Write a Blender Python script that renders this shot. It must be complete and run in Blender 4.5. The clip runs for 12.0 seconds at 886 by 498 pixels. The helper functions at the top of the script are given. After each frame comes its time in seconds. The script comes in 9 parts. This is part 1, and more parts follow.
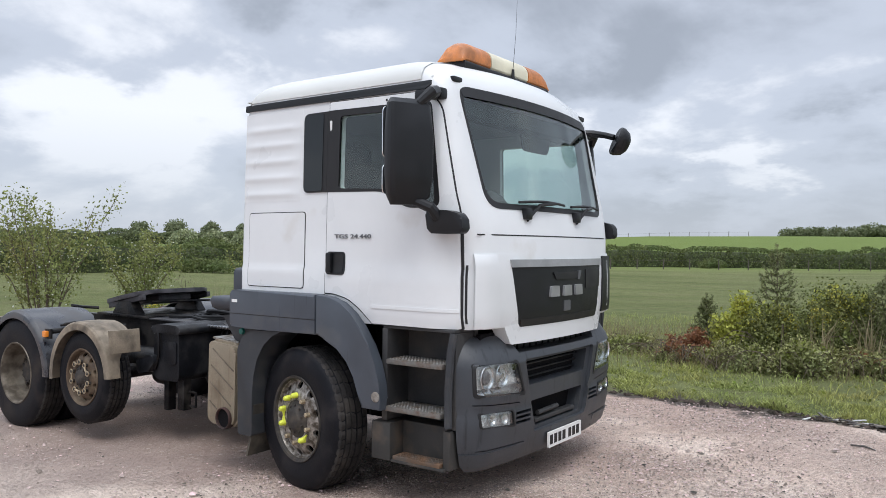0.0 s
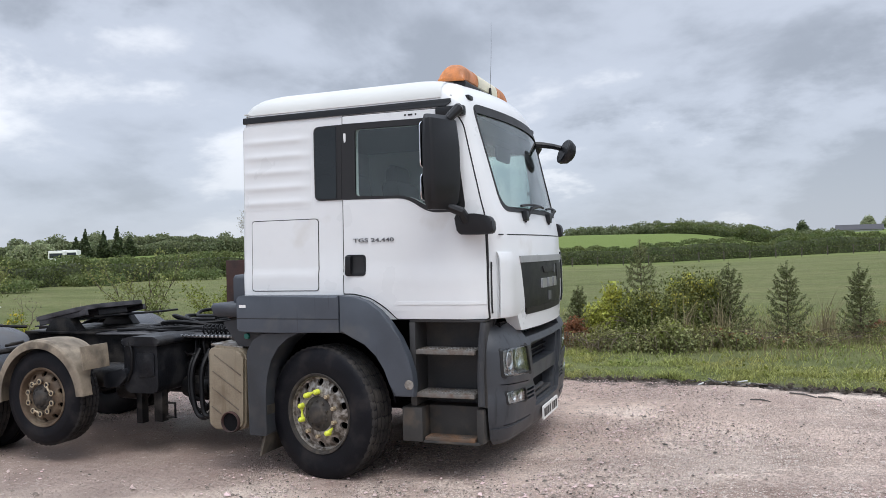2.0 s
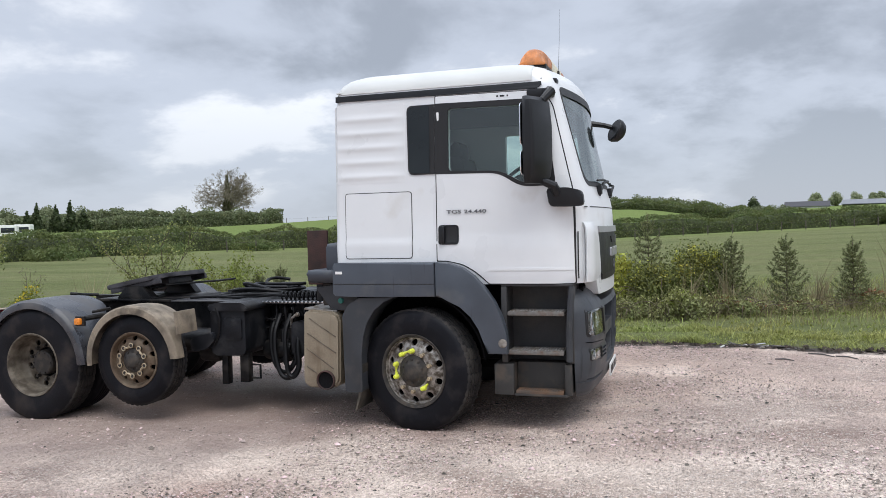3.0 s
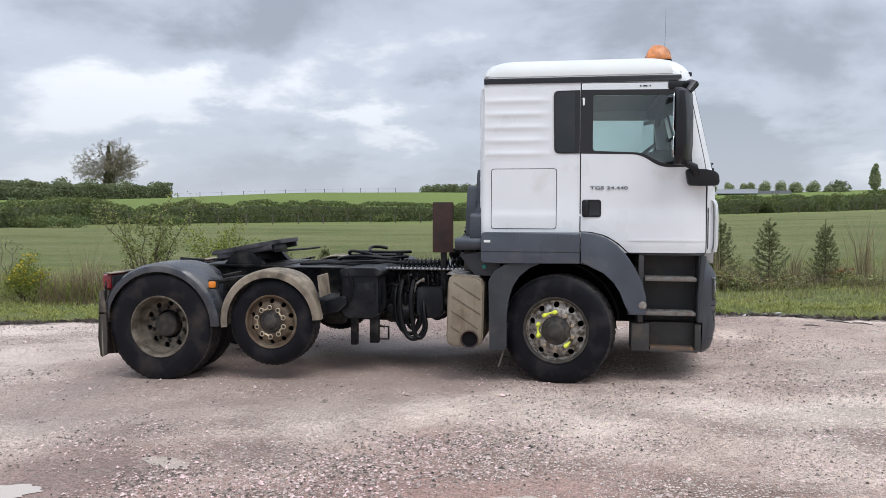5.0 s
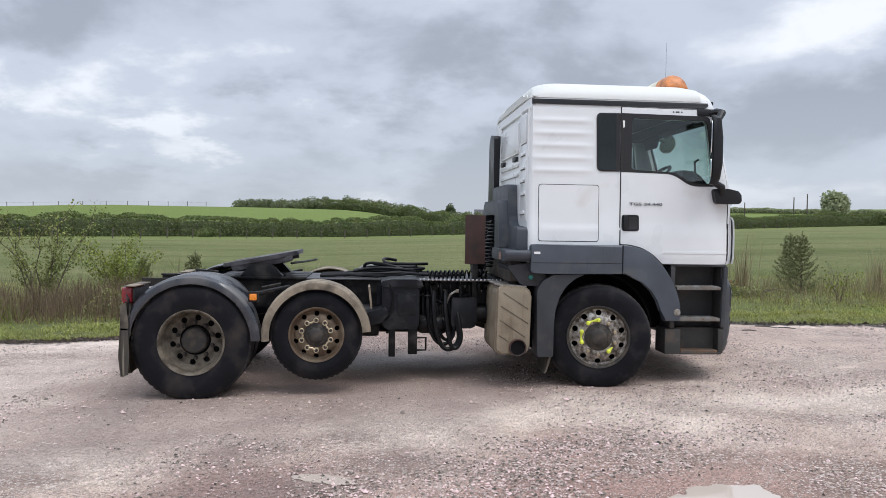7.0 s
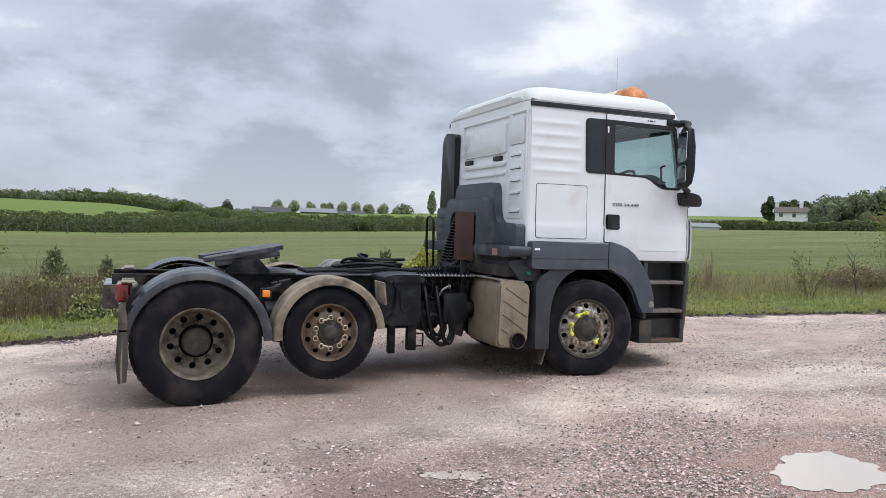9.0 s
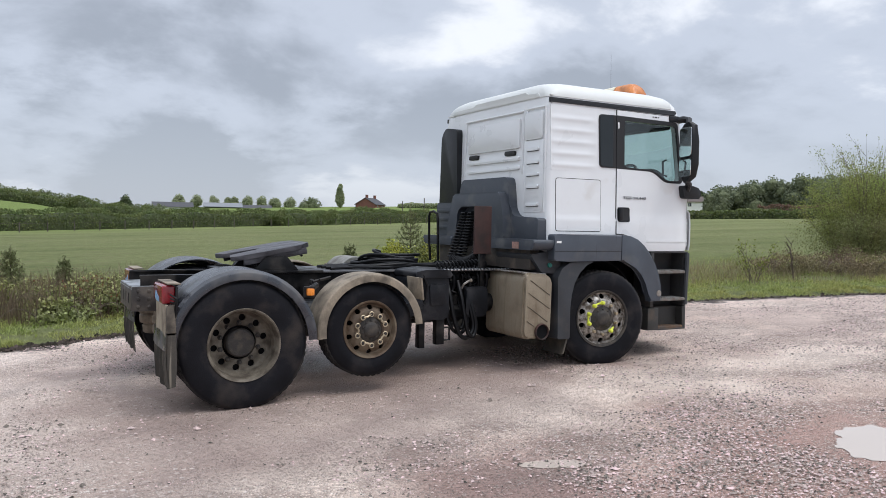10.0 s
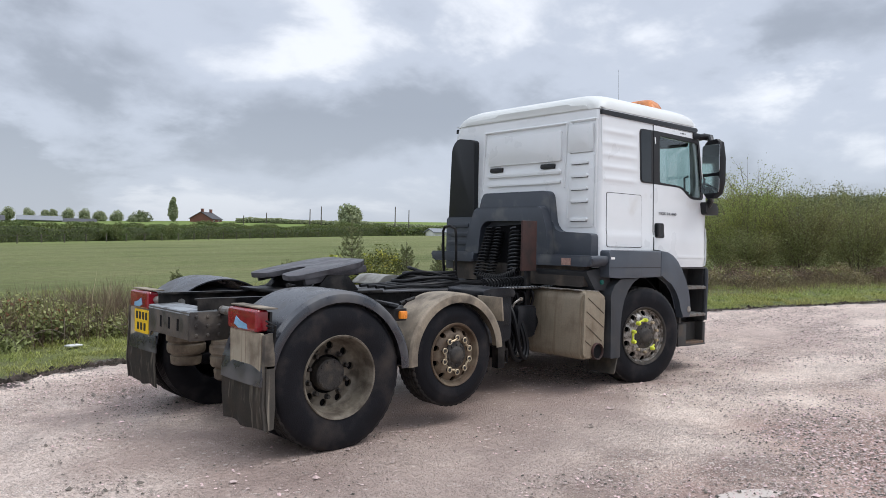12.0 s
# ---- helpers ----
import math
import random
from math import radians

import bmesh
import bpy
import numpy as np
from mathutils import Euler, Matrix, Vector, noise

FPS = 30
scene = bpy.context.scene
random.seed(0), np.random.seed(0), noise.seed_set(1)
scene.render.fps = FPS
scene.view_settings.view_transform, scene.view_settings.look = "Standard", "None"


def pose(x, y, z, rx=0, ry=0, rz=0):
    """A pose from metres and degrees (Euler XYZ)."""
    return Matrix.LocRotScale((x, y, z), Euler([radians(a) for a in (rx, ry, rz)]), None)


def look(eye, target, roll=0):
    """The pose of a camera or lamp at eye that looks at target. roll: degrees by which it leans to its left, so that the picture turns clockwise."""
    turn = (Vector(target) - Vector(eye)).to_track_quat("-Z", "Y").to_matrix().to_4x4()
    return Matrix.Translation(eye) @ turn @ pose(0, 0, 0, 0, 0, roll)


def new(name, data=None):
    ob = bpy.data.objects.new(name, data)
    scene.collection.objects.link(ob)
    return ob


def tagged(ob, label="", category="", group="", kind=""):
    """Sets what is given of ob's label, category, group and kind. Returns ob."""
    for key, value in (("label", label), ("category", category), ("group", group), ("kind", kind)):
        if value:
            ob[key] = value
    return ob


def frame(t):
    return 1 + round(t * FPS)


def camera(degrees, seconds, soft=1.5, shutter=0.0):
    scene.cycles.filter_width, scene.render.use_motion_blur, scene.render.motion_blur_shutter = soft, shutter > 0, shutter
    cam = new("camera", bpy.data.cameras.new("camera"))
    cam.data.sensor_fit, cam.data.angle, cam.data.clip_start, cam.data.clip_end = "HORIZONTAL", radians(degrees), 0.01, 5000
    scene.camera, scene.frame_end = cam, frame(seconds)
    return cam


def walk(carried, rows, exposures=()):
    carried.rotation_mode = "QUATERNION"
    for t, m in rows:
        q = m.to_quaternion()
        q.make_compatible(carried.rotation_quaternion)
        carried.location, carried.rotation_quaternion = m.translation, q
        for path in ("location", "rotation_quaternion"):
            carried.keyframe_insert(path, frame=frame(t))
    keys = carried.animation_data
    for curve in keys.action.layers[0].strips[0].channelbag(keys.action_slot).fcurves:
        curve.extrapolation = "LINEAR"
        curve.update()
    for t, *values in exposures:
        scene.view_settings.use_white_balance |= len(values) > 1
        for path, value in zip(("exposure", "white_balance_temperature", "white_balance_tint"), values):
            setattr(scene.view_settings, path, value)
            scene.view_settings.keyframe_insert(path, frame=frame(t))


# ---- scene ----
cam = camera(59.4, 12.0, 0.85)
METRES, EYE, TILT, LEAN, TURN = 13.265, 1.712, 0.0, 0.0, 35.4
ROWS = [
    (0.0, 0.0, 0.0, 0.0, 0.0, -0.12, -0.53),
    (0.5, -0.0211, -0.0005, -0.0055, -5.12, 0.24, -0.58),
    (1.0, -0.0498, -0.0081, -0.0028, -9.84, 1.32, -0.32),
    (1.5, -0.0834, -0.0247, -0.0009, -12.48, 1.04, 0.93),
    (2.0, -0.1213, -0.0299, -0.0026, -14.87, 0.24, 1.47),
    (2.5, -0.1654, -0.0386, -0.0034, -16.65, -0.67, 1.45),
    (3.0, -0.2084, -0.0448, -0.0037, -18.13, -1.65, 1.36),
    (3.5, -0.2534, -0.0429, -0.0034, -19.93, -2.23, 1.29),
    (5.5, -0.4255, -0.0105, -0.0091, -29.18, -3.27, -0.35),
    (6.0, -0.4637, 0.0092, -0.0108, -32.56, -2.96, -0.4),
    (6.5, -0.5003, 0.0318, -0.0114, -36.43, -2.41, -0.59),
    (7.0, -0.5358, 0.0611, -0.012, -40.5, -1.82, -0.9),
    (9.0, -0.6489, 0.1867, -0.0185, -57.15, -1.5, -1.88),
    (9.5, -0.6748, 0.2249, -0.019, -60.74, -1.78, -1.54),
    (10.0, -0.6984, 0.2626, -0.019, -64.11, -1.87, -1.08),
    (10.5, -0.7139, 0.3042, -0.0206, -67.17, -1.57, -0.82),
    (11.0, -0.7209, 0.3446, -0.0198, -70.09, -0.99, -0.89),
    (11.5, -0.7204, 0.3864, -0.0201, -72.98, -0.5, -1.08),
    (12.0, -0.716, 0.4283, -0.0224, -76.15, -0.48, -1.22),
]
walk(cam, [(t, pose(4.07, -5.12, EYE, TILT, LEAN, TURN) @ pose(METRES * x, METRES * y, METRES * z, 90 + pitch, roll, yaw)) for t, x, y, z, yaw, pitch, roll in ROWS])

# ---- sky and sun: bright overcast day ----
from mathutils.geometry import tessellate_polygon

world = bpy.data.worlds.new("overcast_sky")
scene.world = world
world.use_nodes = True
wn, wl = world.node_tree.nodes, world.node_tree.links
wn.clear()


def wnode(kind, **values):
    n = wn.new(kind)
    for key, value in values.items():
        n.inputs[key.replace("_", " ")].default_value = value
    return n


def wmath(op, a, b=None):
    n = wn.new("ShaderNodeMath")
    n.operation = op
    for i, v in enumerate((a, b)):
        if v is None:
            continue
        if isinstance(v, (int, float)):
            n.inputs[i].default_value = v
        else:
            wl.new(v, n.inputs[i])
    return n.outputs[0]


SUN_ELEV, SUN_AZ = 64.0, 142.0
w_tc = wn.new("ShaderNodeTexCoord")
w_sep = wn.new("ShaderNodeSeparateXYZ")
wl.new(w_tc.outputs["Generated"], w_sep.inputs[0])
w_up = wmath("MAXIMUM", w_sep.outputs[2], 0.0)
w_den = wmath("ADD", w_up, 0.34)
w_com = wn.new("ShaderNodeCombineXYZ")
wl.new(wmath("DIVIDE", w_sep.outputs[0], w_den), w_com.inputs[0])
wl.new(wmath("DIVIDE", w_sep.outputs[1], w_den), w_com.inputs[1])
w_map = wn.new("ShaderNodeMapping")
w_map.inputs["Location"].default_value = (3.7, 1.9, 0.0)
wl.new(w_com.outputs[0], w_map.inputs["Vector"])
# cloud banks: bearing and height in degrees, width, and how much paler (+) or darker (-) they are
CLOUDS = [(-61, 8.5, 7, 0.15), (-41, 15, 8, 0.13), (-54, 12.5, 5, -0.09), (-49, 18, 6, -0.10), (-15, 4.5, 6, 0.12), (-14, 15, 8, -0.10), (-8, 10, 5, -0.06), (-33, 6.5, 7, 0.12), (-30, 14, 6, 0.05),
          (9, 2.5, 9, -0.26), (-16.5, 5.6, 5, 0.12), (-5, 7.6, 5, 0.12), (-27, 7.5, 5, 0.08), (-22, 11.5, 6, -0.09), (-2.5, 9.5, 7, -0.06), (18, 7.2, 6, 0.12), (9.5, 10.3, 6, 0.06), (3, 13.5, 11, -0.19),
          (53, 12.8, 8, 0.15), (36, 14, 8, 0.12), (17, 11.3, 6, -0.03), (25, 6, 9, -0.09), (68, 14.5, 7, -0.12), (33, 9.2, 7, -0.08), (62, 9.5, 6, 0.08)]
w_shift = wnode("ShaderNodeTexNoise", Scale=3.4, Detail=5.0, Roughness=0.6)
wl.new(w_map.outputs[0], w_shift.inputs["Vector"])
w_rgb = wn.new("ShaderNodeSeparateColor")
wl.new(w_shift.outputs["Color"], w_rgb.inputs[0])
w_az = wmath("ADD", wmath("MULTIPLY", wmath("ARCTAN2", w_sep.outputs[0], w_sep.outputs[1]), 57.3), wmath("MULTIPLY", wmath("SUBTRACT", w_rgb.outputs[0], 0.5), 22.0))
w_el = wmath("ADD", wmath("MULTIPLY", wmath("ARCSINE", w_sep.outputs[2]), 57.3 / 0.45), wmath("MULTIPLY", wmath("SUBTRACT", w_rgb.outputs[1], 0.5), 22.0))
w_at = wn.new("ShaderNodeCombineXYZ")
wl.new(w_az, w_at.inputs[0])
wl.new(w_el, w_at.inputs[1])
w_banks = None
for az, el, width, gain in CLOUDS:
    w_d = wn.new("ShaderNodeVectorMath")
    w_d.operation = "DISTANCE"
    wl.new(w_at.outputs[0], w_d.inputs[0])
    w_d.inputs[1].default_value = (az, el / 0.45, 0)
    w_f = wn.new("ShaderNodeMapRange")
    w_f.interpolation_type = "SMOOTHSTEP"
    w_f.inputs[1].default_value, w_f.inputs[2].default_value = width * 1.5, 0.0
    w_f.inputs[3].default_value, w_f.inputs[4].default_value = 0.0, 0.8 * gain
    wl.new(w_d.outputs["Value"], w_f.inputs[0])
    w_banks = w_f.outputs[0] if w_banks is None else wmath("ADD", w_banks, w_f.outputs[0])
w_n1 = wnode("ShaderNodeTexNoise", Scale=1.5, Detail=8.0, Roughness=0.55, Distortion=0.25)
w_n2 = wnode("ShaderNodeTexNoise", Scale=0.75, Detail=3.0, Roughness=0.5)
wl.new(w_map.outputs[0], w_n1.inputs["Vector"])
wl.new(w_map.outputs[0], w_n2.inputs["Vector"])
w_mix = wmath("ADD", wmath("ADD", wmath("MULTIPLY", w_n1.outputs[0], 0.72), wmath("MULTIPLY", w_n2.outputs[0], 0.28)), w_banks)
w_ramp = wn.new("ShaderNodeValToRGB")
w_ramp.color_ramp.interpolation = "EASE"
w_ramp.color_ramp.elements[0].position, w_ramp.color_ramp.elements[0].color = 0.37, (0.385, 0.425, 0.500, 1)
w_ramp.color_ramp.elements[1].position, w_ramp.color_ramp.elements[1].color = 0.63, (0.95, 0.985, 1.06, 1)
w_e = w_ramp.color_ramp.elements.new(0.52)
w_e.color = (0.600, 0.655, 0.765, 1)
wl.new(w_mix, w_ramp.inputs[0])
# paler haze low over the land
w_haze = wn.new("ShaderNodeMix")
w_haze.data_type = "RGBA"
w_hz = wn.new("ShaderNodeMapRange")
w_hz.inputs[1].default_value, w_hz.inputs[2].default_value = 0.0, 0.16
w_hz.inputs[3].default_value, w_hz.inputs[4].default_value = 0.75, 0.0
wl.new(w_up, w_hz.inputs[0])
wl.new(w_hz.outputs[0], w_haze.inputs[0])
wl.new(w_ramp.outputs[0], w_haze.inputs[6])
w_haze.inputs[7].default_value = (0.52, 0.57, 0.66, 1)
# an overcast sky is brightest overhead
w_gain = wn.new("ShaderNodeMapRange")
w_gain.interpolation_type = "SMOOTHSTEP"
w_gain.inputs[1].default_value, w_gain.inputs[2].default_value = 0.30, 0.95
w_gain.inputs[3].default_value, w_gain.inputs[4].default_value = 1.0, 2.6
wl.new(w_up, w_gain.inputs[0])
w_scale = wn.new("ShaderNodeVectorMath")
w_scale.operation = "SCALE"
wl.new(w_haze.outputs[2], w_scale.inputs[0])
wl.new(w_gain.outputs[0], w_scale.inputs["Scale"])
w_sky = wn.new("ShaderNodeTexSky")
w_sky.sky_type, w_sky.sun_disc = "NISHITA", False
w_sky.sun_elevation, w_sky.sun_rotation = radians(SUN_ELEV), radians(SUN_AZ)
w_bg1, w_bg2, w_add, w_out = wn.new("ShaderNodeBackground"), wn.new("ShaderNodeBackground"), wn.new("ShaderNodeAddShader"), wn.new("ShaderNodeOutputWorld")
wl.new(w_scale.outputs[0], w_bg1.inputs[0])
wl.new(w_sky.outputs[0], w_bg2.inputs[0])
w_bg1.inputs[1].default_value, w_bg2.inputs[1].default_value = 0.95, 0.012
wl.new(w_bg1.outputs[0], w_add.inputs[0])
wl.new(w_bg2.outputs[0], w_add.inputs[1])
wl.new(w_add.outputs[0], w_out.inputs[0])

sun_data = bpy.data.lights.new("sun", "SUN")
sun_data.energy, sun_data.angle, sun_data.color = 1.6, radians(35), (1.0, 0.975, 0.95)
sun = new("sun", sun_data)
sun_way = Vector((math.sin(radians(SUN_AZ)) * math.cos(radians(SUN_ELEV)), math.cos(radians(SUN_AZ)) * math.cos(radians(SUN_ELEV)), math.sin(radians(SUN_ELEV))))
sun.matrix_world = look(sun_way * 60, (0, 0, 0))
scene.view_settings.exposure = 0.0


# ---- materials ----
def mat(name, base, rough=0.6, metal=0.0, var=0.12, scale=6.0, fine=70.0, bump=0.15, dirt=None, dirt_at=0.6, dirt_scale=5.0,
        streak=None, streak_at=0.62, coat=0.0, spec=0.5, island=0.0, per_object=0.0):
    """A painted or raw surface: base colour with broad and fine variation, blotches of dirt, runs, and fine relief."""
    m = bpy.data.materials.new(name)
    m.use_nodes = True
    n, l = m.node_tree.nodes, m.node_tree.links
    b = n["Principled BSDF"]
    b.inputs["Metallic"].default_value, b.inputs["Specular IOR Level"].default_value = metal, spec
    b.inputs["Coat Weight"].default_value, b.inputs["Coat Roughness"].default_value = coat, 0.12
    tc = n.new("ShaderNodeTexCoord")

    def noise_at(s, detail=4.0, stretch=None):
        t = n.new("ShaderNodeTexNoise")
        t.inputs["Scale"].default_value, t.inputs["Detail"].default_value = s, detail
        if stretch:
            mp = n.new("ShaderNodeMapping")
            mp.inputs["Scale"].default_value = stretch
            l.new(tc.outputs["Object"], mp.inputs["Vector"])
            l.new(mp.outputs[0], t.inputs["Vector"])
        else:
            l.new(tc.outputs["Object"], t.inputs["Vector"])
        return t.outputs["Fac"]

    def ranged(v, a, c, lo, hi):
        r = n.new("ShaderNodeMapRange")
        for i, x in enumerate((a, c, lo, hi)):
            r.inputs[i + 1].default_value = x
        l.new(v, r.inputs[0])
        return r.outputs[0]

    def mixed(fac, a, c, blend="MIX"):
        x = n.new("ShaderNodeMix")
        x.data_type, x.blend_type = "RGBA", blend
        for i, v in ((0, fac), (6, a), (7, c)):
            if isinstance(v, tuple):
                x.inputs[i].default_value = (*v, 1)
            elif isinstance(v, (int, float)):
                x.inputs[i].default_value = v
            else:
                l.new(v, x.inputs[i])
        return x.outputs[2]

    lo, hi = tuple(c * (1 - var) for c in base), tuple(min(1, c * (1 + var)) for c in base)
    big, small = noise_at(scale), noise_at(fine, 2.0)
    col = mixed(ranged(big, 0.3, 0.7, 0, 1), lo, hi)
    col = mixed(ranged(small, 0.35, 0.65, 0, 0.5 * min(1, var * 4)), col, lo)
    rgh = ranged(big, 0.3, 0.7, max(0.02, rough - 0.07), min(1, rough + 0.07))
    if island or per_object:
        src = n.new("ShaderNodeNewGeometry").outputs["Random Per Island"] if island else n.new("ShaderNodeObjectInfo").outputs["Random"]
        hsv = n.new("ShaderNodeHueSaturation")
        amt = island or per_object
        l.new(ranged(src, 0, 1, 1 - amt, 1 + amt), hsv.inputs["Value"])
        l.new(ranged(src, 0, 1, 0.5 + 0.05 * amt, 0.5 - 0.06 * amt), hsv.inputs["Hue"])
        l.new(col, hsv.inputs["Color"])
        col = hsv.outputs[0]
    if streak:
        f = ranged(noise_at(1.0, 3.0, (26, 26, 1.6)), streak_at, streak_at + 0.12, 0, 0.75)
        col = mixed(f, col, streak)
    if dirt:
        d = ranged(noise_at(dirt_scale, 6.0), dirt_at - 0.14, dirt_at + 0.10, 0, 0.9)
        col = mixed(d, col, dirt)
        rg = n.new("ShaderNodeMix")
        l.new(d, rg.inputs[0])
        l.new(rgh, rg.inputs[2])
        rg.inputs[3].default_value = 0.85
        rgh = rg.outputs[0]
    l.new(col, b.inputs["Base Color"])
    l.new(rgh, b.inputs["Roughness"])
    if bump:
        bp = n.new("ShaderNodeBump")
        bp.inputs["Strength"].default_value, bp.inputs["Distance"].default_value = bump, 0.01
        l.new(noise_at(fine, 5.0), bp.inputs["Height"])
        l.new(bp.outputs[0], b.inputs["Normal"])
    return m


def glass(name, tint, rough=0.0, alpha=0.25):
    """Thin tinted glazing: clear where looked through, with a real gloss on top."""
    m = bpy.data.materials.new(name)
    m.use_nodes = True
    n, l = m.node_tree.nodes, m.node_tree.links
    n.clear()
    t, g, x, f, o = (n.new("ShaderNode" + k) for k in ("BsdfTransparent", "BsdfGlossy", "MixShader", "LayerWeight", "OutputMaterial"))
    t.inputs[0].default_value = (*tint, 1)
    g.inputs["Roughness"].default_value = rough
    f.inputs["Blend"].default_value = 0.5
    pw, ml, ad = (n.new("ShaderNodeMath") for _ in range(3))
    pw.operation, ml.operation, ad.operation = "POWER", "MULTIPLY", "ADD"
    pw.inputs[1].default_value, ml.inputs[1].default_value, ad.inputs[1].default_value = 4.0, 0.85, 0.07
    l.new(f.outputs["Facing"], pw.inputs[0])
    l.new(pw.outputs[0], ml.inputs[0])
    l.new(ml.outputs[0], ad.inputs[0])
    l.new(ad.outputs[0], x.inputs[0])
    l.new(t.outputs[0], x.inputs[1])
    l.new(g.outputs[0], x.inputs[2])
    l.new(x.outputs[0], o.inputs[0])
    return m


def leaves(name, base, island=0.35, rough=0.55, thin=0.35):
    """Foliage: each leaf its own shade, some light coming through."""
    m = bpy.data.materials.new(name)
    m.use_nodes = True
    n, l = m.node_tree.nodes, m.node_tree.links
    b, out = n["Principled BSDF"], n["Material Output"]
    b.inputs["Roughness"].default_value, b.inputs["Specular IOR Level"].default_value = rough, 0.3
    rnd = n.new("ShaderNodeNewGeometry").outputs["Random Per Island"]
    hsv, rgb, ramp, tl, mx = n.new("ShaderNodeHueSaturation"), n.new("ShaderNodeRGB"), n.new("ShaderNodeMapRange"), n.new("ShaderNodeBsdfTranslucent"), n.new("ShaderNodeMixShader")
    tc, tx, big = n.new("ShaderNodeTexCoord"), n.new("ShaderNodeTexNoise"), n.new("ShaderNodeMapRange")
    rgb.outputs[0].default_value = (*base, 1)
    ramp.inputs[3].default_value, ramp.inputs[4].default_value = 1 - island, 1 + island
    l.new(rnd, ramp.inputs[0])
    tx.inputs["Scale"].default_value = 0.8
    l.new(tc.outputs["Object"], tx.inputs["Vector"])
    big.inputs[1].default_value, big.inputs[2].default_value, big.inputs[3].default_value, big.inputs[4].default_value = 0.3, 0.7, 0.475, 0.52
    l.new(tx.outputs["Fac"], big.inputs[0])
    l.new(big.outputs[0], hsv.inputs["Hue"])
    l.new(ramp.outputs[0], hsv.inputs["Value"])
    l.new(rgb.outputs[0], hsv.inputs["Color"])
    l.new(hsv.outputs[0], b.inputs["Base Color"])
    l.new(hsv.outputs[0], tl.inputs[0])
    mx.inputs[0].default_value = thin
    l.new(b.outputs[0], mx.inputs[1])
    l.new(tl.outputs[0], mx.inputs[2])
    l.new(mx.outputs[0], out.inputs[0])
    return m


M_WHITE = mat("white_paint", (0.735, 0.755, 0.76), 0.32, var=0.03, scale=3, bump=0.01, coat=0.35, dirt=(0.55, 0.52, 0.46), dirt_at=0.80, dirt_scale=2.2)
M_WHITE_ROOF = mat("white_roof_moulding", (0.62, 0.635, 0.615), 0.5, var=0.05, scale=2, bump=0.03, dirt=(0.42, 0.42, 0.38), dirt_at=0.74, dirt_scale=2)
M_GREY = mat("grey_plastic", (0.062, 0.073, 0.090), 0.40, var=0.14, scale=4, fine=180, bump=0.06, streak=(0.022, 0.025, 0.031), streak_at=0.655, dirt=(0.12, 0.12, 0.115), dirt_at=0.72, dirt_scale=3)
M_GREY_REAR = mat("faded_grey_plastic", (0.050, 0.058, 0.072), 0.55, var=0.14, scale=4, fine=180, bump=0.08, dirt=(0.15, 0.15, 0.14), dirt_at=0.68, dirt_scale=4)
M_BLACKPL = mat("black_plastic", (0.012, 0.013, 0.015), 0.42, var=0.2, fine=160, bump=0.08, spec=0.35)
M_TREAD = mat("dusty_tyre_tread", (0.026, 0.0245, 0.0245), 0.75, var=0.35, scale=9, fine=80, bump=0.2, dirt=(0.055, 0.049, 0.044), dirt_at=0.60, dirt_scale=7, spec=0.2)
M_BLACK = mat("black_trim", (0.010, 0.010, 0.011), 0.5, var=0.2, bump=0.05)
M_LINER = mat("dark_liner", (0.007, 0.007, 0.008), 0.9, var=0.3, bump=0.2, spec=0.15)
M_RUBBER = mat("tyre_rubber", (0.0078, 0.0083, 0.0112), 0.54, var=0.35, scale=5, fine=90, bump=0.15, dirt=(0.034, 0.030, 0.029), dirt_at=0.65, dirt_scale=5, spec=0.16)
M_RUBBER_DUSTY = mat("dusty_tyre_rubber", (0.0098, 0.0100, 0.0130), 0.56, var=0.4, scale=4, fine=90, bump=0.18, dirt=(0.046, 0.038, 0.033), dirt_at=0.63, dirt_scale=4, spec=0.16)
M_FLAP = mat("muddy_rubber_flap", (0.066, 0.058, 0.048), 0.8, var=0.3, bump=0.2, streak=(0.27, 0.235, 0.185), streak_at=0.56, dirt=(0.080, 0.064, 0.050), dirt_at=0.62, dirt_scale=6)
M_CHASSIS = mat("greasy_chassis_paint", (0.0062, 0.0064, 0.0074), 0.34, var=0.5, scale=9, fine=60, bump=0.35, dirt=(0.052, 0.046, 0.041), dirt_at=0.61, dirt_scale=6, spec=0.20)
M_DECK = mat("dusty_chassis_top", (0.045, 0.045, 0.050), 0.35, var=0.4, scale=7, bump=0.3, dirt=(0.10, 0.095, 0.09), dirt_at=0.62, dirt_scale=6)
M_RIM_SILVER = mat("worn_alloy_wheel", (0.43, 0.405, 0.37), 0.34, metal=0.7, var=0.3, scale=14, bump=0.2, dirt=(0.085, 0.064, 0.045), dirt_at=0.52, dirt_scale=24)
M_RIM_MUD = mat("muddy_steel_wheel", (0.20, 0.172, 0.132), 0.55, metal=0.1, var=0.3, scale=9, bump=0.25, dirt=(0.052, 0.040, 0.028), dirt_at=0.53, dirt_scale=8)
M_RIM_BROWN = mat("rust_brown_wheel", (0.110, 0.074, 0.046), 0.6, metal=0.15, var=0.35, scale=9, bump=0.3, dirt=(0.22, 0.175, 0.120), dirt_at=0.62, dirt_scale=7)
M_HUB = mat("grimy_hub", (0.045, 0.040, 0.036), 0.7, metal=0.2, var=0.3, scale=14, bump=0.4, dirt=(0.10, 0.082, 0.062), dirt_at=0.62, dirt_scale=14)
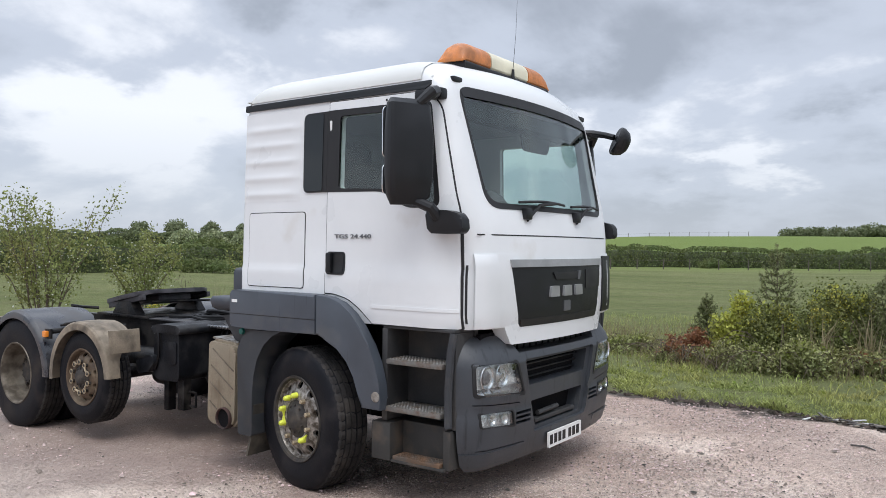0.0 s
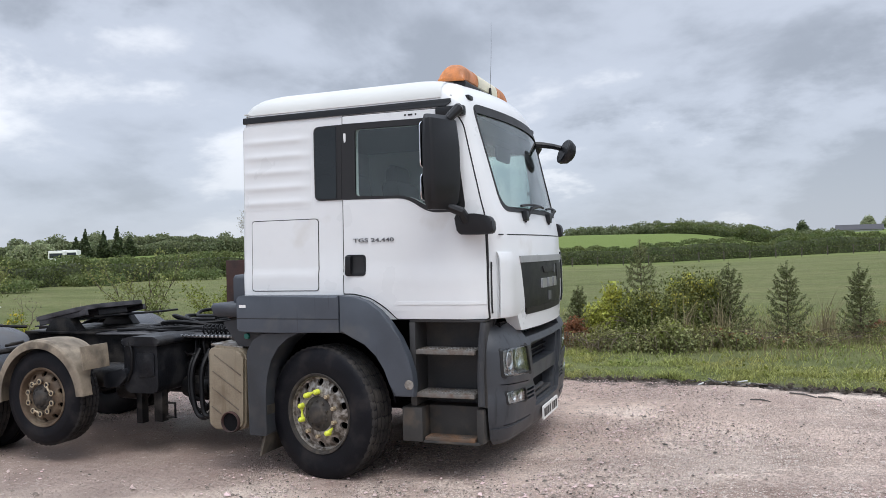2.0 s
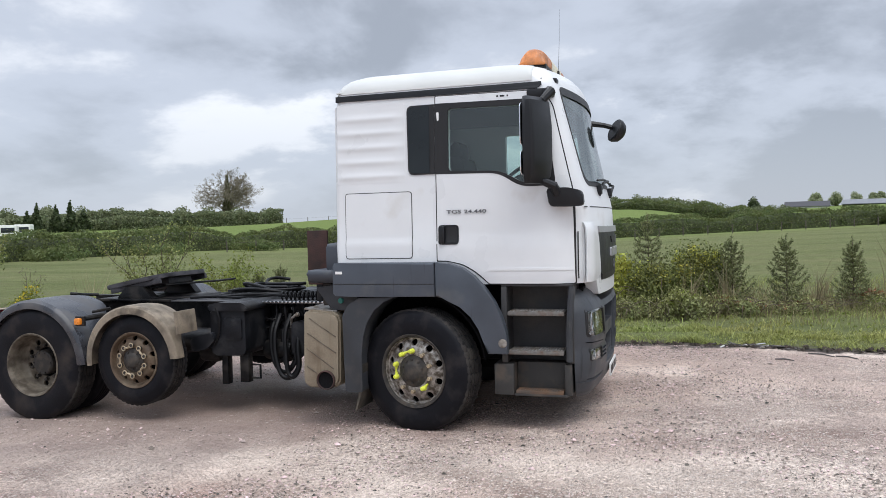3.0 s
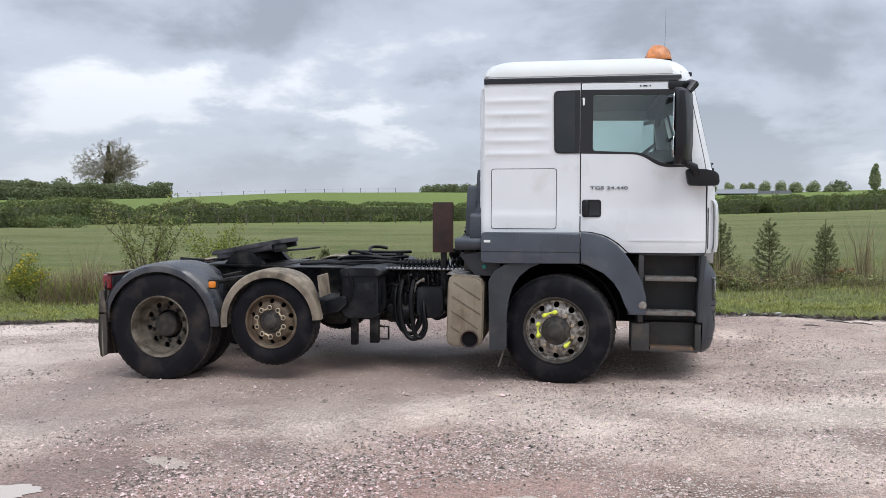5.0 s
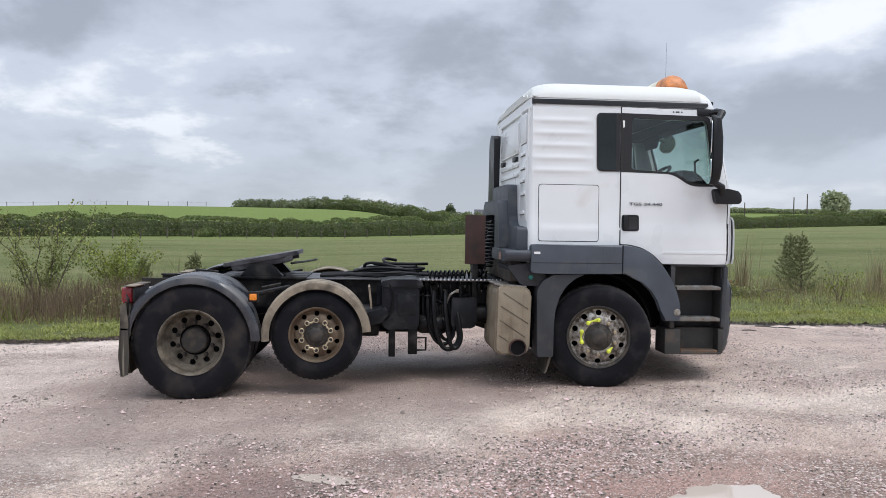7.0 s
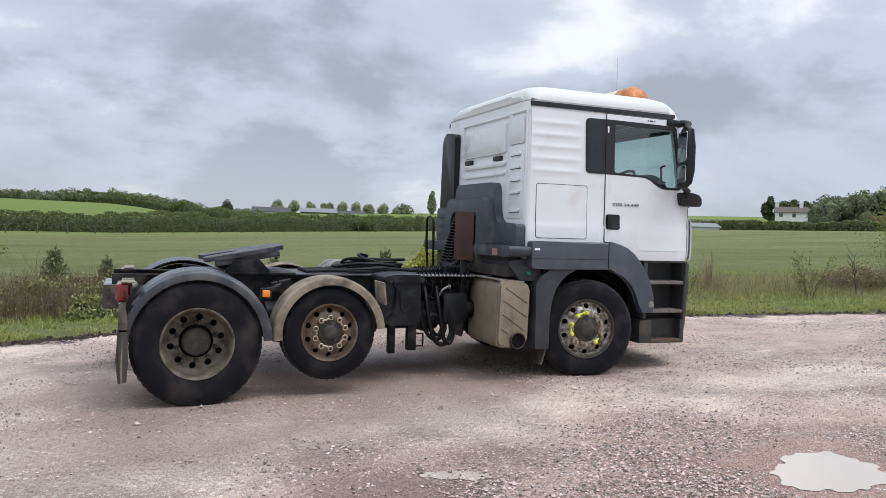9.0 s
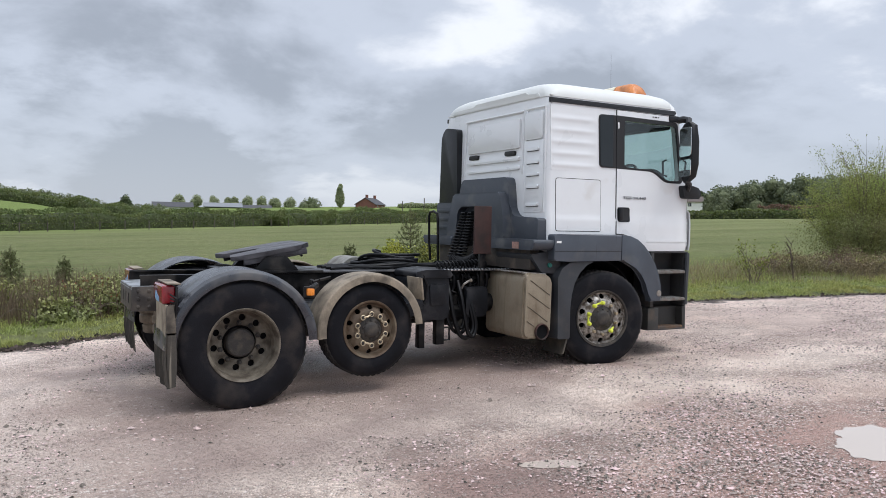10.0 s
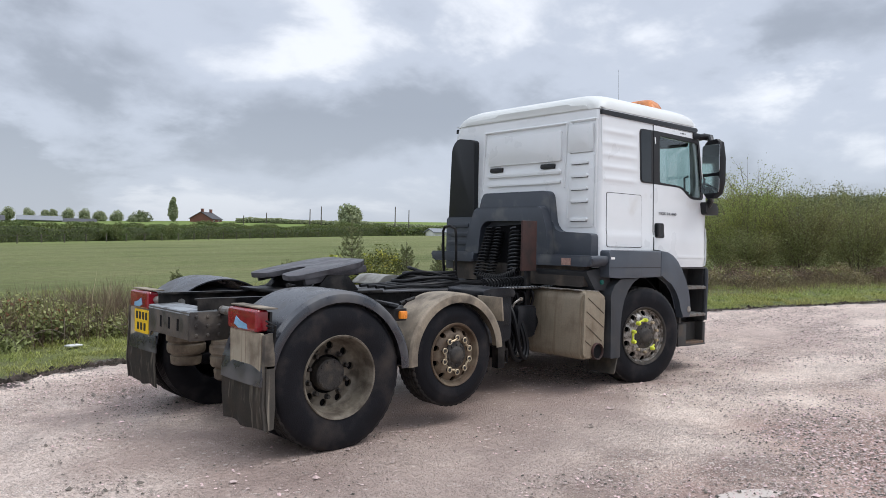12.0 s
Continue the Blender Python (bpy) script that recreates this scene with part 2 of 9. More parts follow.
M_NUT = mat("dull_steel_nut", (0.46, 0.375, 0.255), 0.40, metal=0.55, var=0.3, bump=0.1)
M_YELLOW = mat("fluorescent_yellow_plastic", (0.72, 0.78, 0.08), 0.4, var=0.1, bump=0.02, dirt=(0.3, 0.28, 0.1), dirt_at=0.74, dirt_scale=30)
M_BEIGE = mat("mud_coated_guard", (0.265, 0.218, 0.160), 0.65, var=0.25, scale=5, bump=0.2, dirt=(0.075, 0.062, 0.048), dirt_at=0.57, dirt_scale=6)
M_MUFFLER = mat("mud_coated_silencer", (0.29, 0.244, 0.176), 0.55, metal=0.15, var=0.26, scale=4, bump=0.14, streak=(0.20, 0.155, 0.10), streak_at=0.56, dirt=(0.17, 0.13, 0.09), dirt_at=0.62, dirt_scale=4)
M_SILVER = mat("dull_aluminium", (0.40, 0.39, 0.37), 0.42, metal=0.6, var=0.25, bump=0.1, dirt=(0.16, 0.125, 0.09), dirt_at=0.54, dirt_scale=14)
M_GUARD = mat("weathered_black_mudguard", (0.019, 0.0215, 0.029), 0.28, var=0.25, scale=4, fine=150, bump=0.06, dirt=(0.10, 0.095, 0.09), dirt_at=0.62, dirt_scale=4, spec=0.9)
M_TAILMUD = mat("dark_mud_on_guard", (0.125, 0.105, 0.080), 0.75, var=0.3, scale=6, bump=0.25, streak=(0.20, 0.165, 0.12), streak_at=0.62, dirt=(0.040, 0.034, 0.029), dirt_at=0.58, dirt_scale=9)
M_TAILBOARD = mat("stained_tail_panel", (0.37, 0.325, 0.245), 0.65, var=0.2, scale=4, bump=0.15, streak=(0.15, 0.10, 0.06), streak_at=0.58, dirt=(0.13, 0.10, 0.07), dirt_at=0.62, dirt_scale=5)
M_FRONTFLAP = mat("mud_splashed_flap", (0.040, 0.036, 0.030), 0.8, var=0.3, scale=6, bump=0.2, dirt=(0.13, 0.11, 0.083), dirt_at=0.60, dirt_scale=5)
M_RUST = mat("rusty_red_board", (0.075, 0.032, 0.026), 0.8, var=0.3, scale=5, bump=0.3, dirt=(0.028, 0.020, 0.018), dirt_at=0.52, dirt_scale=5)
M_RUSTSTEP = mat("rusty_step_metal", (0.17, 0.10, 0.06), 0.75, metal=0.2, var=0.35, scale=12, bump=0.3, dirt=(0.09, 0.08, 0.07), dirt_at=0.55, dirt_scale=9)
M_STEPWELL = mat("dusty_step_well", (0.038, 0.038, 0.039), 0.6, var=0.25, scale=5, bump=0.15, dirt=(0.085, 0.075, 0.064), dirt_at=0.66, dirt_scale=4, streak=(0.014, 0.014, 0.014))
M_TEXTGREY = mat("grey_lettering", (0.13, 0.135, 0.145), 0.4, metal=0.3, var=0.05, bump=0.0)
M_CHROME = mat("satin_chrome", (0.62, 0.63, 0.64), 0.25, metal=1.0, var=0.08, bump=0.02)
M_AMBER = mat("amber_lens", (0.78, 0.24, 0.02), 0.25, var=0.12, scale=5, bump=0.02, coat=0.4)
M_AMBER_FADED = mat("faded_amber_lens", (0.62, 0.21, 0.05), 0.4, var=0.25, scale=9, bump=0.05, coat=0.1, dirt=(0.30, 0.13, 0.06), dirt_at=0.60, dirt_scale=8)
M_CREAM = mat("aged_cream_plastic", (0.70, 0.66, 0.50), 0.4, var=0.1, bump=0.03)
M_DUSTFRAME = mat("dusty_brown_cab_frame", (0.045, 0.037, 0.031), 0.7, var=0.3, scale=7, bump=0.25, dirt=(0.13, 0.105, 0.08), dirt_at=0.64, dirt_scale=6, streak=(0.015, 0.013, 0.012), streak_at=0.62)
M_WORNTOP = mat("worn_blue_grey_plate", (0.30, 0.32, 0.335), 0.38, metal=0.3, var=0.25, scale=9, bump=0.2, dirt=(0.06, 0.058, 0.055), dirt_at=0.60, dirt_scale=8)
M_RED = mat("red_lens", (0.24, 0.008, 0.016), 0.18, var=0.3, scale=12, bump=0.02, coat=0.6)
M_SPRING = mat("rusty_brown_air_spring", (0.150, 0.118, 0.082), 0.6, var=0.4, scale=9, bump=0.3, dirt=(0.055, 0.040, 0.028), dirt_at=0.60, dirt_scale=7)
M_ENDBEAM = mat("dusty_brown_end_beam", (0.046, 0.040, 0.036), 0.45, var=0.35, scale=7, fine=60, bump=0.3, dirt=(0.12, 0.10, 0.08), dirt_at=0.62, dirt_scale=7, streak=(0.015, 0.014, 0.014), streak_at=0.60)
M_STEP = mat("worn_step_metal", (0.20, 0.19, 0.175), 0.5, metal=0.3, var=0.3, scale=14, bump=0.3, dirt=(0.12, 0.075, 0.05), dirt_at=0.60, dirt_scale=14)
M_INNERLAMP = mat("silvered_lamp_housing", (0.74, 0.75, 0.76), 0.25, metal=0.3, var=0.06, scale=30, fine=240, bump=0.08)
M_PALEBLUE = mat("pale_blue_patch", (0.22, 0.42, 0.62), 0.35, var=0.2, bump=0.02)
M_EMBLEM = mat("dull_silver_emblem", (0.42, 0.43, 0.44), 0.35, metal=0.5, var=0.15, bump=0.03)
M_SCUFF = mat("scuffed_dark_plastic", (0.034, 0.038, 0.044), 0.55, var=0.2, scale=4, fine=150, bump=0.08, dirt=(0.085, 0.08, 0.075), dirt_at=0.66, dirt_scale=5)
M_BATTERY = mat("dusty_black_battery_case", (0.012, 0.013, 0.016), 0.36, var=0.4, scale=6, bump=0.25, dirt=(0.046, 0.045, 0.046), dirt_at=0.62, dirt_scale=5, spec=0.2)
M_BUMPER = mat("dark_bumper_plastic", (0.044, 0.049, 0.057), 0.46, var=0.16, scale=4, fine=180, bump=0.08, streak=(0.016, 0.018, 0.022), streak_at=0.58, dirt=(0.085, 0.085, 0.08), dirt_at=0.72, dirt_scale=3)
M_LENS = glass("clear_lens", (0.93, 0.95, 0.95))
M_WINDOW = glass("green_tinted_glass", (0.84, 0.91, 0.89))
M_SCREEN = glass("windscreen_glass", (0.82, 0.90, 0.885))
M_DARKGLASS = mat("smoked_quarter_glass", (0.012, 0.016, 0.018), 0.08, var=0.1, bump=0.0)
M_MIRROR = mat("mirror_glass", (0.85, 0.86, 0.87), 0.03, metal=1.0, var=0.01, bump=0.0)
M_PLATE_W = mat("white_plate", (0.80, 0.80, 0.78), 0.35, var=0.04, bump=0.02)
M_PLATE_Y = mat("yellow_plate", (0.85, 0.55, 0.02), 0.35, var=0.05, bump=0.02)
M_INTERIOR = mat("dark_cab_trim", (0.035, 0.037, 0.04), 0.75, var=0.2, bump=0.1)
M_INTERIOR_L = mat("grey_cab_lining", (0.115, 0.12, 0.125), 0.8, var=0.12, bump=0.1)
M_SEAT = mat("seat_cloth", (0.035, 0.04, 0.05), 0.9, var=0.3, scale=20, bump=0.3)
M_HOSE = mat("black_hose", (0.0055, 0.0055, 0.0065), 0.45, spec=0.25, var=0.2, bump=0.08)
M_PALE = mat("pale_cover", (0.26, 0.255, 0.23), 0.6, var=0.25, bump=0.1, dirt=(0.10, 0.092, 0.08), dirt_at=0.55, dirt_scale=6)


# ---- mesh helpers ----
def mesh_of(name, bm, material, smooth=32):
    me = bpy.data.meshes.new(name)
    bmesh.ops.recalc_face_normals(bm, faces=bm.faces[:])
    bm.to_mesh(me)
    bm.free()
    if smooth:
        me.shade_smooth()
        me.set_sharp_from_angle(angle=radians(smooth))
    me.materials.append(material)
    return me


def part(name, bm, material, parent, label="", smooth=32):
    ob = new(name, mesh_of(name, bm, material, smooth))
    ob.parent = parent
    if label:
        tagged(ob, label)
    return ob


def thing(name, label, category, at=None, group="", kind=""):
    ob = new(name)
    if at is not None:
        ob.matrix_world = at
    return tagged(ob, label, category, group, kind)


def bevelled(bm, geom_edges, w, seg=2):
    if w > 0:
        bmesh.ops.bevel(bm, geom=geom_edges, offset=w, segments=seg, profile=0.6, affect="EDGES", clamp_overlap=True)


def box(bm, x0, x1, y0, y1, z0, z1, w=0.0, seg=2, turn=None):
    made = bmesh.ops.create_cube(bm, size=1.0)["verts"]
    m = Matrix.Translation(((x0 + x1) / 2, (y0 + y1) / 2, (z0 + z1) / 2)) @ Matrix.Diagonal((x1 - x0, y1 - y0, z1 - z0, 1))
    bmesh.ops.transform(bm, matrix=m, verts=made)
    if turn is not None:
        bmesh.ops.transform(bm, matrix=turn, verts=made)
    if w:
        bevelled(bm, list({e for v in made for e in v.link_edges}), w, seg)
    return bm


def rounded(points, r, seg=4):
    """A closed polygon with its corners rounded; r is one radius or one for each corner."""
    out, n = [], len(points)
    rs = r if isinstance(r, (list, tuple)) else [r] * n
    for i in range(n):
        p, a, c = Vector(points[i]), Vector(points[i - 1]), Vector(points[(i + 1) % n])
        da, dc = (a - p), (c - p)
        k = min(rs[i], da.length * 0.45, dc.length * 0.45)
        if k <= 1e-5:
            out.append(tuple(p))
            continue
        s, e = p + da.normalized() * k, p + dc.normalized() * k
        for j in range(seg + 1):
            t = j / seg
            out.append(tuple((1 - t) ** 2 * s + 2 * t * (1 - t) * p + t * t * e))
    return out


AXES = {"x": lambda u, v, d: (d, u, v), "y": lambda u, v, d: (u, d, v), "z": lambda u, v, d: (u, v, d)}


def prism(bm, points, axis, d0, d1, w=0.0, seg=2):
    """A polygon given in the two axes other than the named one, drawn out from d0 to d1."""
    f = AXES[axis]
    lo = [bm.verts.new(f(u, v, d0)) for u, v in points]
    hi = [bm.verts.new(f(u, v, d1)) for u, v in points]
    caps = [bm.faces.new(lo), bm.faces.new(hi)]
    n = len(points)
    for i in range(n):
        bm.faces.new((lo[i], lo[(i + 1) % n], hi[(i + 1) % n], hi[i]))
    if w:
        bevelled(bm, list({e for c in caps for e in c.edges}), w, seg)
    return bm


def tube(bm, pts, r, seg=8, caps=True):
    """A round bar through the points; r is one radius or one for each point."""
    pts = [Vector(p) for p in pts]
    rs = r if isinstance(r, (list, tuple)) else [r] * len(pts)
    rings, side = [], None
    for i, p in enumerate(pts):
        d = (pts[min(i + 1, len(pts) - 1)] - pts[max(i - 1, 0)]).normalized()
        if side is None:
            side = d.orthogonal().normalized()
        side = (side - d * side.dot(d))
        side = side.normalized() if side.length > 1e-6 else d.orthogonal().normalized()
        up = d.cross(side)
        rings.append([bm.verts.new(p + (side * math.cos(a) + up * math.sin(a)) * rs[i]) for a in (2 * math.pi * k / seg for k in range(seg))])
    for a, c in zip(rings, rings[1:]):
        for k in range(seg):
            bm.faces.new((a[k], a[(k + 1) % seg], c[(k + 1) % seg], c[k]))
    if caps:
        bm.faces.new(rings[0][::-1])
        bm.faces.new(rings[-1])
    return bm


def flowing(points, steps=5):
    """A smooth line through the points."""
    p = [Vector(q) for q in points]
    p = [p[0] * 2 - p[1]] + p + [p[-1] * 2 - p[-2]]
    out = []
    for a, b, c, d in zip(p, p[1:], p[2:], p[3:]):
        for i in range(steps):
            t = i / steps
            out.append(0.5 * (2 * b + (c - a) * t + (2 * a - 5 * b + 4 * c - d) * t * t + (3 * b - a - 3 * c + d) * t ** 3))
    return out + [p[-2]]


def lathe(bm, profile, centre, axis="y", seg=48, closed=False):
    """Turns (radius, along) pairs round an axis through the centre."""
    c = Vector(centre)
    f = {"y": lambda r, h, a: (r * math.cos(a), h, r * math.sin(a)), "x": lambda r, h, a: (h, r * math.cos(a), r * math.sin(a)), "z": lambda r, h, a: (r * math.cos(a), r * math.sin(a), h)}[axis]
    rings = []
    for r, h in profile:
        if r < 1e-5:
            rings.append([bm.verts.new(c + Vector(f(0, h, 0)))])
        else:
            rings.append([bm.verts.new(c + Vector(f(r, h, 2 * math.pi * k / seg))) for k in range(seg)])
    pairs = list(zip(rings, rings[1:])) + ([(rings[-1], rings[0])] if closed else [])
    for a, b in pairs:
        for k in range(seg):
            j = (k + 1) % seg
            if len(a) == 1 and len(b) == 1:
                continue
            if len(a) == 1:
                bm.faces.new((a[0], b[j], b[k]))
            elif len(b) == 1:
                bm.faces.new((a[k], a[j], b[0]))
            else:
                bm.faces.new((a[k], a[j], b[j], b[k]))
    return bm


def cut(ob, cutters):
    """Takes the cutter meshes out of a part for good."""
    tools = []
    for bm in cutters:
        bmesh.ops.recalc_face_normals(bm, faces=bm.faces[:])
        me = bpy.data.meshes.new("cutter")
        bm.to_mesh(me)
        bm.free()
        tool = new("cutter", me)
        md = ob.modifiers.new("cut", "BOOLEAN")
        md.operation, md.solver, md.object = "DIFFERENCE", "EXACT", tool
        tools.append(tool)
    bpy.context.view_layer.update()
    made = bpy.data.meshes.new_from_object(ob.evaluated_get(bpy.context.evaluated_depsgraph_get()))
    ob.modifiers.clear()
    mats = ob.data.materials[:]
    ob.data = made
    made.materials.clear()
    for m in mats:
        made.materials.append(m)
    made.shade_smooth()
    made.set_sharp_from_angle(angle=radians(32))
    for tool in tools:
        me = tool.data
        bpy.data.objects.remove(tool)
        bpy.data.meshes.remove(me)
    return ob


def lettering(body, size, depth, material, parent, name, at, label=""):
    """Raised letters in the built-in font, as a mesh."""
    cu = bpy.data.curves.new(name, "FONT")
    cu.body, cu.size, cu.extrude, cu.offset = body, size, depth, size * 0.012
    tmp = new(name, cu)
    bpy.context.view_layer.update()
    me = bpy.data.meshes.new_from_object(tmp.evaluated_get(bpy.context.evaluated_depsgraph_get()))
    bpy.data.objects.remove(tmp)
    bpy.data.curves.remove(cu)
    me.transform(at)
    me.materials.clear()
    me.materials.append(material)
    ob = new(name, me)
    ob.parent = parent
    if label:
        tagged(ob, label)
    return ob


# ---- ground: one sheet from the gravel yard out to the horizon ----
def smoothstep(a, b, t):
    t = min(1.0, max(0.0, (t - a) / (b - a)))
    return t * t * (3 - 2 * t)


EDGE = [(-200, -30), (-60, -8), (-20, -0.5), (-8.2, 2.2), (-6.3, 2.75), (-4.3, 3.45), (-2.5, 3.75), (0.4, 3.55), (2.8, 3.15), (4.4, 2.55), (6.5, 2.15), (8.7, 1.55), (11.4, 0.6), (20, -1.5), (60, -14), (200, -60)]


def edge_y(x):
    for (x0, y0), (x1, y1) in zip(EDGE, EDGE[1:]):
        if x0 <= x <= x1:
            return y0 + (y1 - y0) * (x - x0) / (x1 - x0)
    return EDGE[0][1] if x < EDGE[0][0] else EDGE[-1][1]


def land(x, y):
    """The height of the ground."""
    if x > 0:
        z = 0.028 * x if x < 40 else 1.12 + 0.031 * min(x - 40, 200)
    else:
        z = 0.028 * x if x > -6 else -0.168 - 0.05 * (1 - math.exp(-(-6 - x) / 8))
    # the lorry's wheels stand in a shallow hollow at the front and on a low swell behind
    z += (0.012 * math.exp(-((x + 3.855) / 0.9) ** 2) - 0.018 * math.exp(-(x / 1.3) ** 2)) * math.exp(-(y / 2.4) ** 2)
    d = y - edge_y(x)
    z += 0.05 * smoothstep(0.0, 0.6, d) * (1 - smoothstep(12, 30, d))
    # beyond the hedge the fields climb to a ridge on one side and more gently on the other
    past = max(y - (90 + 0.46 * (x - 2) if x > -46 else 68 + 0.2 * x), -(x + 50) * 0.7)
    left = 1 - smoothstep(-14, 14, x - 0.06 * (y - 100))
    z += left * ((4.9 - 1.9 * smoothstep(40, 100, -x)) * smoothstep(6, 96, past)) + (1 - left) * (3.4 * smoothstep(150, 260, y))
    z += 1.0 * smoothstep(190, 320, y) - 14.0 * smoothstep(420, 1500, math.hypot(x, y))
    return z


def spaced(lo, hi, step, far, grow=1.22):
    out = [lo + step * i for i in range(int(round((hi - lo) / step)) + 1)]
    s = step
    while out[-1] < far:
        s *= grow
        out.append(out[-1] + s)
    s, head = step, [lo]
    while head[0] > -far:
        s *= grow
        head.insert(0, head[0] - s)
    return head[:-1] + out


def ground_material():
    m = bpy.data.materials.new("gravel_yard_and_grass_field")
    m.use_nodes = True
    n, l = m.node_tree.nodes, m.node_tree.links
    b = n["Principled BSDF"]
    tc = n.new("ShaderNodeTexCoord")

    def noise_at(s, detail=5.0, rough=0.55):
        t = n.new("ShaderNodeTexNoise")
        t.inputs["Scale"].default_value, t.inputs["Detail"].default_value, t.inputs["Roughness"].default_value = s, detail, rough
        l.new(tc.outputs["Object"], t.inputs["Vector"])
        return t.outputs["Fac"]

    def ramp(v, *stops):
        r = n.new("ShaderNodeValToRGB")
        e = r.color_ramp.elements
        while len(e) < len(stops):
            e.new(0.5)
        for el, (p, c) in zip(e, stops):
            el.position, el.color = p, (*c, 1)
        l.new(v, r.inputs[0])
        return r.outputs[0]

    def ranged(v, a, c, lo, hi):
        r = n.new("ShaderNodeMapRange")
        for i, x in enumerate((a, c, lo, hi)):
            r.inputs[i + 1].default_value = x
        l.new(v, r.inputs[0])
        return r.outputs[0]

    def mixed(fac, a, c, blend="MIX"):
        x = n.new("ShaderNodeMix")
        x.data_type, x.blend_type = "RGBA", blend
        for i, v in ((0, fac), (6, a), (7, c)):
            if isinstance(v, tuple):
                x.inputs[i].default_value = (*v, 1)
            elif isinstance(v, (int, float)):
                x.inputs[i].default_value = v
            else:
                l.new(v, x.inputs[i])
        return x.outputs[2]

    def calc(op, a, c):
        x = n.new("ShaderNodeMath")
        x.operation = op
        for i, v in ((0, a), (1, c)):
            if isinstance(v, (int, float)):
                x.inputs[i].default_value = v
            else:
                l.new(v, x.inputs[i])
        return x.outputs[0]

    dist = n.new("ShaderNodeAttribute")
    dist.attribute_name = "verge"
    # crushed stone: cells of broken limestone in trodden reddish fines, with damp patches
    vor = n.new("ShaderNodeTexVoronoi")
    vor.inputs["Scale"].default_value = 46.0
    l.new(tc.outputs["Object"], vor.inputs["Vector"])
    vor2 = n.new("ShaderNodeTexVoronoi")
    vor2.inputs["Scale"].default_value = 78.0
    l.new(tc.outputs["Object"], vor2.inputs["Vector"])
    fines = ramp(noise_at(0.55, 6), (0.34, (0.33, 0.236, 0.195)), (0.50, (0.57, 0.448, 0.372)), (0.62, (0.84, 0.725, 0.625)))
    fines = mixed(ranged(noise_at(9, 6, 0.7), 0.44, 0.66, 0, 0.55), fines, (0.30, 0.212, 0.172))
    red = ranged(noise_at(0.33, 4), 0.50, 0.64, 0, 0.6)
    fines = mixed(red, fines, (0.30, 0.205, 0.175))
    where = n.new("ShaderNodeSeparateXYZ")
    l.new(tc.outputs["Object"], where.inputs[0])
    lane = calc("ADD", where.outputs[1], ranged(noise_at(0.7, 5), 0.2, 0.8, -1.1, 1.1))
    fines = mixed(ranged(lane, -2.9, -4.1, 0, 0.80), fines, (0.375, 0.242, 0.208))
    fines = mixed(calc("MULTIPLY", ranged(lane, -1.0, -1.9, 0, 1), ranged(lane, -3.6, -2.4, 0, 0.74)), fines, (0.80, 0.705, 0.610))
    ends = calc("ADD", where.outputs[0], ranged(noise_at(0.8, 5), 0.2, 0.8, -1.0, 1.0))
    # paler fines at both ends; at the rear this puts wet sheen into the colour
    fines = mixed(calc("MAXIMUM", ranged(ends, 1.0, 6.0, 0, 0.5), ranged(ends, -4.2, -5.4, 0, 0.6)), fines, (0.74, 0.665, 0.600))
    # smooth-trodden mud under and beside the lorry, with its shade put into the colour
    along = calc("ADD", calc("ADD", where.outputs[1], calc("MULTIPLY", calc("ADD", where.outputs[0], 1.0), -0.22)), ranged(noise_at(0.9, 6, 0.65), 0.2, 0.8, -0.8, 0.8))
    trodden_shade = calc("MULTIPLY", calc("MULTIPLY", ranged(along, -2.5, -1.6, 0, 1), ranged(along, 1.6, 0.6, 0, 1)), calc("MULTIPLY", ranged(ends, 0.4, -1.2, 0, 1), ranged(ends, -6.2, -5.0, 0, 1)))
    fines = mixed(calc("MULTIPLY", trodden_shade, 0.80), fines, (0.262, 0.204, 0.176))
    sep = n.new("ShaderNodeSeparateColor")
    l.new(vor.outputs["Color"], sep.inputs[0])
    stone = ramp(sep.outputs[0], (0.0, (0.13, 0.094, 0.078)), (0.28, (0.42, 0.325, 0.272)), (0.62, (0.74, 0.640, 0.560)), (1.0, (1.0, 0.96, 0.91)))
    stretch = n.new("ShaderNodeMapping")
    stretch.inputs["Scale"].default_value = (0.55, 1.0, 1.0)
    l.new(tc.outputs["Object"], stretch.inputs["Vector"])
    beds = n.new("ShaderNodeTexNoise")
    beds.inputs["Scale"].default_value, beds.inputs["Detail"].default_value, beds.inputs["Roughness"].default_value = 0.95, 6.0, 0.62
    l.new(stretch.outputs[0], beds.inputs["Vector"])
    bed = ranged(beds.outputs["Fac"], 0.40, 0.62, 0.15, 1.0)
    loose = mixed(ranged(vor.outputs["Distance"], 0.50, 0.36, 0, 1), (0.18, 0.128, 0.104), stone)
    trodden = calc("MAXIMUM", ranged(lane, -2.1, -3.0, 0.62, 1), calc("MAXIMUM", ranged(ends, -4.6, -5.6, 0, 0.9), ranged(ends, 1.8, 3.2, 0, 0.9)))
    pick = calc("MULTIPLY", calc("MULTIPLY", bed, calc("MULTIPLY", trodden, ranged(trodden_shade, 0, 1, 1, 0.25))), ranged(calc("ADD", bed, sep.outputs[1]), 0.75, 0.95, 0, 0.88))
    gravel = mixed(pick, fines, loose)
    sep2 = n.new("ShaderNodeSeparateColor")
    l.new(vor2.outputs["Color"], sep2.inputs[0])
    grit = calc("MULTIPLY", ranged(vor2.outputs["Distance"], 0.4, 0.25, 0, 1), calc("MULTIPLY", ranged(sep2.outputs[2], 0.40, 0.48, 0, 0.9), calc("MULTIPLY", ranged(noise_at(1.9, 5, 0.6), 0.42, 0.58, 0.55, 1), ranged(trodden_shade, 0, 1, 1, 0.40))))
